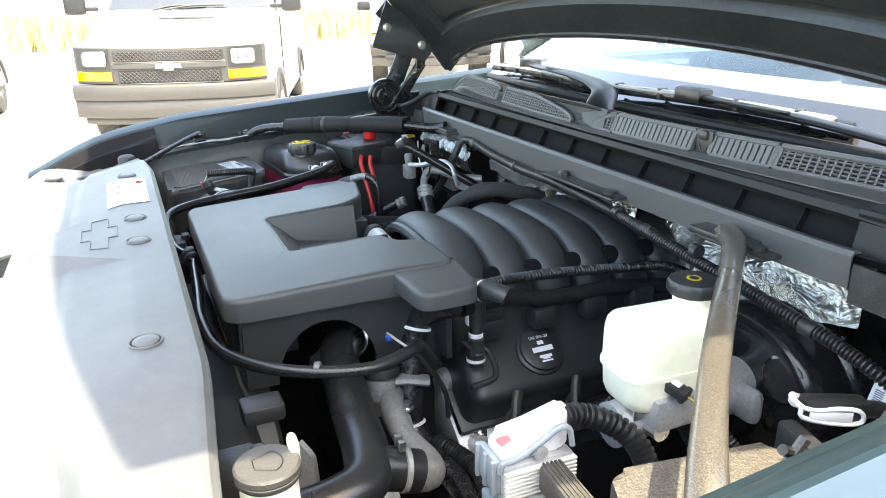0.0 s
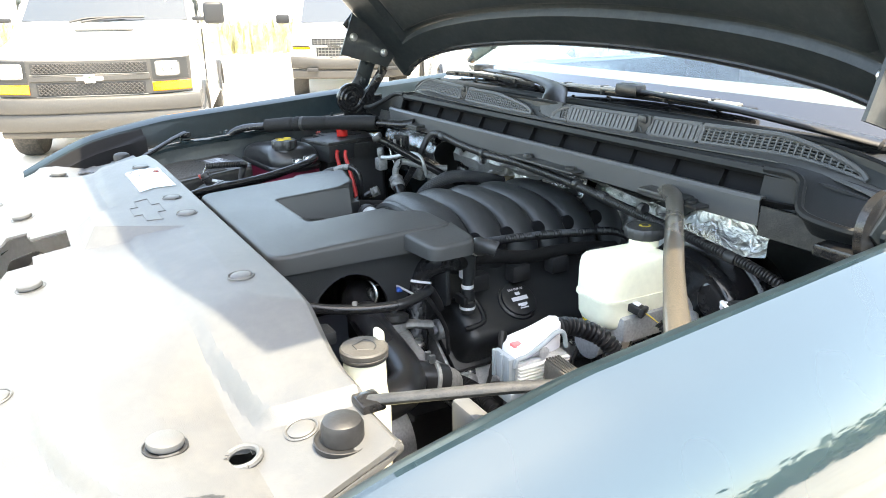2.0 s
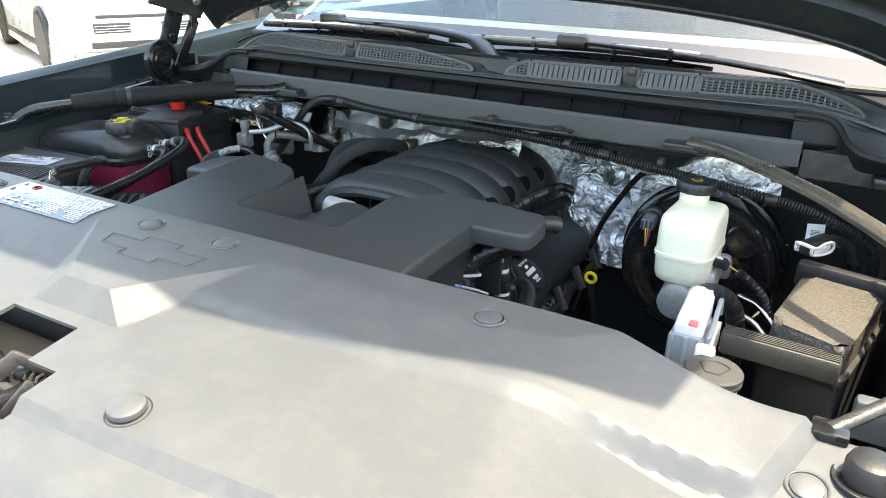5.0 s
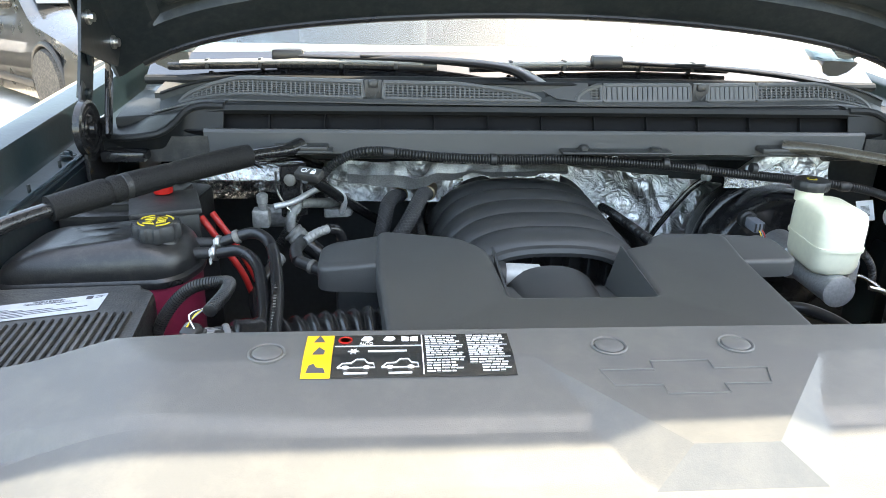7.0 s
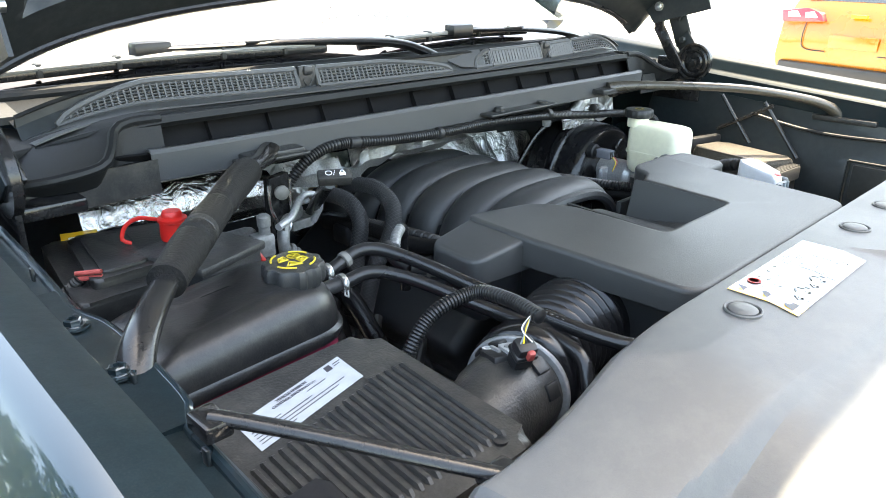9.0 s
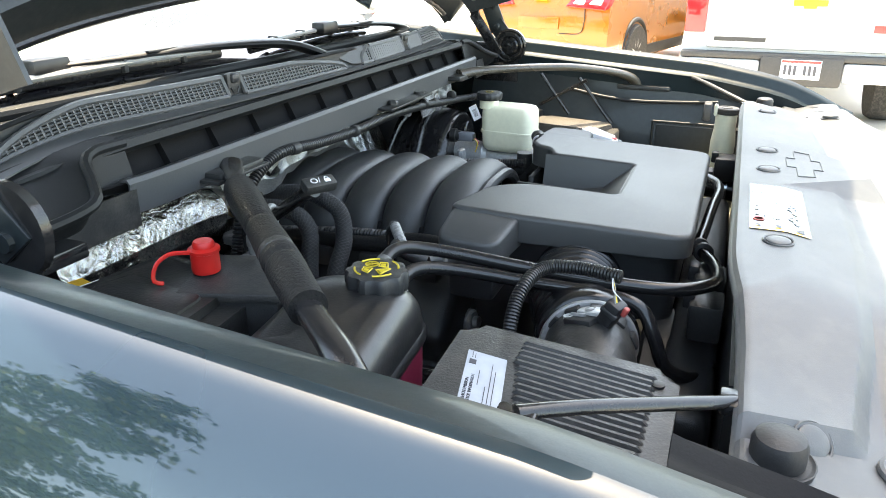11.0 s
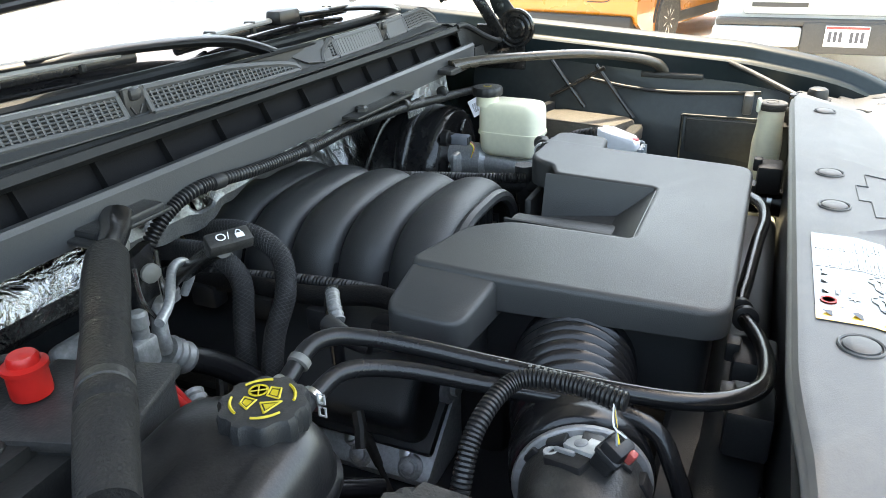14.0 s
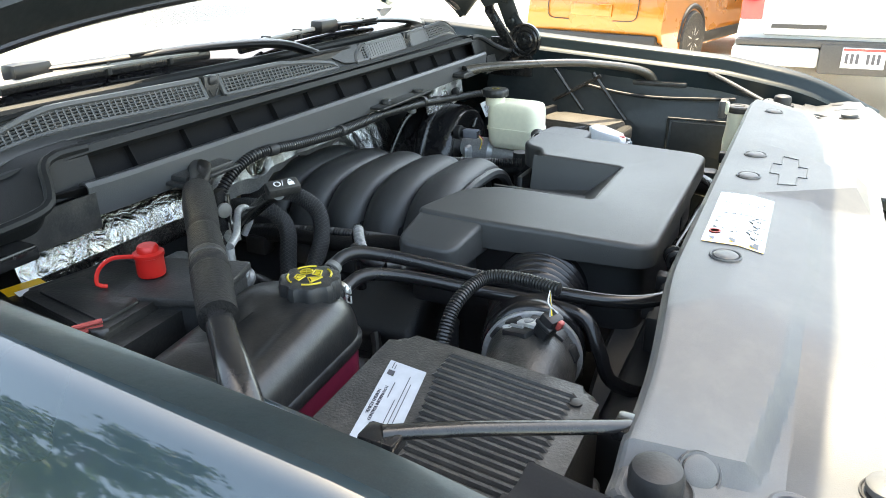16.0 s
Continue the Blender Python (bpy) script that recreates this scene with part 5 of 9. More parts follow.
part("under_tab", box(bm_new(), (-0.315, 0.885, 1.060), (-0.235, 0.950, 1.124), 0.010), PLASTIC, reso)
# the notch: straight side walls, a sloped front and floor, and the half-round duct
for top_x, low_x in ((0.0655, 0.047), (-0.1075, -0.090)):
    part("notch_wall", sheet(bm_new(), [[(top_x, y, 1.158 + 0.035 * (y - 0.66)), (low_x, y, 1.098)] for y in (0.766, 0.84, 0.915)], 0.003), COVER_PLASTIC, reso)
bm = bm_new()
prism(bm, [(0.7610, 1.1615), (0.7660, 1.1610), (0.812, 1.122), (0.915, 1.108), (0.938, 1.082), (0.938, 1.055), (0.761, 1.055)], 0.0, 0.1740)
bmesh.ops.transform(bm, matrix=Matrix(((0, 0, 1, -0.1078), (1, 0, 0, 0), (0, 1, 0, 0), (0, 0, 0, 1))), verts=bm.verts)
part("notch_floor", bm, COVER_PLASTIC, reso, smooth=15)
rows = []
for j in range(9):
    y = 0.790 + 0.0180 * j
    rows.append([(-0.022 + 0.062 * math.cos(math.pi * k / 18), y, 1.094 + 0.037 * math.sin(math.pi * k / 18)) for k in range(19)])
part("duct", sheet(bm_new(), rows, 0.003), COVER_PLASTIC, reso, "half-round duct in the notch", smooth=60)

for o in (reso,):
    o.location.x = -0.025

# bellows and air meter
bel = thing("intake_bellows", "black ribbed rubber intake bellows", "intake duct")
path = spline([vec(-0.235, 0.792, 1.075), vec(-0.29, 0.785, 1.078), vec(-0.345, 0.770, 1.082), vec(-0.392, 0.752, 1.085)], 0.0012)
part("bellows_hose", sweep(bm_new(), path, lambda i, t: (0.060 - 0.012 * t) + (0.0075 * abs(math.sin(math.pi * t * 10.0)) - 0.004) * (0.10 < t < 0.93), 36), RUBBER, bel, smooth=60)
part("cuff", lathe(bm_new(), [(0.046, -0.006), (0.052, -0.004), (0.0565, 0.002), (0.0575, 0.008), (0.0555, 0.014), (0.0575, 0.020), (0.0575, 0.034), (0.0545, 0.038), (0.047, 0.039)], axis_pose((-0.385, 0.755, 1.085), (-0.93, -0.33, 0.03)), 44), RUBBER, bel, "smooth rubber cuff", smooth=60)
RING_PALE = material("pale_grey_flange", (0.30, 0.30, 0.30), 0.42, metal=0.2, grain=200, bump=0.2, vary=0.2)
RED_FADED = material("faded_red_plastic", (0.42, 0.07, 0.06), 0.5, vary=0.1)
maf = thing("air_flow_meter", "black air flow meter with plug and wires", "air flow meter")
part("meter_tube", sweep(bm_new(), spline([vec(-0.395, 0.751, 1.085), vec(-0.45, 0.735, 1.085), vec(-0.50, 0.728, 1.075), vec(-0.56, 0.726, 1.045), vec(-0.60, 0.726, 1.01)], 0.006), lambda i, t: 0.0485 if t < 0.35 else 0.0465, 36), DARK_DUSTY, maf)
part("ring", lathe(bm_new(), [(0.047, 0), (0.0535, 0.0005), (0.0545, 0.002), (0.0545, 0.0055), (0.0530, 0.007), (0.047, 0.0075)], axis_pose((-0.424, 0.742, 1.086), (-0.93, -0.3, 0.03)), 48), RING_PALE, maf, "thin pale flange ring")
for k in range(5):
    a = radians(35 + 30 * k)
    part("ring_tab", box(bm_new(), (-0.007, -0.008, -0.004), (0.009, 0.008, 0.0025), 0.0015, m=Matrix.Translation((-0.437, 0.738 + 0.050 * math.cos(a), 1.086 + 0.050 * math.sin(a))) @ Matrix.Rotation(a - math.pi / 2, 4, "X")), DARK, maf)
SB = Matrix.Translation((-0.446, 0.742, 1.132)) @ Matrix.Rotation(radians(-22), 4, 'Z') @ Matrix.Rotation(radians(-14), 4, 'X')
part("sensor_base", box(bm_new(), (-0.020, -0.016, -0.010), (0.010, 0.018, 0.002), 0.003, m=SB), DARK, maf)
part("sensor_plate", prism(bm_new(), rounded([(-0.006, -0.020), (0.012, -0.018), (0.013, 0.008), (-0.003, 0.012)], 0.004, 4), 0.002, 0.0055, 0.001), BARREL, maf, "bright moulded plate")
maf.children[-1].data.transform(SB)
part("sensor_boss", lathe(bm_new(), [(0.0052, 0), (0.0052, 0.0012), (0.0042, 0.0018), (0.001, 0.0018)], SB @ Matrix.Translation((0.003, -0.002, 0.0053)), 18), RING_PALE, maf)
part("sensor_rail", box(bm_new(), (-0.010, -0.004, 0.001), (-0.0065, 0.014, 0.005), 0.001, m=SB), RING_PALE, maf)
part("screw", lathe(bm_new(), [(0.0056, 0), (0.0056, 0.0035), (0.0034, 0.0035), (0.0030, 0.002), (0.0005, 0.002)], SB @ Matrix.Translation((-0.011, 0.016, -0.001)), 14), BARREL, maf, "bright screw head")
PB = Matrix.Translation((-0.455, 0.714, 1.149)) @ Matrix.Rotation(radians(-22), 4, 'Z') @ Matrix.Rotation(radians(25), 4, 'X')
part("plug", box(bm_new(), (-0.010, -0.009, -0.020), (0.010, 0.009, 0.010), 0.004, m=PB), DARK, maf)
part("plug_collar", box(bm_new(), (-0.0115, -0.0105, -0.006), (0.0115, 0.0105, 0.001), 0.003, m=PB), PLASTIC, maf)
part("red_lock", box(bm_new(), (-0.003, -0.014, 0.000), (0.004, -0.008, 0.011), 0.002, m=PB), RED_FADED, maf, "red plug lock")
for k, mt in enumerate((GREY_CONNECT, YELLOW, DARK, DARK, LABEL_WHITE)):
    part("wire", sweep(bm_new(), spline([PB @ vec(-0.006 + 0.003 * k, 0, 0.010), vec(-0.449 - 0.002 * k, 0.716, 1.170), vec(-0.440, 0.720, 1.176)], 0.004), 0.0008, 5), mt, maf)

bel.location.x, maf.location.x = -0.02, -0.02

# air filter box
abox = thing("air_filter_box", "dusty black air filter box with a ribbed lid", "air filter box")


def abox_top(x, y):
    return 1.146 + 0.10 * (y - 0.838) + 0.04 * (x + 0.54) * 0.2


bm = bm_new()
AB = [(-0.765, 0.640, 0.02), (-0.530, 0.640, 0.02), (-0.540, 0.846, 0.02), (-0.745, 0.838, 0.02)]
prism(bm, rounded(AB, 0.02, 5), 1.02, 1.14, 0.012, 4, top=abox_top)
part("lid", bm, DARK_DUSTY, abox)
part("body", prism(bm_new(), rounded([(-0.745, 0.65), (-0.535, 0.65), (-0.545, 0.835), (-0.735, 0.83)], 0.02, 4), 0.80, 1.025), DARK, abox)
for k in range(22):
    x = -0.552 - k * 0.0089
    y0, y1 = 0.664, min(0.776, 0.764 + 0.22 * (x + 0.648)) if x < -0.588 else 0.780
    part("rib", sweep(bm_new(), [vec(x, y, abox_top(x, y) + h) for y, h in ((y0 - 0.004, -0.003), (y0, 0.0008), (y1, 0.0008), (y1 + 0.004, -0.003))], 0.0031, 6), DARK_DUSTY, abox)
part("lid_flange", prism(bm_new(), rounded([(-0.772, 0.634, 0.02), (-0.524, 0.634, 0.02), (-0.534, 0.852, 0.02), (-0.752, 0.844, 0.02)], 0.02, 5), 1.016, 1.028, 0.003), DARK_DUSTY, abox)
for x, y in ((-0.560, 0.658), (-0.720, 0.828)):
    part("lid_screw", lathe(bm_new(), [(0.006, 0), (0.006, 0.002), (0.004, 0.0025), (0.001, 0.0025)], Matrix.Translation((x, y, abox_top(x, y))), 12), DARK, abox)
LABEL_DULL = material("dull_silver_label", (0.40, 0.42, 0.45), 0.4, vary=0.1, bump=0)
alab = new("emission_label")
alab.parent = abox
alab["label"] = "white emission label with small print"


def on_box(x, y, h):
    y += 0.22 * (x + 0.648)
    return (x, y, abox_top(x, y) + h)


def box_decal(name, x0, x1, y0, y1, h, mat):
    return part(name, sheet(bm_new(), [[on_box(x, y, h) for x in (x0, x1)] for y in (y0, y1)], 0.0003), mat, alab)


box_decal("paper", -0.706, -0.590, 0.776, 0.813, 0.001, LABEL_DULL)
TILT = Matrix.Rotation(radians(12.4), 4, 'Z') @ Matrix.Rotation(radians(5.5), 4, 'X')
text_mesh("VEHICLE EMISSION", 0.0042, INK, alab, Matrix.Translation(on_box(-0.650, 0.8085, 0.0016)) @ TILT)
text_mesh("CONTROL INFORMATION", 0.0042, INK, alab, Matrix.Translation(on_box(-0.650, 0.8040, 0.0016)) @ TILT)
for r, (a, w) in enumerate(((0.004, 0.014), (0.004, 0.030), (0.004, 0.062), (0.004, 0.098), (0.004, 0.088), (0.004, 0.036))):
    box_decal("text_bar", -0.706 + a, -0.706 + a + w, 0.7985 - r * 0.0036, 0.7992 - r * 0.0036, 0.0015, INK)
box_decal("text_bar", -0.640, -0.618, 0.7985, 0.7992, 0.0015, INK)
box_decal("symbol", -0.611, -0.604, 0.8035, 0.8100, 0.0015, INK)
box_decal("text_bar", -0.601, -0.592, 0.8075, 0.8082, 0.0015, INK)
box_decal("text_bar", -0.601, -0.594, 0.8050, 0.8056, 0.0015, INK)

abox.location.x = -0.010

# coolant tank
tank = thing("coolant_tank", "black coolant tank with a dark red lower half", "coolant tank")
TP = rounded([(-0.752, 0.872, 0.03), (-0.535, 0.888, 0.035), (-0.512, 0.955, 0.03), (-0.535, 1.02, 0.03), (-0.745, 1.01, 0.03)], 0.03, 6)


def scaled(points, s, c=(-0.635, 0.945)):
    return [(c[0] + (x - c[0]) * s, c[1] + (y - c[1]) * s) for x, y in points]


def layered(layers):
    """A closed shape through plan outlines at rising heights."""
    bm = bm_new()
    rings = [[bm.verts.new((x, y, z(x, y) if callable(z) else z)) for x, y in pts] for pts, z in layers]
    for a, b in zip(rings, rings[1:]):
        for k in range(len(a)):
            bm.faces.new((a[k], a[(k + 1) % len(a)], b[(k + 1) % len(b)], b[k]))
    bm.faces.new(list(reversed(rings[0])))
    bm.faces.new(rings[-1])
    return bm


TANK_BLACK = material("satin_black_tank", (0.011, 0.011, 0.012), 0.27, grain=500, bump=0.12, vary=0.25, dust=0.05, dust_scale=60)


def tank_ring(a):
    """One ring of the domed upper half, from the seam (a = 0) to the crown (a = 90 degrees), with two soft waists."""
    out = []
    for x, y in TP:
        s = max(0.02, math.cos(a)) ** 0.42
        px, py = -0.635 + (x + 0.635) * s, 0.945 + (y - 0.945) * s
        waist = math.exp(-((px + 0.668) / 0.014) ** 2) + 0.8 * math.exp(-((px + 0.610) / 0.012) ** 2)
        py = 0.945 + (py - 0.945) * (1 - 0.055 * waist * math.sin(a + 0.35))
        z = 1.132 + (0.052 - 0.0065 * waist - 0.10 * max(0.0, -0.60 - px)) * math.sin(a) ** 0.85
        out.append((px, py, z))
    return out


bm = bm_new()
rings = [[bm.verts.new(p) for p in tank_ring(radians(90 * j / 16))] for j in range(17)]
for a, b in zip(rings, rings[1:]):
    for k in range(len(a)):
        bm.faces.new((a[k], a[(k + 1) % len(a)], b[(k + 1) % len(b)], b[k]))
bm.faces.new(rings[-1])
part("upper_half", bm, TANK_BLACK, tank, smooth=70)
part("seam", layered([(scaled(TP, 1.025), 1.122), (scaled(TP, 1.04), 1.125), (scaled(TP, 1.04), 1.131), (scaled(TP, 1.0), 1.135)]), TANK_BLACK, tank, "moulded seam flange")
part("lower_half", layered([(scaled(TP, 0.86), 0.86), (scaled(TP, 0.93), 0.90), (scaled(TP, 0.985), 1.09), (scaled(TP, 0.99), 1.125)]), TANK_RED, tank, "dark red translucent lower half", smooth=60)
part("neck", lathe(bm_new(), [(0.030, -0.020), (0.027, -0.004), (0.024, 0.002)], Matrix.Translation((-0.563, 0.933, 1.174)), 32), TANK_BLACK, tank)
CM = Matrix.Translation((-0.563, 0.933, 1.168)) @ Matrix.Scale(0.88, 4)
CAP_YELLOW = material("cap_yellow_print", (0.48, 0.36, 0.02), 0.5, vary=0.15, bump=0)
tcap = part("cap", lathe(bm_new(), [(0.026, 0), (0.028, 0.008), (0.034, 0.009), (0.036, 0.014), (0.036, 0.028), (0.034, 0.032), (0.028, 0.0335), (0.002, 0.034)], CM, 64,
                 flute=lambda a, z: 1.0 if z < 0.009 else 0.955 + 0.045 * min(1, max(-1, 2.5 * math.cos(10 * a)))), PLASTIC, tank, "lobed black cap with yellow symbols")
bm = bm_new()
for a0 in (0.3, 1.9, 3.4, 5.0):
    sweep(bm, [CM @ vec(0.0245 * math.cos(a0 + 0.1 * k), 0.0245 * math.sin(a0 + 0.1 * k), 0.0345) for k in range(10)], 0.0011, 4)
part("yellow_ring", bm, CAP_YELLOW, tcap)
for pts in ([(-0.015, -0.012), (0.002, -0.016), (-0.006, -0.002)], [(0.004, -0.012), (0.016, -0.006), (0.014, 0.002), (0.004, -0.001)], [(-0.016, 0.003), (-0.004, 0.003), (-0.004, 0.014), (-0.012, 0.012)]):
    bm = bm_new()
    line = [CM @ vec(x, y, 0.0346) for x, y in pts]
    sweep(bm, line + [line[0]], 0.0009, 4)
    mid = sum(line, vec(0, 0, 0)) / len(line)
    bm.faces.new([bm.verts.new(mid + (p - mid) * 0.62) for p in line])
    part("yellow_symbol", bm, CAP_YELLOW, tcap)
bm = bm_new()
lathe(bm, [(0.008, 0), (0.008, 0.0004), (0.0062, 0.0004), (0.0062, 0)], CM @ Matrix.Translation((0.007, 0.009, 0.0345)), 20)
for d in (0.6, 2.2):
    c = vec(0.007, 0.009, 0.0346)
    sweep(bm, [CM @ (c + vec(0.0065 * math.cos(d), 0.0065 * math.sin(d), 0)), CM @ (c - vec(0.0065 * math.cos(d), 0.0065 * math.sin(d), 0))], 0.0006, 4)
part("yellow_symbol", bm, CAP_YELLOW, tcap)
for y, z in ((0.972, 1.152), (0.945, 1.148)):
    part("hose_clamp", lathe(bm_new(), [(0.0085, 0), (0.0108, 0.001), (0.0108, 0.006), (0.0085, 0.007)], axis_pose((-0.498, y, z), (1, -0.1, 0.1)), 16), STEEL, tank, "bright spring clamp")
    for dz in (-0.006, 0.006):
        loop = [vec(-0.4985, y - 0.009, z + dz - 0.004), vec(-0.4985, y - 0.015, z + dz - 0.004), vec(-0.4985, y - 0.015, z + dz + 0.004), vec(-0.4985, y - 0.009, z + dz + 0.004)]
        part("clamp_ear", sweep(bm_new(), loop + loop[:1], 0.0011, 6), BARREL, tank)
    part("spigot", sweep(bm_new(), [vec(-0.53, y, z), vec(-0.49, y, z)], 0.008, 12), DARK, tank)
tank.location.x = -0.008

# battery with its cover
bat = thing("battery", "black covered battery with a red terminal cap", "battery")
BP = [(-0.745, 1.035, 0.015), (-0.578, 1.045, 0.015), (-0.560, 1.205, 0.015), (-0.715, 1.235, 0.015)]
part("case", prism(bm_new(), rounded(BP, 0.015, 4), 0.80, 1.13), DARK, bat)
bm = bm_new()
prism(bm, rounded([(x * 1.0, y, 0.012) for x, y, r in BP], 0.012, 4), 1.125, 1.168, 0.006)
prism(bm, rounded([(-0.720, 1.060), (-0.600, 1.068), (-0.585, 1.185), (-0.695, 1.208)], 0.012, 4), 1.165, 1.178, 0.006)
LID = material("dusty_black_battery_lid", (0.013, 0.013, 0.013), 0.36, grain=300, bump=0.2, vary=0.3, dust=0.10, dust_scale=28, dust_edge=(0.5, 0.8))
part("lid", bm, LID, bat, "dusty black lid")
RM = Matrix.Translation((-0.612, 1.106, 1.184)) @ Matrix.Diagonal((0.66, 0.66, 0.80, 1))
part("terminal_cap", lathe(bm_new(), [(0.021, 0), (0.022, 0.003), (0.0215, 0.026), (0.024, 0.027), (0.024, 0.031), (0.017, 0.033), (0.0165, 0.038), (0.014, 0.041), (0.002, 0.042)], RM, 28), RED, bat, "red terminal cap")
part("cap_strap", sweep(bm_new(), spline([vec(-0.626, 1.112, 1.208), vec(-0.642, 1.124, 1.210), vec(-0.655, 1.130, 1.202), vec(-0.660, 1.130, 1.188), vec(-0.652, 1.126, 1.183)], 0.004), 0.0013, 8, flat=1.8), RED, bat)
part("caution_label", box(bm_new(), (-0.020, -0.012, 0), (0.020, 0.012, 0.0008), 0, m=Matrix.Translation((-0.672, 1.232, 1.1685)) @ Matrix.Rotation(radians(-15), 4, 'Z')), ORANGE_LABEL, bat, "yellow caution label")
part("white_label", box(bm_new(), (-0.020, -0.007, 0), (0.020, 0.007, 0.0008), 0, m=Matrix.Translation((-0.668, 1.217, 1.1688)) @ Matrix.Rotation(radians(-15), 4, 'Z')), LABEL_WHITE, bat)
part("side_tag", box(bm_new(), (-0.013, -0.0008, -0.011), (0.013, 0.0008, 0.011), 0, m=Matrix.Translation((-0.585, 1.046, 1.145)) @ Matrix.Rotation(radians(4), 4, 'Z')), LABEL_WHITE, bat, "small white tag")
FB = Matrix.Translation((-0.600, 1.068, 1.130)) @ Matrix.Rotation(radians(18), 4, 'Z')
part("fuse_block", box(bm_new(), (-0.045, -0.045, 0.0), (0.045, 0.050, 0.046), 0.004, m=FB), PLASTIC, bat, "black fuse block")
part("fuse_lid", box(bm_new(), (-0.049, -0.049, 0.042), (0.049, 0.054, 0.052), 0.003, m=FB), DARK_DUSTY, bat)
part("lid_panel", prism(bm_new(), rounded([(-0.705, 1.072), (-0.655, 1.075), (-0.640, 1.175), (-0.685, 1.192)], 0.010, 4), 1.177, 1.181, 0.003), LID, bat, "raised dusty panel of the lid")
CABLE_RED = material("red_cable_insulation", (0.40, 0.02, 0.018), 0.4, vary=0.1)
for k in range(2):
    hose("battery_cable", "red insulated battery cable", [vec(-0.548 + 0.012 * k, 1.064 + 0.018 * k, 1.158), vec(-0.538 + 0.012 * k, 1.058 + 0.018 * k, 1.146), vec(-0.516 + 0.012 * k, 1.060 + 0.018 * k, 1.108), vec(-0.494 + 0.010 * k, 1.064 + 0.016 * k, 1.066), vec(-0.480 + 0.010 * k, 1.066 + 0.016 * k, 1.02)], 0.0050, CABLE_RED, category="cable", group="battery cables")

rl = hose("sensor_lead", "corrugated lead with two red plugs beside the battery", [vec(-0.722, 1.085, 1.176), vec(-0.734, 1.097, 1.158), vec(-0.738, 1.120, 1.132), vec(-0.734, 1.130, 1.072)], 0.0060, CONDUIT, 0.0008, 0.004, "wire", 12)
for k in range(2):
    part("red_plug", sweep(bm_new(), [vec(-0.726, 1.089 - 0.003, 1.178 + 0.006 * k - 0.003), vec(-0.706, 1.073 - 0.003, 1.178 + 0.006 * k - 0.001)], 0.0026, 8), RED_FADED, rl, "small red plug")

PRINT_YELLOW = material("dull_yellow_print", (0.42, 0.32, 0.02), 0.5, vary=0.1, bump=0)
# brake booster, master cylinder and reservoir
SENSOR_GREY = material("faded_sensor_plastic", (0.17, 0.18, 0.21), 0.45, vary=0.15)
boost = thing("brake_booster", "black enamelled round brake booster", "brake booster")
BM = axis_pose((0.442, 1.375, 1.014), (0.02, -1, 0.03)) @ Matrix.Diagonal((0.82, 0.82, 1, 1))
part("shell", lathe(bm_new(), [(0.10, 0), (0.150, 0.02), (0.160, 0.05), (0.161, 0.072), (0.167, 0.077), (0.168, 0.082), (0.168, 0.094), (0.164, 0.098), (0.158, 0.100), (0.157, 0.110), (0.156, 0.138), (0.152, 0.150), (0.144, 0.157), (0.132, 0.158), (0.118, 0.152), (0.095, 0.148), (0.060, 0.150), (0.052, 0.153), (0.048, 0.166), (0.01, 0.168)], BM, 72), BLACK_METAL, boost, smooth=40)
for k in range(7):
    a = radians(-75 + 32 * k)
    part("crimp", box(bm_new(), (-0.006, -0.004, -0.005), (0.006, 0.004, 0.005), 0.002, m=BM @ Matrix.Rotation(a, 4, 'Z') @ Matrix.Translation((0.169, 0, 0.088))), BLACK_METAL, boost)
part("hub", lathe(bm_new(), [(0.030, 0), (0.029, 0.003), (0.026, 0.005), (0.022, 0.004), (0.003, 0.004)], axis_pose((0.511, 1.226, 1.082), (0.02, -1, 0.03)), 32), BLACK_METAL, boost)
part("sensor", box(bm_new(), (0.357, 1.160, 1.094), (0.377, 1.196, 1.113), 0.003), SENSOR_GREY, boost, "grey sensor plug")
part("sensor_collar", lathe(bm_new(), [(0.016, 0), (0.016, 0.012), (0.012, 0.014), (0.012, 0.022), (0.008, 0.023)], axis_pose((0.3675, 1.215, 1.1035), (0, -1, 0)), 20), DARK, boost)
for k in range(3):
    part("sensor_rib", box(bm_new(), (0.3585 + 0.007 * k, 1.1585, 1.096), (0.3610 + 0.007 * k, 1.162, 1.111), 0), DARK, boost)
for k, mt in enumerate((YELLOW, GREY_CONNECT, RED)):
    part("wire", sweep(bm_new(), spline([vec(0.366 + 0.003 * k, 1.161, 1.100), vec(0.369 + 0.003 * k, 1.152, 1.090), vec(0.370, 1.158, 1.068)], 0.005), 0.0010, 5), mt, boost)
part("white_tag", box(bm_new(), (0.424, 1.2135, 0.922), (0.456, 1.2155, 0.946), 0), LABEL_WHITE, boost)
mast = thing("master_cylinder", "cast aluminium brake master cylinder", "master cylinder")
part("bore", sweep(bm_new(), [vec(0.475, 1.262, 1.03), vec(0.477, 1.16, 1.028), vec(0.478, 1.15, 1.028), vec(0.480, 1.06, 1.026), vec(0.481, 1.035, 1.025)], lambda i, t: (0.034, 0.034, 0.026, 0.026, 0.025)[i], 28), ALU, mast)
bm = bm_new()
box(bm, (0.425, 1.195, 1.005), (0.535, 1.215, 1.05), 0.01)
box(bm, (0.487, 1.06, 1.03), (0.527, 1.15, 1.070), 0.006)
part("flange", bm, ALU, mast)
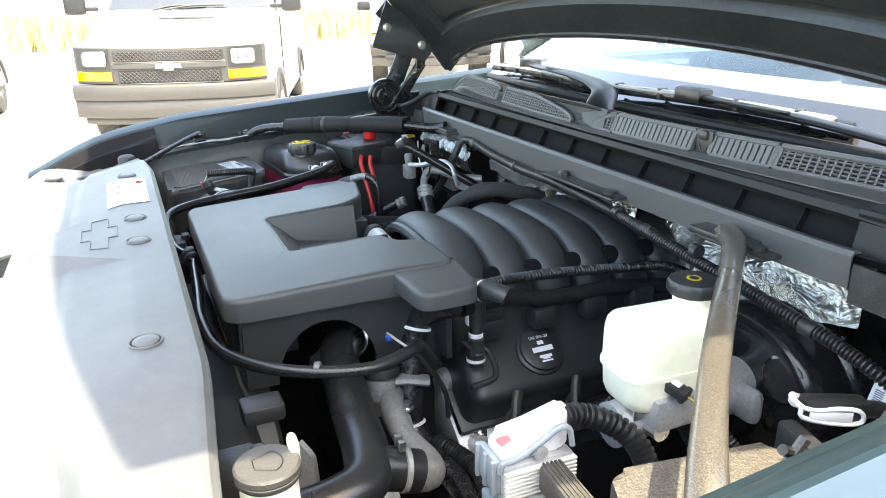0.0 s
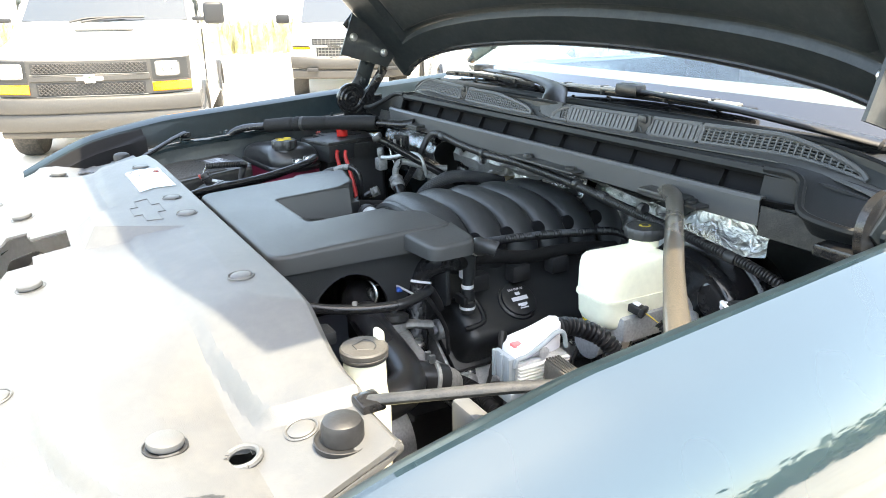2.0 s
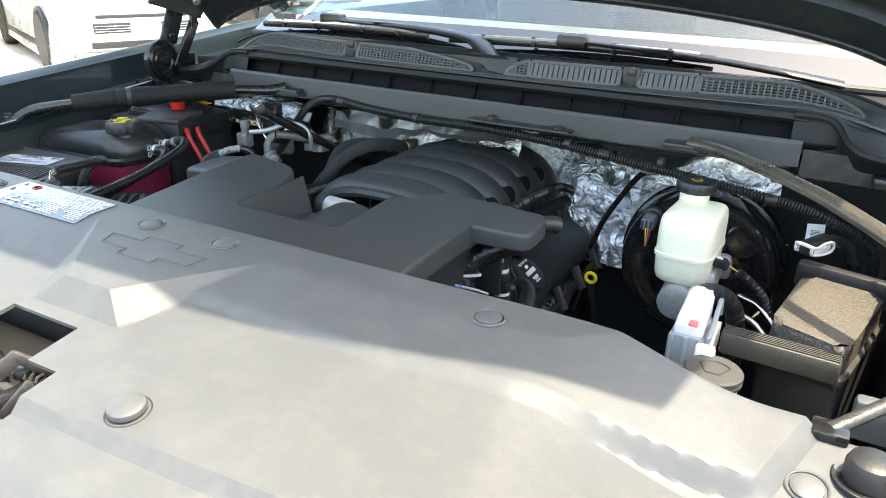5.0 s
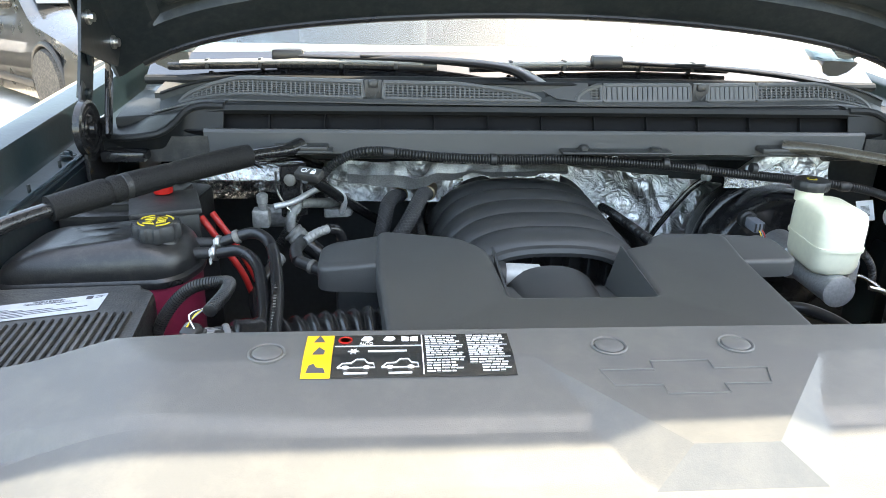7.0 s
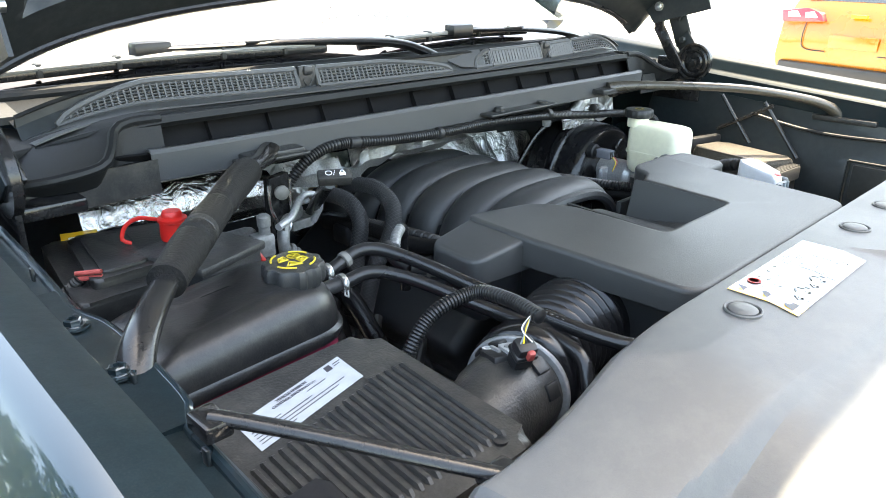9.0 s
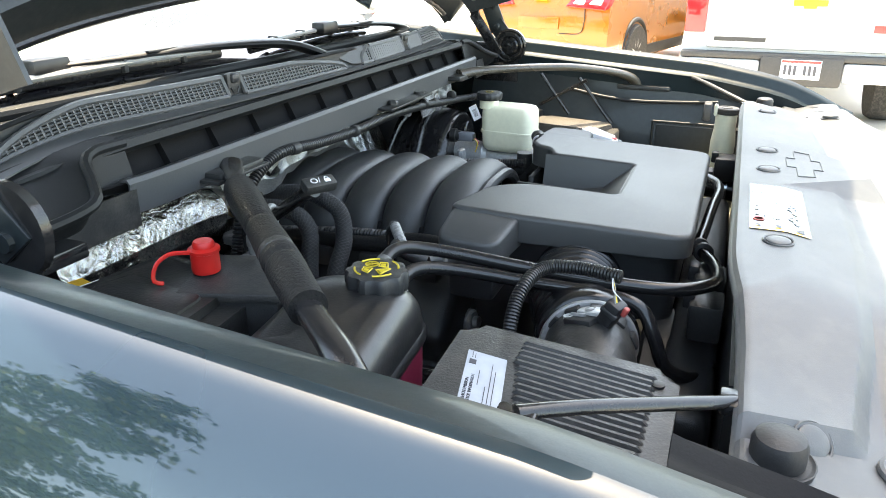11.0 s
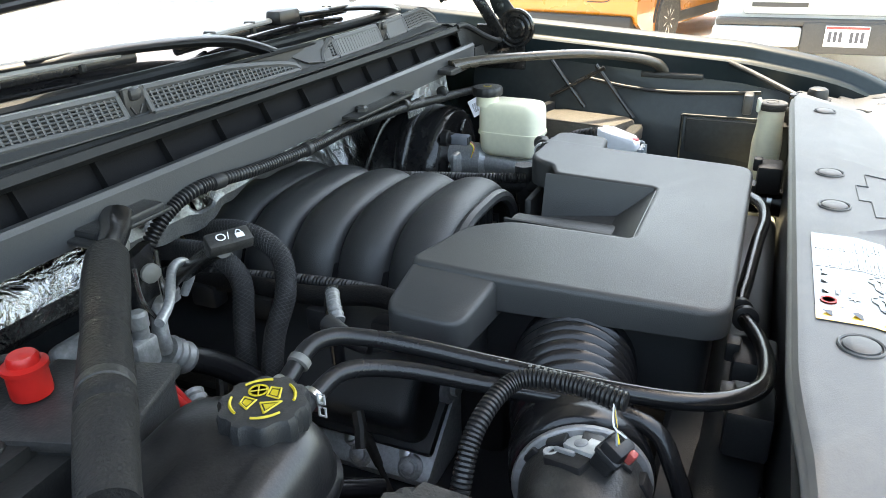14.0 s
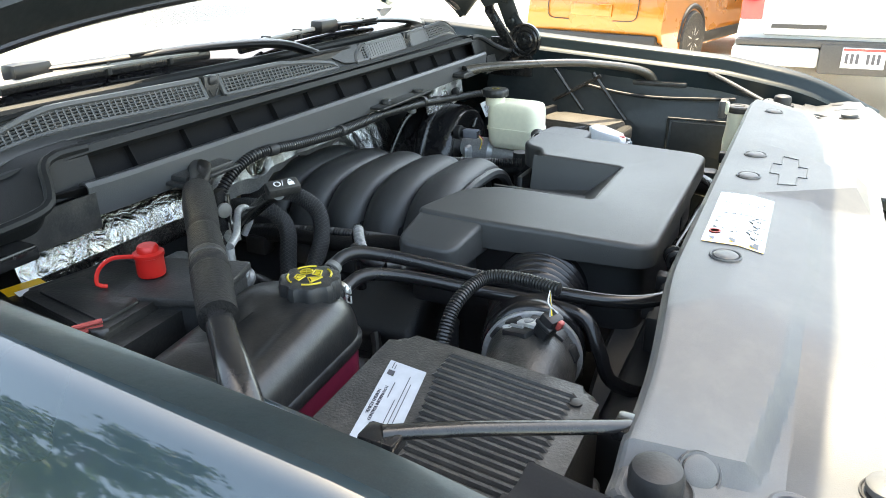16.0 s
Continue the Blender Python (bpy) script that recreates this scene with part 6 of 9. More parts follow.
for y in (1.07, 1.13):
    part("port", sweep(bm_new(), [vec(0.50, y, 1.03), vec(0.525, y, 1.03)], 0.011, 10), STEEL, mast)
    hose("brake_line", "thin steel brake line", [vec(0.525, y, 1.03), vec(0.56, y - 0.01, 1.02), vec(0.60, y - 0.04, 0.98), vec(0.62, y - 0.05, 0.88)], 0.004, STEEL, category="pipe", group="brake lines")
part("end_bolt", lathe(bm_new(), [(0.0265, 0), (0.0265, 0.004), (0.020, 0.006), (0.002, 0.006)], axis_pose((0.481, 1.037, 1.025), (0, -1, 0)), 28), ALU, mast)
part("strap", box(bm_new(), (0.500, 1.048, 0.985), (0.503, 1.066, 1.062), 0.001), STEEL, mast)
part("union", lathe(bm_new(), [(0.010, 0), (0.010, 0.012), (0.007, 0.013), (0.007, 0.022), (0.004, 0.023)], axis_pose((0.502, 1.072, 1.028), (1, -0.3, 0)), 6), STEEL, mast)
mast.location.x, mast.location.z = -0.033, 0.014
resv = thing("brake_fluid_reservoir", "white translucent brake fluid reservoir with black cap", "fluid reservoir")
RP = rounded([(0.430, 1.030, 0.030), (0.522, 1.026, 0.034), (0.530, 1.166, 0.028), (0.442, 1.174, 0.028)], 0.03, 8)
RC = (0.482, 1.10)
RP = scaled(RP, 0.88, RC)
part("upper_half", layered([(scaled(RP, 1.0, RC), 1.109), (scaled(RP, 0.995, RC), 1.142), (scaled(RP, 0.985, RC), 1.151), (scaled(RP, 0.955, RC), 1.159), (scaled(RP, 0.90, RC), 1.1635), (scaled(RP, 0.75, RC), 1.166), (scaled(RP, 0.3, RC), 1.167)]), WHITE_TANK, resv, smooth=50)
part("seam", layered([(scaled(RP, 1.03, RC), 1.104), (scaled(RP, 1.035, RC), 1.106), (scaled(RP, 1.03, RC), 1.110)]), WHITE_TANK, resv)
part("lower_half", layered([(scaled(RP, 0.5, RC), 1.060), (scaled(RP, 0.80, RC), 1.062), (scaled(RP, 0.90, RC), 1.067), (scaled(RP, 0.96, RC), 1.077), (scaled(RP, 0.985, RC), 1.104)]), WHITE_TANK, resv, smooth=50)
part("neck", lathe(bm_new(), [(0.022, 0), (0.022, 0.024)], Matrix.Translation((0.468, 1.148, 1.158)), 28), WHITE_TANK, resv)
rcap = part("cap", lathe(bm_new(), [(0.0285, 0), (0.030, 0.003), (0.030, 0.013), (0.028, 0.016), (0.020, 0.0165), (0.002, 0.017)], Matrix.Translation((0.468, 1.148, 1.178)), 48, flute=lambda a, z: 0.975 + 0.025 * math.cos(14 * a)), PLASTIC, resv, "black screw cap with yellow symbol")
part("yellow_symbol", lathe(bm_new(), [(0.0085, 0), (0.0085, 0.0004), (0.001, 0.0005)], Matrix.Translation((0.468, 1.148, 1.1948)), 20), PRINT_YELLOW, rcap)
part("symbol_centre", lathe(bm_new(), [(0.0055, 0), (0.0055, 0.0004), (0.001, 0.0005)], Matrix.Translation((0.468, 1.148, 1.1952)), 16), DARK, rcap)
LP = Matrix.Translation((0.512, 1.080, 1.099)) @ Matrix.Rotation(radians(112), 4, 'Z') @ Matrix.Rotation(radians(16), 4, 'X') @ Matrix.Scale(0.85, 4)
part("level_plug", box(bm_new(), (-0.010, -0.026, -0.008), (0.010, 0.006, 0.008), 0.003, m=LP), DARK, resv, "small black level sensor plug")
part("plug_lock", box(bm_new(), (-0.006, -0.020, 0.007), (0.006, -0.008, 0.010), 0.001, m=LP), LABEL_WHITE, resv)
part("plug_skirt", box(bm_new(), (-0.0115, -0.0335, -0.009), (0.0115, -0.024, 0.009), 0.003, m=LP), DARK, resv)
for k, mt in enumerate((YELLOW, GREY_TRIM)):
    part("wire", sweep(bm_new(), spline([LP @ vec(0.002 * k, -0.032, 0.0), LP @ vec(0.002, -0.042, -0.002 - 0.002 * k), vec(0.553, 1.100, 1.080)], 0.004), 0.0008, 5), mt, resv)
hose("level_conduit", "thin corrugated conduit from the level sensor", [vec(0.520, 1.100, 1.080), vec(0.535, 1.106, 1.068), vec(0.56, 1.12, 1.04), vec(0.575, 1.13, 1.00)], 0.0055, CONDUIT, 0.001, 0.004, "conduit", 12)
resv.location.x = -0.033

LABEL_GREY = material("pale_grey_fins", (0.62, 0.62, 0.60), 0.45, vary=0.1)
PINK = material("faded_red_plastic", (0.62, 0.16, 0.16), 0.5, vary=0.1)
# control module with its plug
mod = thing("brake_control_module", "grey finned control module with a white plug", "control module")
m = Matrix.Translation((0.494, 0.898, 1.048)) @ Matrix.Rotation(radians(89), 4, 'Z') @ Matrix.Diagonal((0.84, 0.64, 0.84, 1))
part("body", box(bm_new(), (-0.056, -0.030, 0.000), (-0.046, 0.034, 0.045), 0.003, m=m), GREY_CONNECT, mod, "grey-blue end frame")
part("core", box(bm_new(), (-0.048, -0.036, -0.012), (0.045, 0.036, 0.036), 0.002, m=m), ALU, mod)
for k in range(3):
    part("frame_bar", box(bm_new(), (-0.060, -0.030 + 0.027 * k, 0.000), (-0.054, -0.022 + 0.027 * k, 0.045), 0.001, m=m), GREY_CONNECT, mod)
part("foot", box(bm_new(), (-0.056, -0.030, -0.034), (-0.020, 0.020, -0.014), 0.003, m=m), GREY_CONNECT, mod, "grey-blue stepped foot")
for k in range(3):
    part("foot_step", box(bm_new(), (-0.030 + 0.006 * k, -0.043, -0.030 + 0.008 * k), (0.012 + 0.010 * k, -0.028, -0.026 + 0.008 * k), 0.001, m=m), LABEL_GREY, mod)
for k in range(7):
    part("fin", box(bm_new(), (-0.047, -0.0445, -0.004 + 0.0054 * k), (0.047, -0.030, -0.0012 + 0.0054 * k), 0.0006, m=m), LABEL_GREY, mod, "pale cooling fin")
part("base", box(bm_new(), (-0.04, -0.03, -0.16), (0.035, 0.03, -0.036), 0.004, m=m), DARK, mod)
bm = bm_new()
bmesh.ops.transform(prism(bm, rounded([(-0.046, -0.024, 0.012), (0.030, -0.026, 0.014), (0.050, -0.010, 0.010), (0.050, 0.026, 0.012), (-0.046, 0.030, 0.012)], 0.012, 4), 0.038, 0.062, 0.008, 3, top=lambda x, y: 0.056 + 0.46 * max(0, x + 0.035) - 0.60 * max(0, x - 0.026)), matrix=m, verts=bm.verts)
part("plug", bm, LABEL_WHITE, mod, "white plug shell")
part("plug_collar", box(bm_new(), (0.042, -0.022, 0.050), (0.056, 0.024, 0.084), 0.005, m=m), LABEL_WHITE, mod)
bm = bm_new()
lever = [m @ vec(-0.052, -0.036, 0.034), m @ vec(-0.050, -0.038, 0.046), m @ vec(-0.030, -0.038, 0.048), m @ vec(0.000, -0.038, 0.062), m @ vec(0.022, -0.038, 0.074), m @ vec(0.036, -0.038, 0.070), m @ vec(0.042, -0.038, 0.046)]
sweep(bm, spline(lever, 0.004), 0.0032, 8)
part("lever", bm, GREY_CONNECT, mod, "grey-blue locking lever")
part("lever_plate", prism(bm_new(), rounded([(-0.046, 0.030), (0.036, 0.030), (0.030, 0.066), (0.018, 0.066), (-0.026, 0.044), (-0.046, 0.042)], 0.006, 3), 0.031, 0.036), GREY_CONNECT, mod)
bmesh_m = m @ Matrix(((1, 0, 0, 0), (0, 0, -1, 0), (0, 1, 0, 0), (0, 0, 0, 1)))
mod.children[-1].data.transform(bmesh_m)
part("pivot", lathe(bm_new(), [(0.009, 0), (0.009, 0.003), (0.006, 0.004), (0.001, 0.004)], m @ axis_pose((0.000, -0.036, 0.046), (0, -1, 0)), 16), ALU, mod)
part("red_tab", box(bm_new(), (-0.043, -0.014, 0.052), (-0.026, 0.004, 0.0605), 0.002, m=m), PINK, mod, "faded red tab")
hose("wiring_conduit", "thick black corrugated wiring conduit", [m @ vec(0.045, 0.0, 0.066), m @ vec(0.070, 0.0, 0.062), vec(0.506, 0.985, 1.090), vec(0.522, 1.006, 1.072), vec(0.534, 1.016, 1.04), vec(0.54, 1.02, 0.96)], 0.0108, CONDUIT, 0.0022, 0.007, "conduit", 18)

# fuse box beside the wing
TAPE_LEAD = material("black_tape_lead", (0.02, 0.02, 0.02), 0.3, grain=140, bump=0.7, vary=0.25)
fuse = thing("fuse_box", "dusty sunlit fuse box with a textured lid", "fuse box")
FP = [(0.572, 0.925, 0.012), (0.668, 0.885, 0.012), (0.715, 1.085, 0.012), (0.600, 1.112, 0.012)]
part("case", prism(bm_new(), rounded(FP, 0.012, 4), 0.80, 1.050), DARK, fuse)
bm = bm_new()
prism(bm, rounded([(0.578, 0.932), (0.664, 0.894), (0.708, 1.080), (0.606, 1.104)], 0.015, 4), 1.044, 1.096, 0.010, 4)
part("lid", bm, FUSE_LID, fuse, "sand-dusted textured lid")
part("rim", prism(bm_new(), rounded([(x, y, r) for x, y, r in FP], 0.012, 4), 1.042, 1.058, 0.003), DARK_DUSTY, fuse)
LT = Matrix.Translation((0.592, 0.897, 1.084)) @ Matrix.Rotation(radians(86), 4, 'Z')
part("latch", box(bm_new(), (-0.013, -0.070, -0.03), (0.013, 0.064, 0.0), 0.005, m=LT), LATCH, fuse, "brown-grey ribbed latch bar")
for k in range(5):
    part("latch_rib", box(bm_new(), (-0.0095 + 0.0043 * k, -0.068, -0.001), (-0.0075 + 0.0043 * k, 0.062, 0.0012), 0, m=LT), LATCH, fuse)
part("rear_ridge", box(bm_new(), (-0.070, -0.010, 0.0), (0.060, 0.010, 0.040), 0.005, m=Matrix.Translation((0.664, 1.112, 1.068)) @ Matrix.Rotation(radians(-14), 4, 'Z')), DARK, fuse, "black ridge behind the lid")
CL = Matrix.Translation((0.612, 1.165, 1.104)) @ Matrix.Rotation(radians(62), 4, 'Z') @ Matrix.Scale(0.72, 4)
part("black_plug", box(bm_new(), (-0.036, -0.0165, 0.006), (0.050, 0.0165, 0.037), 0.006, m=CL), DARK, fuse, "black connector")
bm = bm_new()
for yy in (-0.019, 0.015):
    yc = yy + 0.002
    loop = [vec(-0.042, yc, 0.030), vec(-0.020, yc, 0.026), vec(0.006, yc, 0.029), vec(0.034, yc, 0.026), vec(0.040, yc, 0.012), vec(0.028, yc, 0.006), vec(-0.010, yc, 0.008), vec(-0.040, yc, 0.016)]
    sweep(bm, [CL @ p for p in spline(loop + loop[:1], 0.004)], 0.0024, 6)
    box(bm, (-0.030, yy, 0.010), (0.026, yy + 0.004, 0.024), 0.001, m=CL)
sweep(bm, [CL @ p for p in spline([vec(-0.040, -0.018, 0.030), vec(-0.046, -0.010, 0.033), vec(-0.047, 0.0, 0.034), vec(-0.046, 0.010, 0.033), vec(-0.040, 0.018, 0.030)], 0.004)], 0.0028, 8)
part("lock_clip", bm, LABEL_WHITE, fuse, "white locking clip")
part("lead", sweep(bm_new(), spline([CL @ vec(0.048, 0, 0.020), CL @ vec(0.075, 0.0, 0.016), CL @ vec(0.10, -0.02, 0.0), CL @ vec(0.11, -0.04, -0.05)], 0.005), 0.009, 14), TAPE_LEAD, fuse, "taped black lead")
TG = Matrix.Translation((0.610, 1.243, 1.107)) @ Matrix.Rotation(radians(-28), 4, 'Z') @ Matrix.Rotation(radians(70), 4, 'X') @ Matrix.Rotation(radians(14), 4, 'Z')
part("paper_tag", box(bm_new(), (-0.014, -0.019, 0), (0.014, 0.019, 0.0008), 0, m=TG), LABEL_WHITE, fuse, "white paper tag with a bar code")
for k in range(9):
    part("bar_code_line", box(bm_new(), (-0.007, -0.010 + 0.0022 * k, 0.0008), (0.007, -0.0088 + 0.0022 * k, 0.0012), 0, m=TG), GREY_TRIM, fuse)

# washer bottle
wash = thing("washer_bottle", "white washer filler neck with a dusty round cap", "washer bottle")
part("neck", lathe(bm_new(), [(0.024, -0.23), (0.026, -0.06), (0.0225, -0.03), (0.0225, 0.004)], Matrix.Translation((0.545, 0.637, 1.161)), 28), WHITE_TANK, wash)
part("bottle", box(bm_new(), (0.49, 0.595, 0.80), (0.62, 0.70, 0.95), 0.03, 3), WHITE_TANK, wash)
wc = part("cap", lathe(bm_new(), [(0.0238, -0.002), (0.0252, 0.000), (0.0252, 0.003), (0.0246, 0.0035), (0.0246, 0.0045), (0.0254, 0.005), (0.0254, 0.009), (0.0236, 0.0110), (0.002, 0.0112)], Matrix.Translation((0.545, 0.637, 1.164)), 40), TAN_CAP, wash, "dusty grey-brown cap with wiper symbol")
bm = bm_new()
C = vec(0.545, 0.637, 1.1754)
fan = [C + vec(0.016 * math.cos(radians(a)), 0.016 * math.sin(radians(a)) - 0.004, 0) for a in range(35, 150, 12)]
sweep(bm, fan + [C + vec(-0.006, -0.010, 0), C + vec(0.006, -0.010, 0), fan[0]], 0.0007, 4)
part("cap_symbol", bm, DARK, wc)
part("hinge_tab", box(bm_new(), (0.524, 0.656, 1.158), (0.542, 0.664, 1.184), 0.004), WHITE_TANK, wash, "pale cap tether")

STRUT_DUST = material("dusty_black_tube", (0.020, 0.019, 0.018), 0.28, grain=500, vary=0.15, dust=0.45, dust_colour=(0.32, 0.27, 0.20), dust_scale=800, coat=0.3, dust_edge=(0.40, 0.72))

TAPE_WRAP = material("matt_tape_wrap", (0.018, 0.018, 0.018), 0.5, grain=160, bump=0.8, vary=0.25)
# strut braces and thin stay rods
for s in (-1, 1):
    br = thing("strut_brace", "black tubular brace from cowl to wing" if s > 0 else "black tubular brace with a foam sleeve", "brace", "strut braces")
    if s > 0:
        line = spline([vec(0.412, 1.215, 1.232), vec(0.445, 1.190, 1.236), vec(0.49, 1.145, 1.238), vec(0.59, 1.035, 1.236), vec(0.65, 0.97, 1.228), vec(0.715, 0.905, 1.212), vec(0.750, 0.874, 1.196), vec(0.764, 0.862, 1.180)], 0.01)
    else:
        line = spline([vec(-0.415, 1.218, 1.232), vec(-0.44, 1.195, 1.228), vec(-0.50, 1.140, 1.230), vec(-0.62, 1.015, 1.224), vec(-0.70, 0.93, 1.215), vec(-0.740, 0.882, 1.208), vec(-0.760, 0.858, 1.196), vec(-0.772, 0.842, 1.180)], 0.01)
    part("tube", sweep(bm_new(), line, lambda i, t: (0.0118 if s > 0 else 0.0115) + 0.005 * abs(2 * t - 1) ** 4, 14, flat=0.75), BLACK_METAL if s < 0 else STRUT_DUST, br, "flattened black tube")
    part("end_plate", box(bm_new(), line[0] - vec(0.045, 0.02, 0.008), line[0] + vec(0.045, 0.02, 0.002), 0.003), PLASTIC, br)
    if s > 0:
        part("wing_plate", box(bm_new(), line[-1] - vec(0.022, 0.085, 0.012), line[-1] + vec(0.022, 0.045, 0.000), 0.004), DARK_DUSTY, br)
    if s < 0:
        n = len(line)
        fo = line[int(n * 0.20):int(n * 0.80)]
        sl = part("foam_sleeve", sweep(bm_new(), spline(fo, 0.003), lambda i, t: 0.0178 + 0.0008 * math.sin(11 * t) - 0.0028 * math.exp(-((t - 0.66) / 0.012) ** 2) - 0.0024 * math.exp(-((t - 0.74) / 0.010) ** 2) - 0.0016 * math.exp(-((t - 0.42) / 0.012) ** 2), 22), FOAM, br, "black foam sleeve")
        for t in (0.665, 0.745):
            p, q = fo[int(t * len(fo))], fo[int(t * len(fo)) + 1]
            part("tape_wrap", lathe(bm_new(), [(0.0165, -0.006), (0.0182, -0.004), (0.0182, 0.004), (0.0165, 0.006)], axis_pose(p, q - p), 22), TAPE_WRAP, sl, "wrinkled tape wrap")
    rod = thing("stay_rod", "thin black steel stay rod", "stay rod", "stay rods")
    a, b = vec(s * 0.765, 0.735, 1.206), vec(s * 0.640, 0.598, 1.170)
    part("rod_bar", sweep(bm_new(), spline([a, a.lerp(b, 0.3) + vec(0, 0, 0.002), b], 0.02), 0.0065, 12, flat=0.8), DARK_DUSTY if s > 0 else BLACK_METAL, rod)
    part("end_plate", box(bm_new(), b - vec(0.014, 0.012, 0.006), b + vec(0.014, 0.012, 0.004), 0.003), BLACK_METAL, rod)
    part("end_plate", box(bm_new(), a - vec(0.010, 0.014, 0.012), a + vec(0.010, 0.014, 0.001), 0.003), BLACK_METAL, rod)

TAPE = material("wrinkled_black_tape", (0.016, 0.016, 0.017), 0.20, grain=140, bump=0.9, vary=0.25)
# hoses
vh = hose("vent_hose", "long black rubber vent hose round the engine cover", [vec(-0.500, 0.972, 1.153), vec(-0.455, 0.968, 1.168), vec(-0.425, 0.930, 1.162), vec(-0.403, 0.82, 1.147), vec(-0.392, 0.72, 1.140), vec(-0.375, 0.660, 1.136), vec(-0.340, 0.626, 1.132), vec(-0.285, 0.618, 1.120), vec(-0.215, 0.624, 1.108), vec(-0.150, 0.645, 1.106), vec(-0.08, 0.642, 1.11), vec(0.02, 0.636, 1.114), vec(0.12, 0.630, 1.112), vec(0.205, 0.645, 1.105), vec(0.272, 0.705, 1.10), vec(0.305, 0.790, 1.098), vec(0.288, 0.850, 1.098), vec(0.262, 0.875, 1.09), vec(0.25, 0.90, 1.05)], 0.0078)
hose("vent_hose", "short black rubber hose from coolant tank", [vec(-0.500, 0.945, 1.148), vec(-0.468, 0.936, 1.154), vec(-0.440, 0.900, 1.148), vec(-0.420, 0.82, 1.138), vec(-0.408, 0.74, 1.132), vec(-0.410, 0.695, 1.124), vec(-0.420, 0.675, 1.095), vec(-0.418, 0.660, 1.060), vec(-0.38, 0.630, 1.03), vec(-0.33, 0.61, 1.02)], 0.0078)
for k in range(20):
    if k in (6, 7, 13):
        continue
    p = vec(-0.407 + 0.0006 * k, 0.850 - 0.0064 * k, 1.1566 - 0.0005 * k)
    part("printed_mark", box(bm_new(), (-0.0016, -0.0016, -0.0002), (0.0018, 0.0012, 0.0004), 0, m=Matrix.Translation(p)), GREY_TRIM, vh)
for p, d in ((vec(-0.482, 0.971, 1.160), (1, 0, 0.4)), (vec(0.284, 0.735, 1.0995), (0.5, 1, 0))):
    part("end_clip", lathe(bm_new(), [(0.0082, 0), (0.0098, 0.001), (0.0098, 0.007), (0.0082, 0.008)], axis_pose(p, d), 16), GREY_TRIM, vh, "small spring clip")
for k, p in enumerate((vec(-0.155, 0.6445, 1.1058), vec(-0.172, 0.6385, 1.1058))):
    tagged(finish("hose_clip", lathe(bm_new(), [(0.0115, 0), (0.0135, 0.001), (0.0135, 0.008), (0.0115, 0.009)], axis_pose(p, (1, 0.2, -0.1)), 14), DARK), "black plastic hose clip", "clip", "hose clips")
hose("sensor_conduit", "black corrugated conduit to the air flow meter", [vec(-0.56, 0.81, 1.06), vec(-0.535, 0.808, 1.12), vec(-0.500, 0.808, 1.158), vec(-0.455, 0.795, 1.172), vec(-0.448, 0.758, 1.176), vec(-0.455, 0.712, 1.176)], 0.0068, CONDUIT, 0.0007, 0.0034, "conduit", 14)
rh = hose("radiator_hose", "thick black rubber radiator hose beside the engine cover", [vec(0.05, 0.90, 1.00), vec(0.085, 0.850, 1.030), vec(0.135, 0.806, 1.046), vec(0.20, 0.788, 1.048), vec(0.30, 0.772, 1.046), vec(0.385, 0.762, 1.040), vec(0.425, 0.745, 1.036), vec(0.438, 0.705, 1.032), vec(0.436, 0.640, 1.026), vec(0.432, 0.56, 1.02)], 0.0255, RUBBER, sides=28)
for p, d in ((vec(0.436, 0.625, 1.025), (0, -1, 0)), (vec(0.100, 0.836, 1.036), (0.7, -0.7, 0.3))):
    part('clamp', lathe(bm_new(), [(0.0258, 0), (0.0275, 0.001), (0.0275, 0.009), (0.0258, 0.010)], axis_pose(p, d), 28), STEEL, rh, 'bright spring clamp')
for line in ([vec(-0.200, 1.340, 1.110), vec(-0.208, 1.28, 1.128), vec(-0.219, 1.222, 1.134), vec(-0.236, 1.168, 1.120), vec(-0.262, 1.146, 1.085), vec(-0.295, 1.145, 1.04), vec(-0.325, 1.14, 0.96)],
             [vec(-0.250, 1.348, 1.104), vec(-0.264, 1.28, 1.121), vec(-0.274, 1.225, 1.122), vec(-0.280, 1.195, 1.100), vec(-0.292, 1.19, 1.05), vec(-0.315, 1.18, 0.96)]):
    hh = hose("heater_hose", "woven-sleeved black heater hose", line, 0.0125, BRAID, sides=18, group="heater hoses")
    bm = bm_new()
    pts = spline(line, 0.0012)
    for ph in range(9):
        for sgn in (-1, 1):
            strand = []
            for i in range(0, len(pts) - 1, 2):
                d = (pts[i + 1] - pts[i]).normalized()
                u = d.cross(vec(0, 0, 1)).normalized() if abs(d.z) < 0.95 else d.cross(vec(1, 0, 0)).normalized()
                w = d.cross(u)
                a = sgn * i * 0.15 + ph * math.pi / 4.5
                strand.append(pts[i] + (u * math.cos(a) + w * math.sin(a)) * 0.0127)
            sweep(bm, strand, 0.00045, 4)
    part("braid", bm, BRAID_GREY, hh, "fine woven braid")["kind"] = "stuff"
for p, d in ((vec(-0.198, 1.340, 1.110), (0.3, 1, 0.1)), (vec(-0.250, 1.350, 1.104), (0.3, 1, 0.1))):
    tagged(finish("pipe_fitting", lathe(bm_new(), [(0.0125, 0), (0.0148, 0.002), (0.0148, 0.012), (0.0125, 0.014), (0.0125, 0.03), (0.01, 0.06)], axis_pose(p, d), 18), BRASS), "dull tan hose fitting", "fitting", "heater fittings")
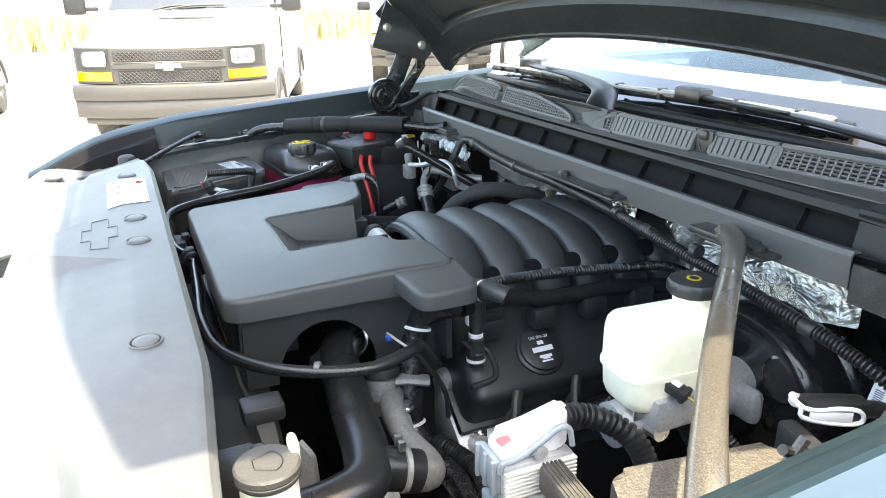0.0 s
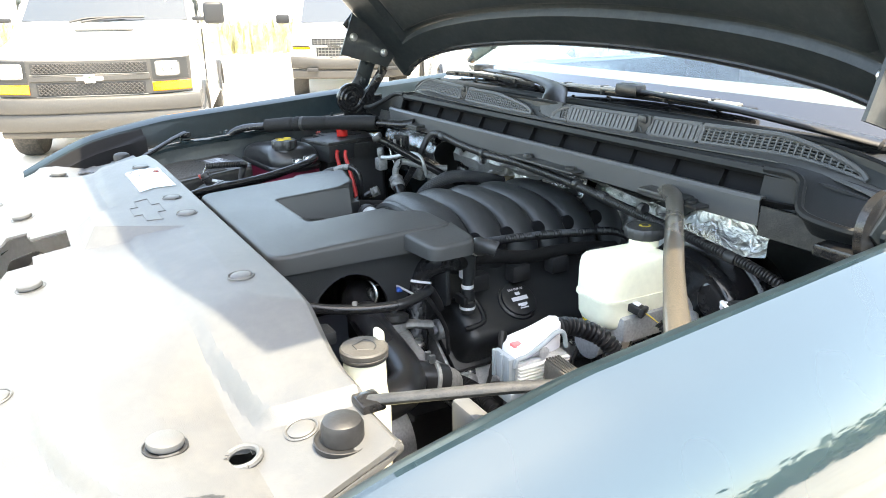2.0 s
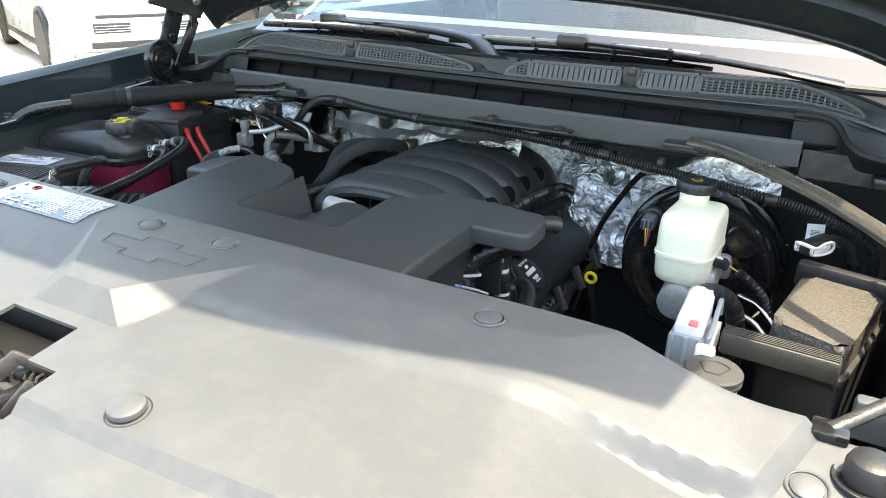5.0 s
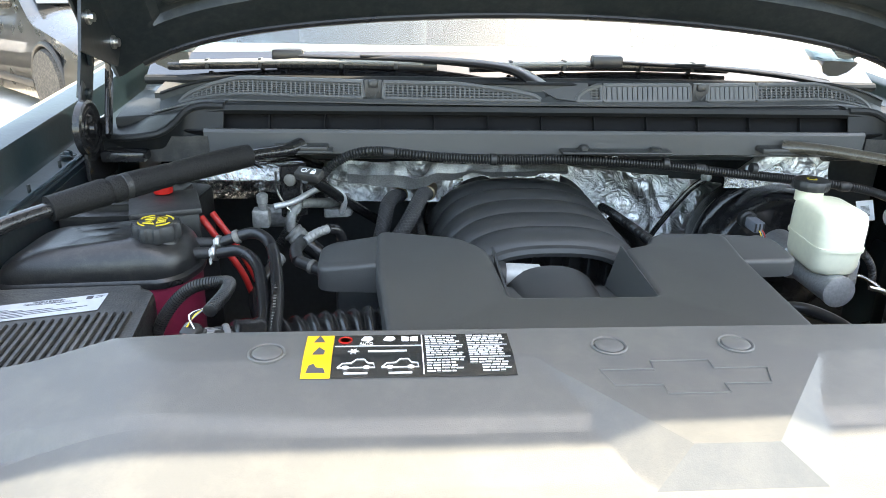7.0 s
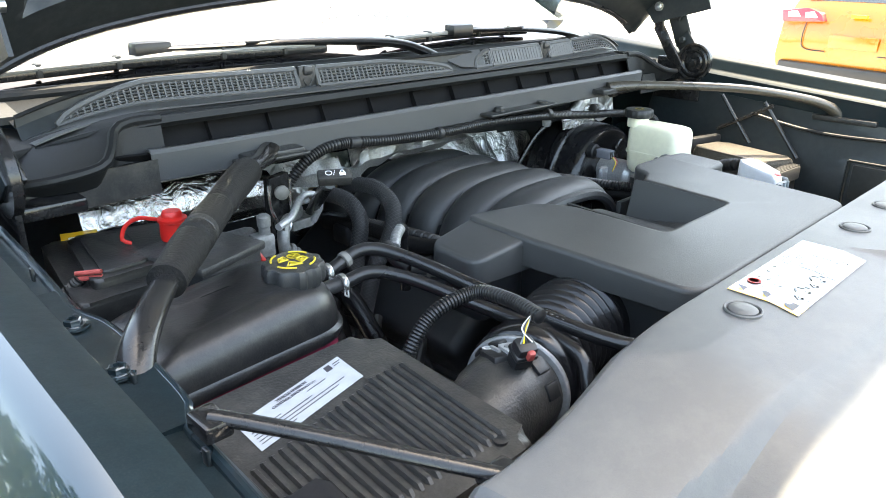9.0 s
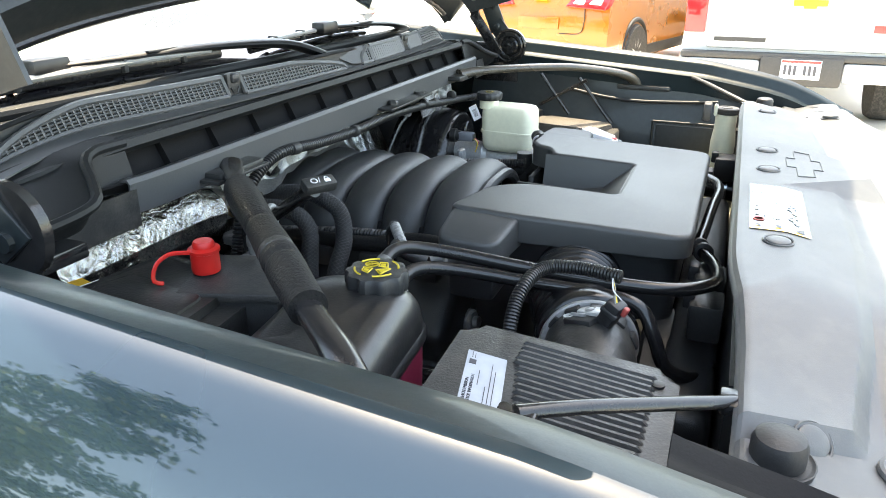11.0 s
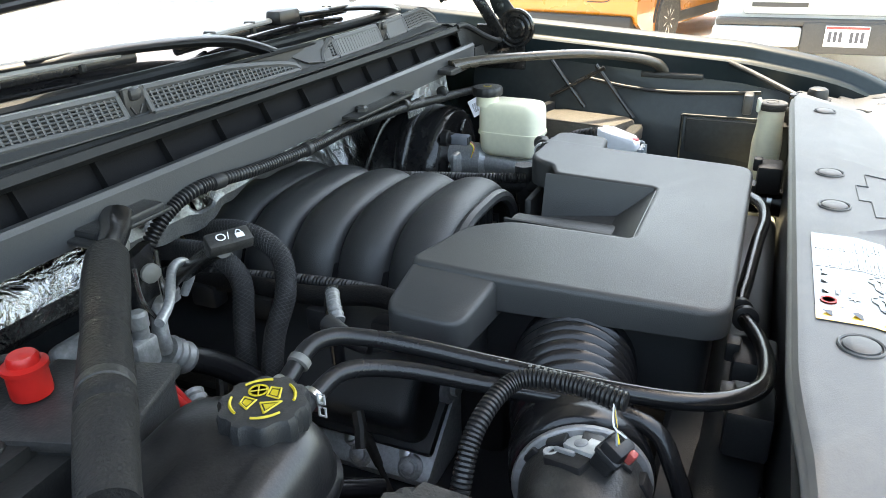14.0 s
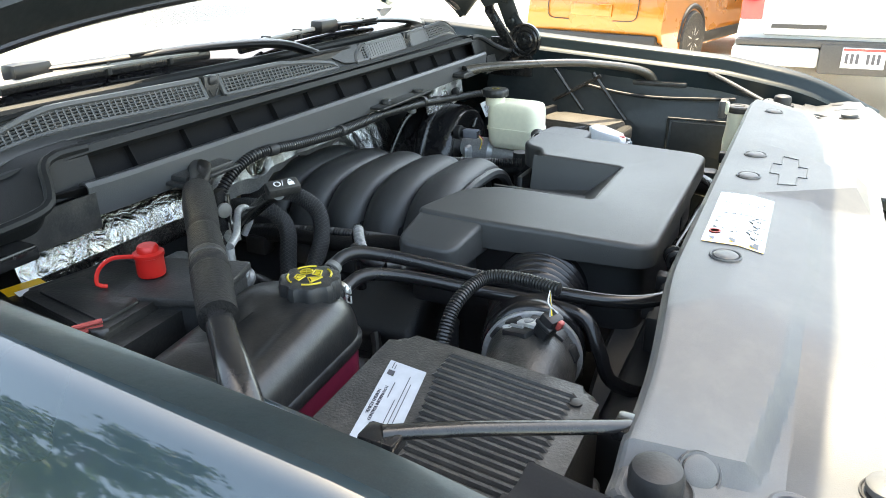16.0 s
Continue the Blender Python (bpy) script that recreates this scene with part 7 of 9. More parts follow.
lc = hose("loom_conduit", "black corrugated wiring loom along the cowl", [vec(-0.46, 1.20, 1.06), vec(-0.415, 1.22, 1.13), vec(-0.385, 1.225, 1.175), vec(-0.350, 1.222, 1.207), vec(-0.297, 1.218, 1.222), vec(-0.20, 1.215, 1.214), vec(-0.08, 1.212, 1.209), vec(0.04, 1.212, 1.210), vec(0.19, 1.213, 1.201), vec(0.33, 1.214, 1.186), vec(0.46, 1.216, 1.172), vec(0.60, 1.22, 1.150), vec(0.69, 1.24, 1.10), vec(0.70, 1.26, 1.0)], 0.0070, CONDUIT, 0.0012, 0.0048, "conduit", 14)
for x, z in ((-0.28, 1.2215), (0.26, 1.1945), (0.53, 1.1625)):
    part("tape_band", lathe(bm_new(), [(0.0083, 0), (0.0090, 0.001), (0.0090, 0.017), (0.0083, 0.018)], axis_pose((x, 1.2155, z), (1, 0, -0.10)), 16), DARK, lc, "black tape band")
hose("purge_tube", "smooth black tube with a white-marked tag", [vec(-0.281, 1.368, 1.04), vec(-0.325, 1.265, 1.105), vec(-0.362, 1.185, 1.158), vec(-0.388, 1.125, 1.198), vec(-0.398, 1.106, 1.207)], 0.0090)
tag = tagged(finish("hose_tag", box(bm_new(), (-0.022, -0.010, -0.006), (0.022, 0.010, 0.008), 0.003, m=Matrix.Translation((-0.391, 1.104, 1.212)) @ Matrix.Rotation(radians(-30), 4, 'Z') @ Matrix.Rotation(radians(25), 4, 'X')), DARK_DUSTY), "grey tag clipped on the hose with white marks", "tag")
TAGM = Matrix.Translation((-0.391, 1.104, 1.212)) @ Matrix.Rotation(radians(-30), 4, 'Z') @ Matrix.Rotation(radians(25), 4, 'X')
text_mesh("O/", 0.013, LABEL_WHITE, tag, TAGM @ Matrix.Translation((-0.006, 0.0, 0.0083)))
part("lock_mark", box(bm_new(), (0.006, -0.005, 0.0080), (0.014, 0.001, 0.0086), 0, m=TAGM), LABEL_WHITE, tag)
part("lock_mark", sweep(bm_new(), [TAGM @ vec(0.010 + 0.0025 * math.cos(math.pi * k / 8), 0.001 + 0.004 * math.sin(math.pi * k / 8), 0.0083) for k in range(9)], 0.0006, 6), LABEL_WHITE, tag)
for s in (-1, 1):
    dz = -0.022 if s < 0 else 0.0
    hose("rail_conduit", "black corrugated conduit beside the intake manifold", [vec(EX + s * 0.205, 0.985, 1.110 + dz), vec(EX + s * 0.188, 1.05, 1.108 + dz), vec(EX + s * 0.182, 1.16, 1.100 + dz), vec(EX + s * 0.182, 1.27, 1.088 + dz), vec(EX + s * 0.182, 1.36, 1.076 + dz), vec(EX + s * 0.20, 1.42, 1.05)], 0.0072, CONDUIT, 0.0010, 0.0044, "conduit", 14, "rail conduits")
    hose("taped_loom", "taped black wiring loom over the valve cover", [vec(EX + s * 0.225, 0.965, 1.095), vec(EX + s * 0.204, 1.04, 1.088), vec(EX + s * 0.200, 1.13, 1.070), vec(EX + s * 0.200, 1.24, 1.066), vec(EX + s * 0.20, 1.35, 1.05)], 0.0125, FOAM, category="wiring loom", group="taped looms")
    for k in range(4):
        tagged(finish("ignition_coil", box(bm_new(), (EX + s * 0.205 - 0.014, 1.0 + 0.09 * k, 1.030), (EX + s * 0.205 + 0.014, 1.04 + 0.09 * k, 1.062), 0.005), DARK), "small black ignition coil", "ignition coil", "ignition coils")
hose("taped_loom", "taped black wiring loom down the engine front", [vec(0.215, 0.945, 1.115), vec(0.178, 0.918, 1.092), vec(0.168, 0.905, 1.062), vec(0.180, 0.894, 1.020), vec(0.196, 0.884, 0.975), vec(0.206, 0.882, 0.938), vec(0.240, 0.892, 0.915), vec(0.300, 0.905, 0.905), vec(0.380, 0.90, 0.895), vec(0.45, 0.88, 0.86)], 0.0185, TAPE, category="wiring loom", sides=18)
for p, d in ((vec(0.170, 0.908, 1.070), (0.2, -0.3, -1)), (vec(0.205, 0.8815, 0.942), (0.4, 0.1, -1)), (vec(0.190, 0.888, 1.000), (0.3, -0.3, -1))):
    tagged(finish("cable_tie", lathe(bm_new(), [(0.0190, 0), (0.0205, 0.0008), (0.0205, 0.0036), (0.0190, 0.0044)], axis_pose(p, d), 20), LABEL_WHITE if p.z > 1.0 or p.z < 0.95 else DARK), "thin cable tie round the wiring loom", "cable tie", "cable ties")
hose("loom_conduit", "black corrugated conduit low beside the engine", [vec(0.24, 0.905, 0.925), vec(0.30, 0.93, 0.92), vec(0.36, 0.925, 0.918), vec(0.43, 0.915, 0.91), vec(0.50, 0.92, 0.86)], 0.011, CONDUIT, 0.0015, 0.005, "conduit", 16)
hose("wiring_lead", "thin black wiring lead down to the engine", [vec(0.262, 0.86, 1.09), vec(0.255, 0.885, 1.06), vec(0.235, 0.92, 1.00), vec(0.225, 0.93, 0.95)], 0.0035, DARK, category="wire")
# air-conditioning pipes
DULL_ALU = material("dull_cast_aluminium", (0.24, 0.24, 0.235), 0.5, metal=0.4, grain=160, bump=0.6, vary=0.3)
acp = thing("air_conditioning_pipe", "bare aluminium air-conditioning pipes with black hose", "pipe")
part("pipe", sweep(bm_new(), spline([vec(-0.455, 1.145, 1.148), vec(-0.425, 1.16, 1.152), vec(-0.385, 1.19, 1.165), vec(-0.358, 1.20, 1.160), vec(-0.346, 1.205, 1.140), vec(-0.352, 1.215, 1.115)], 0.005), 0.0050, 12), ALU, acp, "bent aluminium pipe")
part("pipe", sweep(bm_new(), spline([vec(-0.345, 1.27, 1.125), vec(-0.37, 1.23, 1.128), vec(-0.418, 1.185, 1.140), vec(-0.432, 1.172, 1.120), vec(-0.432, 1.170, 1.098)], 0.005), 0.0085, 14), DULL_ALU, acp, "thick aluminium pipe")
part("ferrule", lathe(bm_new(), [(0.015, 0), (0.018, 0.003), (0.016, 0.008), (0.018, 0.013), (0.016, 0.018), (0.018, 0.024), (0.016, 0.03)], axis_pose((-0.432, 1.170, 1.098), (0.6, -0.1, -0.6)), 18), DULL_ALU, acp)
part("service_port", lathe(bm_new(), [(0.006, 0), (0.0075, 0.003), (0.0075, 0.012), (0.009, 0.014), (0.009, 0.026), (0.006, 0.029)], Matrix.Translation((-0.473, 1.150, 1.140)), 16), DULL_ALU, acp, "capped service port")
part("block", box(bm_new(), (-0.490, 1.14, 1.112), (-0.463, 1.165, 1.143), 0.004), DULL_ALU, acp)
part("rubber_hose", sweep(bm_new(), spline([vec(-0.418, 1.168, 1.084), vec(-0.378, 1.160, 1.052), vec(-0.345, 1.14, 1.01), vec(-0.33, 1.10, 0.95)], 0.006), 0.0145, 16), RUBBER, acp)
part("plate", prism(bm_new(), rounded([(-0.385, 1.225), (-0.338, 1.230), (-0.332, 1.275), (-0.378, 1.280)], 0.01, 3), 1.102, 1.116, 0.002), DULL_ALU, acp)
part("rubber_hose", sweep(bm_new(), spline([vec(-0.455, 1.115, 1.062), vec(-0.478, 1.06, 1.03), vec(-0.45, 0.99, 1.00), vec(-0.40, 0.95, 0.97)], 0.006), 0.010, 14), RUBBER, acp)
part("ferrule", lathe(bm_new(), [(0.010, 0), (0.0125, 0.002), (0.011, 0.006), (0.0125, 0.010), (0.011, 0.014), (0.0125, 0.018), (0.010, 0.022)], axis_pose((-0.448, 1.130, 1.068), (-0.4, -0.8, -0.4)), 16), DULL_ALU, acp)
part("expansion_block", box(bm_new(), (-0.500, 1.236, 1.078), (-0.430, 1.262, 1.118), 0.012, 3), DULL_ALU, acp, "cast aluminium expansion block")
brk = thing("brace_bracket", "bright-edged triangular bracket under the brace", "bracket")
part("bracket_plate", prism(bm_new(), rounded([(-0.445, 1.175), (-0.405, 1.19), (-0.41, 1.20), (-0.45, 1.185)], 0.003, 3), 1.12, 1.205), BLACK_METAL, brk)
part("bright_loop", sweep(bm_new(), spline([vec(-0.452, 1.166, 1.20), vec(-0.450, 1.166, 1.165), vec(-0.428, 1.170, 1.128), vec(-0.415, 1.176, 1.135), vec(-0.413, 1.178, 1.175), vec(-0.412, 1.178, 1.20)], 0.004), 0.0022, 6), STEEL, brk)
part("bolt", lathe(bm_new(), [(0.010, 0), (0.010, 0.004), (0.006, 0.006), (0.001, 0.007)], axis_pose((-0.430, 1.172, 1.185), (-0.3, -1, 0)), 12), GREY_TRIM, brk)
corner = thing("headlamp_bracket", "ribbed grey plastic headlamp bracket at the wing corner", "bracket")
part("tray", prism(bm_new(), [(0.668, 0.615), (0.690, 0.500), (0.745, 0.470), (0.758, 0.640), (0.735, 0.665)], 1.085, 1.100), DARK, corner)
part("rim", sweep(bm_new(), [vec(0.668, 0.615, 1.135), vec(0.690, 0.500, 1.128), vec(0.745, 0.470, 1.120)], 0.005, 6), SHIELD_PLASTIC, corner)
for k in range(7):
    t = k / 6
    part("rib", box(bm_new(), (-0.001, -0.032, 0.0), (0.001, 0.032, 0.028), 0, m=Matrix.Translation((0.700 + 0.030 * t, 0.625 - 0.125 * t, 1.10)) @ Matrix.Rotation(radians(-50 if k % 2 else 50), 4, 'Z')), SHIELD_PLASTIC, corner)
part("boss", lathe(bm_new(), [(0.016, 0), (0.016, 0.030), (0.010, 0.030), (0.010, 0.020), (0.001, 0.020)], Matrix.Translation((0.735, 0.632, 1.10)), 18), SHIELD_PLASTIC, corner)
part("boss_bolt", lathe(bm_new(), [(0.007, 0), (0.007, 0.006), (0.001, 0.008)], Matrix.Translation((0.735, 0.632, 1.12)), 6), STEEL, corner)
part("upright", box(bm_new(), (0.660, 0.672, 1.120), (0.705, 0.690, 1.160), 0.005), SHIELD_PLASTIC, corner)
for x, y in ((0.20, 1.213), (-0.10, 1.211), (0.36, 1.214)):
    tagged(finish("loom_clip", lathe(bm_new(), [(0.0085, 0), (0.0100, 0.001), (0.0100, 0.010), (0.0085, 0.011)], axis_pose((x, y, 1.2105 - 0.045 * max(0, x - 0.05) - 0.002 * (x > 0.3)), (1, 0, -0.06)), 14), DARK), "black clip round the wiring loom", "clip", "loom clips")
# crankcase vent from the cover's tab
cv = thing("crankcase_vent", "black vent elbow with a ribbed silver sleeve", "vent hose")
part("elbow", sweep(bm_new(), spline([vec(-0.345, 0.925, 1.120), vec(-0.368, 0.940, 1.126), vec(-0.395, 0.955, 1.132)], 0.005), 0.0085, 16), PLASTIC, cv)
part("connector", sweep(bm_new(), spline([vec(-0.395, 0.955, 1.132), vec(-0.400, 0.975, 1.140), vec(-0.392, 1.000, 1.146)], 0.005), 0.0090, 16), PLASTIC, cv)
part("sleeve", sweep(bm_new(), spline([vec(-0.388, 0.990, 1.147), vec(-0.375, 1.002, 1.154), vec(-0.358, 1.014, 1.157)], 0.002), lambda i, t: 0.0066 + 0.0006 * math.sin(t * 40), 16), DULL_ALU, cv, "ribbed silver-grey sleeve")
part("hose_end", sweep(bm_new(), spline([vec(-0.358, 1.014, 1.157), vec(-0.345, 1.024, 1.150), vec(-0.338, 1.030, 1.125), vec(-0.335, 1.03, 1.06)], 0.005), 0.0075, 16), RUBBER, cv)
part("band", lathe(bm_new(), [(0.0088, 0), (0.0102, 0.001), (0.0102, 0.006), (0.0088, 0.007)], axis_pose((-0.372, 0.942, 1.127), (-1, 0.5, 0.2)), 18), GREY_TRIM, cv, "pale band")
# dipstick and dipstick handle
dip = thing("dipstick", "engine oil dipstick with yellow ring", "dipstick")
part("tube", sweep(bm_new(), spline([vec(0.30, 1.22, 0.80), vec(0.288, 1.20, 0.90), vec(0.279, 1.19, 0.965)], 0.01), 0.006, 10), DARK, dip)
part("handle", sweep(bm_new(), [vec(0.278 + 0.009 * math.cos(a * math.pi / 8), 1.189, 0.976 + 0.009 * math.sin(a * math.pi / 8)) for a in range(17)], 0.0032, 8), YELLOW, dip, "yellow ring handle")
gdip = thing("transmission_dipstick_tube", "slim steel dipstick tube leaning to the firewall", "dipstick")
part("tube", sweep(bm_new(), spline([vec(0.325, 1.305, 1.150), vec(0.30, 1.32, 1.12), vec(0.25, 1.34, 1.03), vec(0.22, 1.36, 0.94)], 0.01), 0.0055, 10), BLACK_METAL, gdip)
part("end", lathe(bm_new(), [(0.008, 0), (0.010, 0.003), (0.010, 0.012), (0.006, 0.015)], Matrix.Translation((0.325, 1.305, 1.148)), 12), ALU, gdip)
# engine front: pulley cover, thermostat housing
front = thing("water_outlet", "cast aluminium water outlet with a spring hose clamp", "water outlet")
part("housing", sweep(bm_new(), spline([vec(0.170, 0.872, 0.980), vec(0.230, 0.846, 0.992), vec(0.300, 0.834, 0.996), vec(0.362, 0.836, 0.998), vec(0.398, 0.826, 1.008), vec(0.406, 0.806, 1.020)], 0.006), lambda i, t: 0.013 + 0.007 * t + 0.002 * math.sin(8 * t), 20), DULL_ALU, front)
part("web", prism(bm_new(), rounded([(0.235, 0.838), (0.345, 0.812), (0.365, 0.836), (0.250, 0.862)], 0.012, 4), 0.982, 0.992, 0.002), DULL_ALU, front)
part("spring_clamp", lathe(bm_new(), [(0.0240, 0), (0.0258, 0.001), (0.0258, 0.006), (0.0240, 0.007)], axis_pose((0.405, 0.792, 1.027), (0.05, 1, -0.25)), 28), DULL_ALU, front, "bright spring hose clamp")
for k in range(2):
    part("clamp_ear", box(bm_new(), (-0.003, -0.004, 0), (0.003, 0.004, 0.012), 0.001, m=Matrix.Translation((0.398 + 0.012 * k, 0.794, 1.052))), STEEL, front)
part("hose_branch", sweep(bm_new(), [vec(0.406, 0.812, 1.018), vec(0.405, 0.79, 1.027), vec(0.400, 0.760, 1.036)], 0.0238, 24), RUBBER, front)
for x, y in ((0.245, 0.862), (0.365, 0.815)):
    part("bolt", lathe(bm_new(), [(0.010, 0), (0.010, 0.003), (0.007, 0.004), (0.007, 0.010), (0.001, 0.011)], Matrix.Translation((x, y, 0.992)), 6), STEEL, front)
tens = thing("belt_tensioner", "cast grey belt tensioner with a black cap", "belt tensioner")
TM = axis_pose((0.196, 0.842, 0.985), (-0.25, 0.12, 1)) @ Matrix.Scale(0.72, 4)
part("drum", lathe(bm_new(), [(0.018, -0.03), (0.020, -0.006), (0.026, 0.000), (0.027, 0.022), (0.030, 0.024), (0.030, 0.040), (0.024, 0.043), (0.002, 0.044)], TM, 32), DULL_ALU, tens, "cast aluminium drum")
part("cap", lathe(bm_new(), [(0.034, 0.045), (0.036, 0.047), (0.036, 0.060), (0.030, 0.064), (0.002, 0.065)], TM, 32), PLASTIC, tens, "black dust cap")
part("post", lathe(bm_new(), [(0.010, 0.064), (0.010, 0.082), (0.007, 0.084), (0.001, 0.084)], TM, 16), PLASTIC, tens)
part("arm", sweep(bm_new(), [TM @ vec(0.01, 0, 0.034), TM @ vec(-0.05, -0.01, 0.036), TM @ vec(-0.09, -0.02, 0.030)], 0.012, 12, flat=0.6), DULL_ALU, tens)
ring = thing("dipstick_loop", "thin pale wire loop with a blue clip", "wire")
part("loop", sweep(bm_new(), spline([vec(0.118, 0.850, 1.055), vec(0.140, 0.856, 1.066), vec(0.170, 0.862, 1.070), vec(0.200, 0.872, 1.066), vec(0.215, 0.884, 1.058)], 0.006), 0.0018, 8), BARREL, ring)
part("blue_clip", box(bm_new(), (0.176, 0.858, 1.062), (0.184, 0.868, 1.070), 0.002), material("blue_plastic_clip", (0.02, 0.10, 0.45), 0.4, vary=0.1), ring, "small blue clip")
bm = bm_new()
prism(bm, rounded([(0.0, 0.0), (0.035, 0.0), (0.028, 0.11), (0.010, 0.13)], 0.006, 4), 0.0, 0.008)
bmesh.ops.transform(bm, matrix=Matrix.Translation((0.30, 0.70, 0.90)) @ Matrix.Rotation(radians(90), 4, 'X') @ Matrix.Rotation(radians(50), 4, 'Y'), verts=bm.verts)
part("lever_bracket", bm, ALU, front, "slotted aluminium tensioner bracket")
alt = thing("alternator", "cast aluminium alternator low at the engine front", "alternator")
part("case", lathe(bm_new(), [(0.03, 0), (0.065, 0.01), (0.07, 0.04), (0.065, 0.08), (0.02, 0.09)], axis_pose((0.19, 0.86, 0.80), (0, -1, 0)), 28), ALU, alt)
fan = thing("fan_shroud", "black plastic radiator fan shroud with ribs and clips", "fan shroud")
part("shroud", sheet(bm_new(), [[(x, 0.60, z) for x in (-0.55, -0.3, 0, 0.3, 0.50)] for z in (1.13, 1.0, 0.7)], 0.01), PLASTIC, fan)
part("housing", box(bm_new(), (-0.47, 0.605, 0.67), (0.34, 0.668, 1.035), 0.018, 3), PLASTIC, fan, "deep shroud housing")
for x in (-0.245, 0.115):
    part("fan_ring", lathe(bm_new(), [(0.150, 0), (0.172, 0), (0.172, 0.030), (0.166, 0.036), (0.156, 0.036), (0.150, 0.026)], axis_pose((x, 0.664, 0.86), (0, 1, 0)), 48), PLASTIC, fan, "round fan opening")
    part("fan_hub", lathe(bm_new(), [(0.05, 0), (0.05, 0.030), (0.042, 0.036), (0.002, 0.037)], axis_pose((x, 0.664, 0.86), (0, 1, 0)), 28), DARK, fan)
part("top_tray", prism(bm_new(), rounded([(-0.40, 0.600), (0.40, 0.600), (0.36, 0.634), (-0.36, 0.638)], 0.02, 4), 1.078, 1.090, 0.004), PLASTIC, fan)
for x in (-0.36, -0.27, -0.18, -0.08, 0.02, 0.12, 0.22, 0.27, 0.32, 0.37):
    part("rib", prism(bm_new(), [(0.604, 1.085), (0.604, 1.020), (0.668, 1.020), (0.640, 1.060)], 0.0, 0.004), PLASTIC, fan)
    fan.children[-1].data.transform(Matrix(((0, 0, 1, x), (1, 0, 0, 0), (0, 1, 0, 0), (0, 0, 0, 1))))
for x in (-0.30, -0.215, 0.42):
    part("bracket", box(bm_new(), (x - 0.028, 0.606, 1.050), (x + 0.028, 0.646, 1.098), 0.005), DARK, fan)
    part("clip", box(bm_new(), (x - 0.010, 0.640, 1.084), (x + 0.010, 0.654, 1.106), 0.003), DARK, fan)
part("clip_post", box(bm_new(), (0.30, 0.645, 1.075), (0.335, 0.69, 1.095), 0.004), PLASTIC, fan)

# pressed panels and thin struts on the inner wing
inner = thing("inner_wing_panel", "dark pressed inner wing panel with thin struts", "panel")
part("pressing", box(bm_new(), (0.722, 0.640, 0.93), (0.730, 0.800, 1.09), 0.004), BAY_DARK, inner)
for a, b in ((vec(0.720, 0.632, 1.098), vec(0.720, 0.808, 1.098)), (vec(0.720, 0.632, 0.922), vec(0.720, 0.632, 1.098)), (vec(0.720, 0.808, 0.922), vec(0.720, 0.808, 1.098))):
    part("bead", sweep(bm_new(), [a, b], 0.003, 8), PAINT_MATT, inner)
for a, b in ((vec(0.715, 1.10, 1.20), vec(0.715, 1.02, 1.10)), (vec(0.715, 1.00, 1.195), vec(0.712, 0.91, 1.085)), (vec(0.715, 1.10, 1.12), vec(0.713, 0.98, 1.19))):
    part("strut", sweep(bm_new(), [a, b], 0.0045, 8), BLACK_METAL, inner)
part("clipped_cable", sweep(bm_new(), spline([vec(0.720, 1.02, 1.165), vec(0.720, 0.93, 1.150), vec(0.720, 0.84, 1.145), vec(0.720, 0.72, 1.150), vec(0.715, 0.66, 1.155)], 0.01), 0.004, 8), CONDUIT, inner)

# foil heat insulation draped over the firewall
def foil(x0, x1, sections, seed, top_edge, mat=None, crease=1.0, label="crumpled silver foil heat shield on the firewall", low_edge=None):
    """Crumpled sheet: sections are (y, z) from the top edge down; top_edge(x) raises or lowers the upper rim."""
    nx = max(12, int((x1 - x0) / 0.0055))
    rows = []
    for i in range(nx + 1):
        x = x0 + (x1 - x0) * i / nx
        pts = []
        for (ya, za), (yb, zb) in zip(sections, sections[1:]):
            n = max(2, int(math.hypot(yb - ya, zb - za) / 0.0055))
            pts += [(ya + (yb - ya) * k / n, za + (zb - za) * k / n) for k in range(n)]
        pts.append(sections[-1])
        row = []
        for j, (y, z) in enumerate(pts):
            v = j / (len(pts) - 1)
            z += top_edge(x) * (1 - v) ** 2 + (low_edge(x) * v ** 2 if low_edge else 0.0)
            n = noise.noise(vec(x * 11 + seed, z * 7, y * 7)) * 0.018 + noise.noise(vec(x * 27 + 9 * z, z * 10 + y * 10, seed)) * 0.0090 + abs(noise.noise(vec(x * 52 - 30 * z, z * 22 + y * 22, seed + 3))) * 0.0065
            n *= crease
            row.append((x + 0.002 * noise.noise(vec(x * 60, z * 60, 7)), y - 0.8 * n, z + 0.4 * n))
        rows.append(row)
    return tagged(finish("foil_heat_shield", sheet(bm_new(), rows, 0.001), mat or FOIL, smooth=22), label, "heat shield", "foil heat shields")


def scallop(x):
    return -0.024 * smooth01((x + 0.245) / 0.02) * smooth01((-0.190 - x) / 0.02) - 0.012 * smooth01((x + 0.335) / 0.02) * smooth01((-0.300 - x) / 0.015)


foil(-0.66, -0.385, [(1.300, 1.206), (1.284, 1.199), (1.266, 1.183), (1.256, 1.160), (1.262, 1.138), (1.285, 1.118)], 1.0, lambda x: -0.022 * smooth01((x + 0.45) / 0.06), crease=0.45)
foil(-0.345, 0.055, [(1.300, 1.178), (1.290, 1.164), (1.296, 1.148)], 2.0, scallop, FABRIC, 0.9, "grey woven edge of the firewall insulation", lambda x: -0.010 * smooth01((-0.175 - x) / 0.03) + 0.012 * smooth01((x + 0.16) / 0.05) + 0.004 * math.sin(33 * x) + 0.002 * math.sin(91 * x))
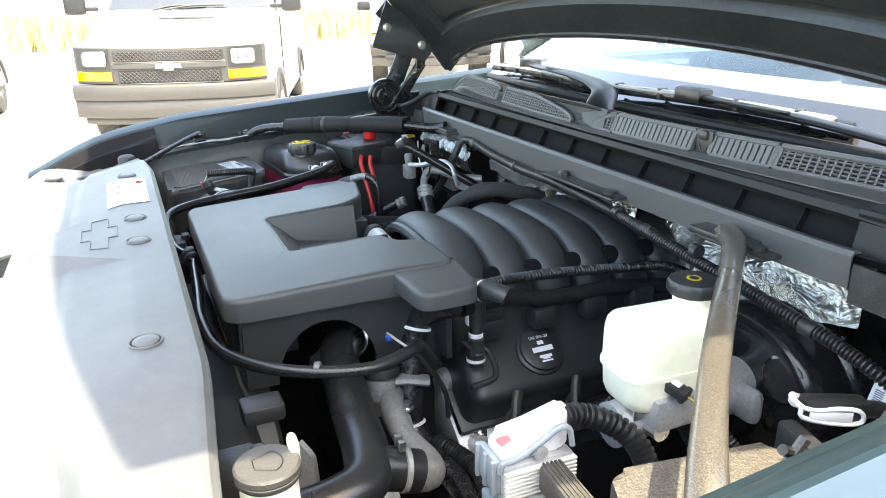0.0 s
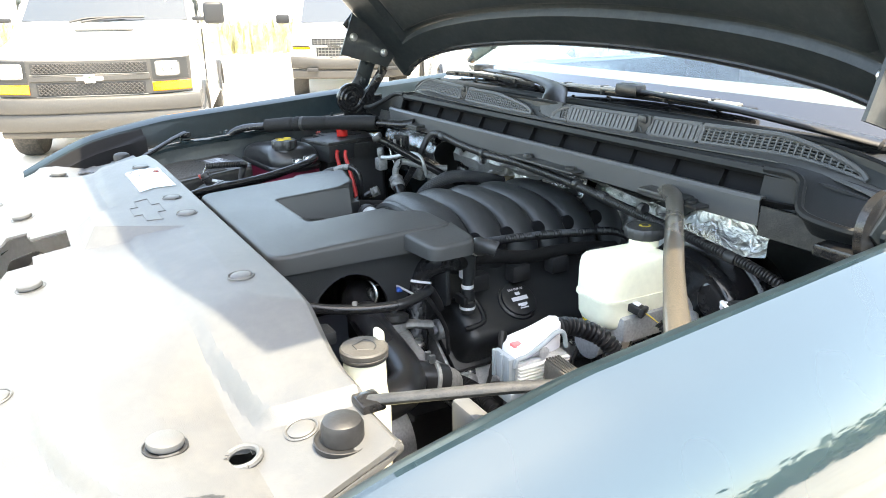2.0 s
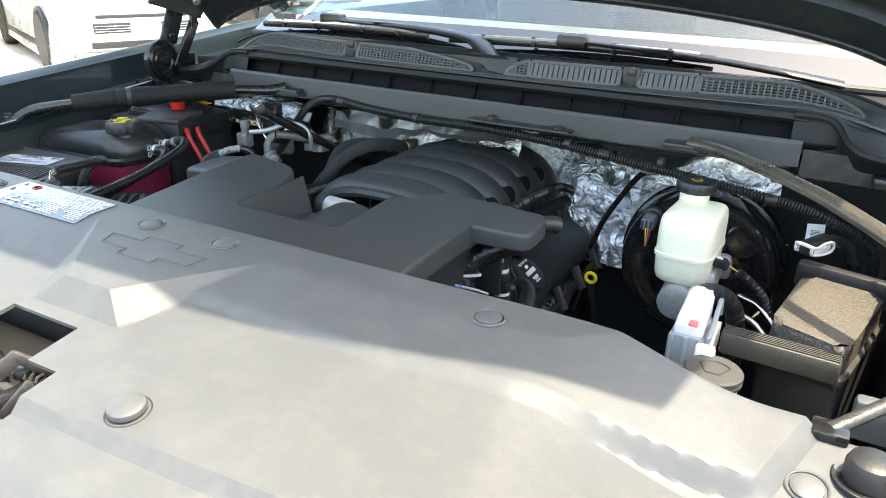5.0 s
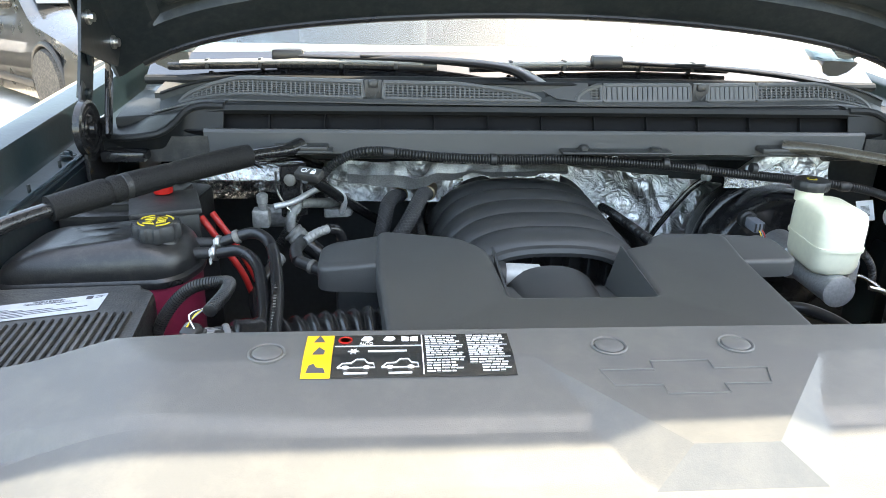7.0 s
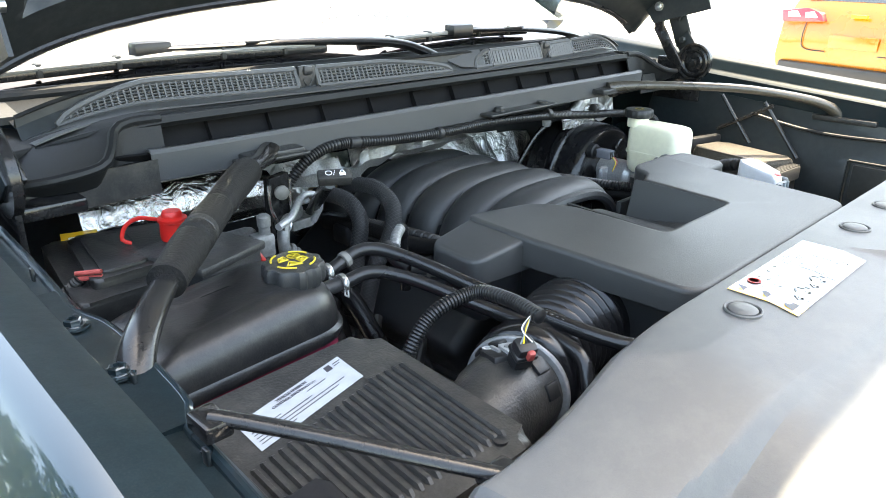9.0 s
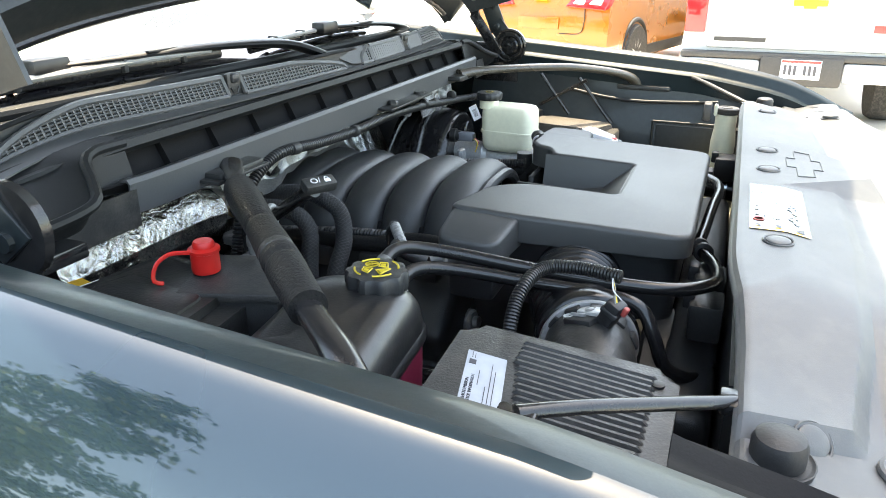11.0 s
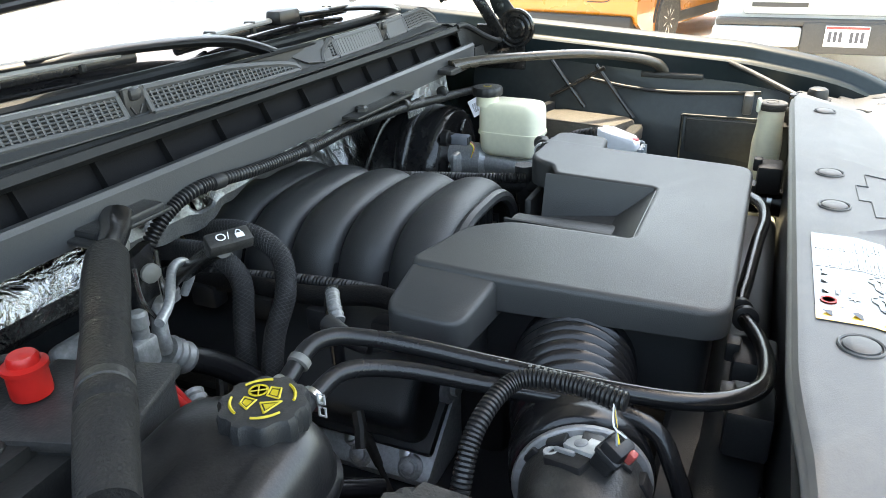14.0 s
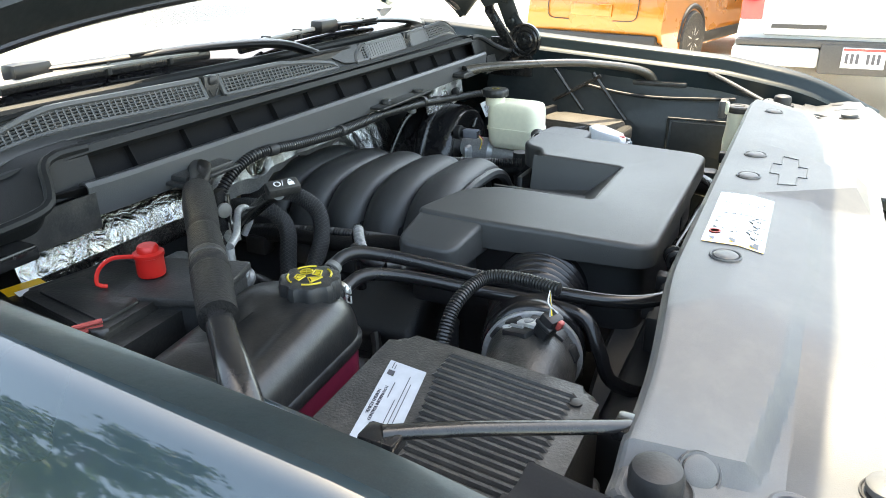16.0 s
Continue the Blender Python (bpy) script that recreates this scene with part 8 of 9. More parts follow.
foil(-0.43, -0.16, [(1.372, 1.165), (1.366, 1.130), (1.356, 1.090)], 6.0, lambda x: 0.0)
foil(-0.17, 0.06, [(1.368, 1.168), (1.362, 1.14), (1.350, 1.10), (1.34, 1.06)], 7.0, lambda x: 0.0)
foil(0.03, 0.30, [(1.437, 1.142), (1.425, 1.105), (1.405, 1.060), (1.385, 1.00), (1.365, 0.93)], 3.0, lambda x: -0.11 * max(0.0, x - 0.08))
foil(0.02, 0.26, [(1.340, 1.181), (1.348, 1.172), (1.368, 1.166)], 9.0, lambda x: -0.09 * max(0.0, x - 0.06), FABRIC, 0.6, "grey woven edge of the firewall insulation", lambda x: 0.004 * math.sin(41 * x) + 0.003 * math.sin(97 * x))
foil(0.26, 0.42, [(1.436, 1.120), (1.425, 1.09), (1.405, 1.05), (1.385, 1.0), (1.36, 0.93)], 4.0, lambda x: -0.10 * (x - 0.26))
foil(0.350, 0.548, [(1.297, 1.222), (1.289, 1.196), (1.284, 1.168), (1.280, 1.140)], 5.0, lambda x: -0.060 * smooth01((0.455 - x) / 0.10), crease=0.30, low_edge=lambda x: 0.25 * max(0.0, x - 0.50))
for x, y, z, r in ((0.484, 1.292, 1.178, 0.011), (0.540, 1.280, 1.205, 0.014)):
    tagged(finish("grommet", lathe(bm_new(), [(r, -0.01), (r, 0.004), (r * 0.8, 0.006), (r * 0.7, 0.002), (0.001, 0.001)], axis_pose((x, y, z), (0, -1, 0.3)), 20), DARK), "dark round rubber grommet in the foil", "grommet", "foil grommets")
foil(0.055, 0.135, [(1.262, 1.215), (1.258, 1.200), (1.262, 1.188)], 8.0, lambda x: 0.0)

# ---- round about ----
def wheel_parts(parent, x, y, r, w, axis=(0, 1, 0), rim=STEEL):
    """A wheel whose axis lies along `axis`."""
    m = axis_pose((x, y, r), axis)
    wh = new("wheel")
    wh.parent = parent
    part("tyre", lathe(bm_new(), [(r * 0.62, -w / 2), (r * 0.93, -w / 2), (r, -w * 0.3), (r, w * 0.3), (r * 0.93, w / 2), (r * 0.62, w / 2)], m, 32), TYRE, wh)
    part("wheel_disc", lathe(bm_new(), [(r * 0.62, -w * 0.4), (r * 0.62, w * 0.42), (r * 0.58, w * 0.32), (r * 0.2, w * 0.28), (r * 0.15, w * 0.34), (0.01, w * 0.34)], m, 24), DARK, wh, "dark wheel well")
    part("rim", lathe(bm_new(), [(r * 0.64, w * 0.30), (r * 0.64, w * 0.46), (r * 0.57, w * 0.47), (r * 0.56, w * 0.30)], m, 28), rim, wh, "bright rim ring")
    for k in range(9):
        a = 2 * math.pi * k / 9
        d = vec(math.cos(a), math.sin(a), 0)
        part("spoke", sweep(bm_new(), [m @ (d * r * 0.08 + vec(0, 0, w * 0.42)), m @ (d * r * 0.34 + vec(0, 0, w * 0.45)), m @ (d * r * 0.59 + vec(0, 0, w * 0.42))], r * 0.045, 6), rim, wh)
    part("hub_cap", lathe(bm_new(), [(r * 0.15, w * 0.36), (r * 0.15, w * 0.44), (r * 0.11, w * 0.47), (0.002, w * 0.48)], m, 16), rim, wh)
    return wh


def car_shell(bm, profile, half, taper=0.12, round_=0.06, bow=0.0):
    """A car body from its side outline (along, height) swept across its width and drawn in toward the top."""
    top = max(z for _, z in profile)
    rows = []
    for k in range(13):
        u = -1 + k / 6
        rows.append([(a - bow * abs(u) ** 3 * max(0.0, 1 + a / 1.2), u * half * (1 - taper * max(0, (z - 0.9) / (top - 0.9 + 1e-6))), z - round_ * abs(u) ** 6) for a, z in profile])
    grid = [[bm.verts.new(p) for p in row] for row in rows]
    for a, b in zip(grid, grid[1:]):
        for k in range(len(a)):
            bm.faces.new((a[k], a[(k + 1) % len(a)], b[(k + 1) % len(b)], b[k]))
    bm.faces.new(list(reversed(grid[0])))
    bm.faces.new(grid[-1])
    return bm


def lattice(bm, x, y0, y1, z0, z1, step, r):
    """A diamond mesh in the plane across x."""
    w, h = y1 - y0, z1 - z0
    k = -h
    while k < w:
        for s in (1, -1):
            a, b = max(0, k), min(w, k + h)
            if b > a:
                za, zb = (a - k), (b - k)
                pa, pb = vec(x, y0 + a, z0 + za), vec(x, y0 + b, z0 + zb)
                if s < 0:
                    pa, pb = vec(x, y1 - a, z0 + za), vec(x, y1 - b, z0 + zb)
                sweep(bm, [pa, pb], r, 4)
        k += step
    return bm


def place(root, x, y, deg, tall=1.0):
    root.matrix_basis = Matrix.Translation((x, y, 0)) @ Matrix.Rotation(radians(deg), 4, 'Z') @ Matrix.Diagonal((1, 1, tall, 1))


# each car is built facing +x, nose at x = 0
def bowed(bm, y0, y1, z0, z1, x, depth, bow, half=0.95, lift=0.0, soft=0.0):
    """A slab across the front of a car that curves back toward the sides. lift raises its ends; soft draws in its top and bottom edges."""
    n = max(3, int(abs(y1 - y0) / 0.06))
    rows = []
    for k in range(n + 1):
        y = y0 + (y1 - y0) * k / n
        back = x - bow * (abs(y) / half) ** 3
        up = lift * (abs(y) / half) ** 2
        rows.append([(back - depth, y, z0 + up), (back - soft, y, z0 + up), (back, y, z0 + up + soft), (back, y, z1 + up - soft), (back - soft, y, z1 + up), (back - depth, y, z1 + up)])
    grid = [[bm.verts.new(p) for p in row] for row in rows]
    for p, q in zip(grid, grid[1:]):
        for k in range(6):
            bm.faces.new((p[k], q[k], q[(k + 1) % 6], p[(k + 1) % 6]))
    bm.faces.new(grid[0])
    bm.faces.new(list(reversed(grid[-1])))
    bmesh.ops.recalc_face_normals(bm, faces=bm.faces)
    return bm


def van():
    v = thing("white_van", "white cargo van with grey bumper and mesh grille", "van")
    B = 0.15
    prof = [(0.0, 0.55), (0.02, 0.95), (-0.02, 1.10), (-0.06, 1.15), (-0.14, 1.185), (-0.50, 1.28), (-0.95, 1.37), (-1.08, 1.44), (-1.75, 2.05), (-1.95, 2.12), (-5.4, 2.12), (-5.5, 0.45), (-0.1, 0.40)]
    part("body", car_shell(bm_new(), prof, 0.99, 0.10, 0.06, B), GLASS_WHITE_PAINT, v, smooth=40)
    part("windscreen", sheet(bm_new(), [[(-1.14 - 0.58 * t - 0.05 * u * u, u * (0.86 - 0.08 * t), 1.515 + 0.53 * t) for u in (-1, -0.5, 0, 0.5, 1)] for t in (0, 1)], 0.01), CAR_GLASS, v)
    part("face", bowed(bm_new(), -0.93, 0.93, 0.745, 1.135, 0.045, 0.08, B, 0.95, 0.025, 0.012), CAR_TRIM, v, "grey grille surround")
    for z0, z1, w in ((0.995, 1.110, 0.53), (0.770, 0.905, 0.50)):
        part("grille_recess", bowed(bm_new(), -w, w, z0, z1, 0.049, 0.03, B, 0.95, 0.0, 0.004), DARK, v)
        part("grille_rim", bowed(bm_new(), -w - 0.012, w + 0.012, z0 - 0.012, z0, 0.056, 0.03, B, 0.95, 0.0, 0.003), GREY_TRIM, v)
        part("mesh_grille", lattice(bm_new(), 0.050, -w + 0.02, w - 0.02, z0 + 0.01, z1 - 0.01, 0.042, 0.0055), CAR_TRIM, v)
    part("centre_bar", bowed(bm_new(), -0.55, 0.55, 0.915, 0.985, 0.060, 0.03, B, 0.95, 0.0, 0.012), CAR_TRIM, v)
    part("badge", box(bm_new(), (0.056, -0.125, 0.925), (0.074, 0.125, 0.968), 0.006), CHROME, v, "bright badge")
    part("badge_centre", box(bm_new(), (0.057, -0.05, 0.900), (0.076, 0.05, 0.992), 0.006), CHROME, v)
    for s in (-1, 1):
        y0, y1 = sorted((s * 0.57, s * 0.905))
        part("lamp_pocket", bowed(bm_new(), y0, y1, 0.905, 1.128, 0.0495, 0.03, B, 0.95, 0.02, 0.004), PLASTIC, v, "dark lamp pocket")
        c = vec(0.050 - B * (0.715 / 0.95) ** 3, s * 0.715, 1.030)
        hl = part("headlight", box(bm_new(), (-0.03, -0.115, -0.078), (0.026, 0.115, 0.078), 0.028, 4, m=Matrix.Translation(c) @ Matrix.Rotation(radians(s * 14), 4, 'Z')), LAMP_GLASS, v, "clear rounded square headlight")
        part("lamp_ring", sweep(bm_new(), [Matrix.Translation(c) @ Matrix.Rotation(radians(s * 14), 4, 'Z') @ vec(0.024, 0.112 * max(-1, min(1, 1.25 * math.cos(k * math.pi / 20))), 0.075 * max(-1, min(1, 1.25 * math.sin(k * math.pi / 20)))) for k in range(41)], 0.006, 6), GREY_TRIM, hl)
        part("reflector", lathe(bm_new(), [(0.055, 0), (0.055, 0.006), (0.045, 0.008), (0.030, 0.002), (0.012, 0.002), (0.010, 0.010), (0.001, 0.011)], axis_pose(c + vec(0.024, 0, 0), (1, s * 0.25, 0)), 24), CHROME, hl, "round bright reflector")
        part("turn_signal", bowed(bm_new(), *sorted((s * 0.565, s * 0.925)), 0.785, 0.888, 0.060, 0.03, B, 0.95, 0.012, 0.010), AMBER, v, "amber turn signal")
        mir = part("mirror", box(bm_new(), (-1.10, s * 1.16 - 0.11, 1.46), (-0.98, s * 1.16 + 0.11, 1.72), 0.045, 3), DARK, v, "black door mirror")
        part("mirror_arm", box(bm_new(), (-1.08, s * 1.00 - 0.08, 1.50), (-1.02, s * 1.00 + 0.08, 1.55), 0.015), DARK, mir)
        part("side_window", box(bm_new(), (-2.3, s * 0.93 - 0.03, 1.45), (-1.45, s * 0.93 + 0.03, 1.95), 0.02), CAR_GLASS, v)
        part("door_seam", box(bm_new(), (-1.40, s * 0.985 - 0.008, 0.60), (-1.385, s * 0.985 + 0.008, 1.40), 0), DARK, v)
        for x in (-0.85, -4.3):
            part("wheel_arch", sweep(bm_new(), [vec(x + 0.42 * math.cos(a * math.pi / 14), s * 0.985, 0.37 + 0.42 * math.sin(a * math.pi / 14)) for a in range(15)], 0.030, 8), DARK, v)
            wheel_parts(v, x, s * 0.86, 0.37, 0.24)
        part("wiper", sweep(bm_new(), spline([vec(-1.08, s * 0.06 - 0.30, 1.50), vec(-1.12, s * 0.10 - 0.05, 1.545), vec(-1.15, s * 0.10 + 0.30, 1.550)], 0.05), 0.014, 6), DARK, v)
    part("cowl_vent", box(bm_new(), (-1.06, -0.30, 1.405), (-0.98, 0.30, 1.425), 0.004), GREY_TRIM, v)
    for k in range(14):
        part("vent_slot", box(bm_new(), (-1.05, -0.28 + 0.042 * k, 1.424), (-0.99, -0.262 + 0.042 * k, 1.4275), 0), DARK, v)
    part("bumper", bowed(bm_new(), -1.0, 1.0, 0.585, 0.755, 0.11, 0.24, 0.20, 1.0, 0.0, 0.022), CAR_TRIM, v, "wide grey bumper", smooth=50)
    part("bumper_lower", bowed(bm_new(), -0.99, 0.99, 0.40, 0.590, 0.10, 0.24, 0.20, 1.0, 0.0, 0.018), CAR_TRIM, v, smooth=50)
    part("valance", bowed(bm_new(), -0.92, 0.92, 0.32, 0.405, 0.03, 0.20, 0.18, 1.0, 0.0, 0.020), CAR_TRIM, v, smooth=50)
    return v


def pickup_front():
    v = thing("white_pickup", "white pickup truck with a tan lower bumper", "pickup truck")
    prof = [(0.0, 0.55), (0.03, 1.05), (-0.03, 1.16), (-1.25, 1.26), (-2.0, 1.82), (-3.3, 1.86), (-3.65, 1.28), (-5.6, 1.26), (-5.7, 0.55), (-0.1, 0.45)]
    part("body", car_shell(bm_new(), prof, 1.0, 0.14, 0.06, 0.14), GLASS_WHITE_PAINT, v)
    part("windscreen", sheet(bm_new(), [[(-1.32 - 0.62 * t, u * (0.80 - 0.10 * t), 1.325 + 0.47 * t) for u in (-1, 0, 1)] for t in (0, 1)], 0.01), CAR_GLASS, v)
    for z0, z1, w in ((0.975, 1.075, 0.64), (0.785, 0.930, 0.58)):
        part("grille", bowed(bm_new(), -w, w, z0, z1, 0.050, 0.05, 0.12, 1.0, 0.0, 0.006), DARK, v, "dark honeycomb grille")
        for k in range(21):
            y = -w + 0.03 + (2 * w - 0.06) * k / 20
            part("divider", box(bm_new(), (-0.004, -0.006, z0 + 0.008), (0.006, 0.006, z1 - 0.008), 0.002, m=Matrix.Translation((0.050 - 0.12 * abs(y) ** 3, y, 0))), GREY_TRIM, v)
        for f in (0.33, 0.66):
            z = z0 + (z1 - z0) * f
            part("grille_slat", bowed(bm_new(), -w + 0.02, w - 0.02, z - 0.006, z + 0.006, 0.056, 0.012, 0.12, 1.0, 0.0, 0.002), GREY_TRIM, v)
    for z0, z1, w in ((0.938, 0.966, 0.70), (0.755, 0.780, 0.62), (1.080, 1.096, 0.68)):
        part("chrome_bar", bowed(bm_new(), -w, w, z0, z1, 0.068, 0.04, 0.12, 1.0, 0.0, 0.006), CHROME, v, "bright grille bar")
    for s in (-1, 1):
        part("headlight", bowed(bm_new(), *sorted((s * 0.68, s * 0.97)), 0.965, 1.085, 0.058, 0.06, 0.14, 1.0, 0.0, 0.012), LAMP_GLASS, v, "clear stacked headlight")
        part("lamp_shade", bowed(bm_new(), *sorted((s * 0.69, s * 0.96)), 0.950, 0.972, 0.062, 0.06, 0.14, 1.0, 0.0, 0.004), DARK, v)
        part("turn_signal", bowed(bm_new(), *sorted((s * 0.68, s * 0.96)), 0.905, 0.945, 0.058, 0.06, 0.14, 1.0, 0.0, 0.006), AMBER, v, "amber turn signal")
        part("mirror", box(bm_new(), (-1.62, s * 1.12 - 0.12, 1.30), (-1.50, s * 1.12 + 0.12, 1.47), 0.04), DARK, v)
        part("fog_lamp", box(bm_new(), (0.06, s * 0.66 - 0.10, 0.53), (0.115, s * 0.66 + 0.10, 0.60), 0.02), DARK, v)
        for x in (-0.95, -4.6):
            wheel_parts(v, x, s * 0.86, 0.40, 0.26)
    part("bumper", bowed(bm_new(), -1.0, 1.0, 0.56, 0.755, 0.10, 0.22, 0.16, 1.0, 0.035, 0.025), CAR_TRIM, v, "dusty tan bumper", smooth=50)
    part("lower_bumper", bowed(bm_new(), -0.98, 0.98, 0.40, 0.555, 0.09, 0.22, 0.16, 1.0, 0.02, 0.030), CAR_TRIM, v, "dusty tan lower bumper")
    return v


def pickup_rear():
    """Built with its tail at x = 0, facing -x."""
    v = thing("white_pickup", "white pickup truck seen from its tailgate", "pickup truck")
    prof = [(0.0, 0.62), (0.0, 1.32), (-1.9, 1.34), (-2.2, 1.88), (-3.6, 1.86), (-4.4, 1.30), (-5.6, 1.18), (-5.7, 0.5), (-0.3, 0.48)]
    part("body", car_shell(bm_new(), prof, 1.0, 0.12), GLASS_WHITE_PAINT, v)
    part("tailgate", box(bm_new(), (-0.02, -0.78, 0.74), (0.03, 0.78, 1.31), 0.02), GLASS_WHITE_PAINT, v)
    part("lettering_bar", box(bm_new(), (0.028, -0.72, 0.80), (0.034, -0.30, 0.835), 0), CAR_TRIM, v, "row of small raised letters")
    part("badge", box(bm_new(), (0.028, -0.13, 1.10), (0.045, 0.13, 1.15), 0.005), YELLOW, v, "gold badge")
    part("badge_centre", box(bm_new(), (0.029, -0.05, 1.08), (0.047, 0.05, 1.17), 0.005), YELLOW, v)
    part("sticker", box(bm_new(), (0.028, 0.50, 0.90), (0.031, 0.62, 0.96), 0), TAIL_RED, v, "small red dealer sticker")
    for s in (-1, 1):
        part("tail_lamp", box(bm_new(), (-0.10, s * 0.89 - 0.09, 0.86), (0.02, s * 0.89 + 0.09, 1.30), 0.02), TAIL_RED, v, "red tail lamp")
        part("bumper_half", box(bm_new(), (-0.08, s * 0.66 - 0.34, 0.50), (0.14, s * 0.66 + 0.34, 0.66), 0.03, 3), GLASS_WHITE_PAINT, v, "white bumper corner")
        for x in (-1.15, -4.75):
            wheel_parts(v, x, s * 0.86, 0.40, 0.26)
    part("bumper_step", box(bm_new(), (-0.06, -0.32, 0.46), (0.15, 0.32, 0.70), 0.02), CAR_TRIM, v, "dark bumper step")
    part("bumper_top", box(bm_new(), (-0.04, -0.98, 0.665), (0.13, 0.98, 0.715), 0.015), CAR_TRIM, v, "dark bumper top pad")
    part("number_plate", box(bm_new(), (0.155, -0.155, 0.52), (0.165, 0.155, 0.68), 0.004), LABEL_WHITE, v, "white number plate with red top line")
    part("plate_band", box(bm_new(), (0.165, -0.15, 0.655), (0.167, 0.15, 0.675), 0), TAIL_RED, v)
    for k in range(7):
        if k != 3:
            part("plate_bar", box(bm_new(), (0.165, -0.13 + 0.038 * k, 0.555), (0.1665, -0.107 + 0.038 * k, 0.635), 0), INK, v)
    return v


def suv():
    """Tail at x = 0."""
    v = thing("orange_suv", "bright orange compact SUV seen from behind", "car")
    prof = [(0.0, 0.45), (0.05, 0.60), (0.0, 0.95), (-0.10, 1.10), (-0.42, 1.60), (-0.8, 1.66), (-2.2, 1.64), (-3.0, 1.12), (-4.2, 0.98), (-4.5, 0.75), (-4.5, 0.35), (-0.2, 0.32)]
    part("body", car_shell(bm_new(), prof, 0.92, 0.16), ORANGE_PAINT, v)
    part("rear_window", sheet(bm_new(), [[(-0.125 - 0.27 * t, u * (0.70 - 0.06 * t), 1.145 + 0.40 * t) for u in (-1, 0, 1)] for t in (0, 1)], 0.012), CAR_GLASS, v)
    part("badge", box(bm_new(), (0.0, -0.09, 0.985), (0.03, 0.09, 1.02), 0.005), YELLOW, v)
    part("plate_recess", box(bm_new(), (0.03, -0.28, 0.66), (0.055, 0.28, 0.80), 0.01), ORANGE_PAINT, v)
    part("lower_trim", box(bm_new(), (-0.15, -0.86, 0.30), (0.07, 0.86, 0.47), 0.03), DARK, v)
    for s in (-1, 1):
        bm = bm_new()
        prism(bm, rounded([(s * 0.36, 0.93), (s * 0.88, 0.90), (s * 0.93, 1.03), (s * 0.60, 1.065), (s * 0.44, 1.02)][::s], 0.02, 3), -0.06, 0.06, 0.012)
        bmesh.ops.transform(bm, matrix=Matrix(((0, -0.25, 1, 0.235), (1, 0, 0, 0), (0, 1, 0, 0), (0, 0, 0, 1))), verts=bm.verts)
        part("tail_lamp", bm, TAIL_RED, v, "red tail lamp with clear inserts")
        for a0, a1 in ((0.45, 0.60), (0.66, 0.82)):
            bm = bm_new()
            prism(bm, rounded([(s * a0, 0.965), (s * a1, 0.955), (s * (a1 + 0.02), 1.015), (s * (a0 + 0.07), 1.03)][::s], 0.01, 3), -0.05, 0.066, 0.006)
            bmesh.ops.transform(bm, matrix=Matrix(((0, -0.25, 1, 0.235), (1, 0, 0, 0), (0, 1, 0, 0), (0, 0, 0, 1))), verts=bm.verts)
            part("lamp_insert", bm, LAMP_GLASS, v, "clear lamp insert")
        part("tailgate_seam", sweep(bm_new(), spline([vec(0.016, s * 0.60, 0.93), vec(0.045, s * 0.61, 0.75), vec(0.058, s * 0.56, 0.63), vec(0.058, s * 0.30, 0.615)], 0.02), 0.006, 5), DARK, v)
        part("side_window", box(bm_new(), (-2.6, s * 0.80 - 0.03, 1.15), (-0.75, s * 0.80 + 0.03, 1.52), 0.04), CAR_GLASS, v)
        part("sill_trim", box(bm_new(), (-3.0, s * 0.90 - 0.03, 0.28), (-1.2, s * 0.90 + 0.03, 0.42), 0.02), DARK, v)
        for x in (-0.85, -3.55):
            wheel_parts(v, x, s * 0.84, 0.35, 0.22)
            part("wheel_arch", sweep(bm_new(), [vec(x + 0.39 * math.cos(a * math.pi / 14), s * 0.905, 0.36 + 0.39 * math.sin(a * math.pi / 14)) for a in range(15)], 0.032, 8), DARK, v)
    return v


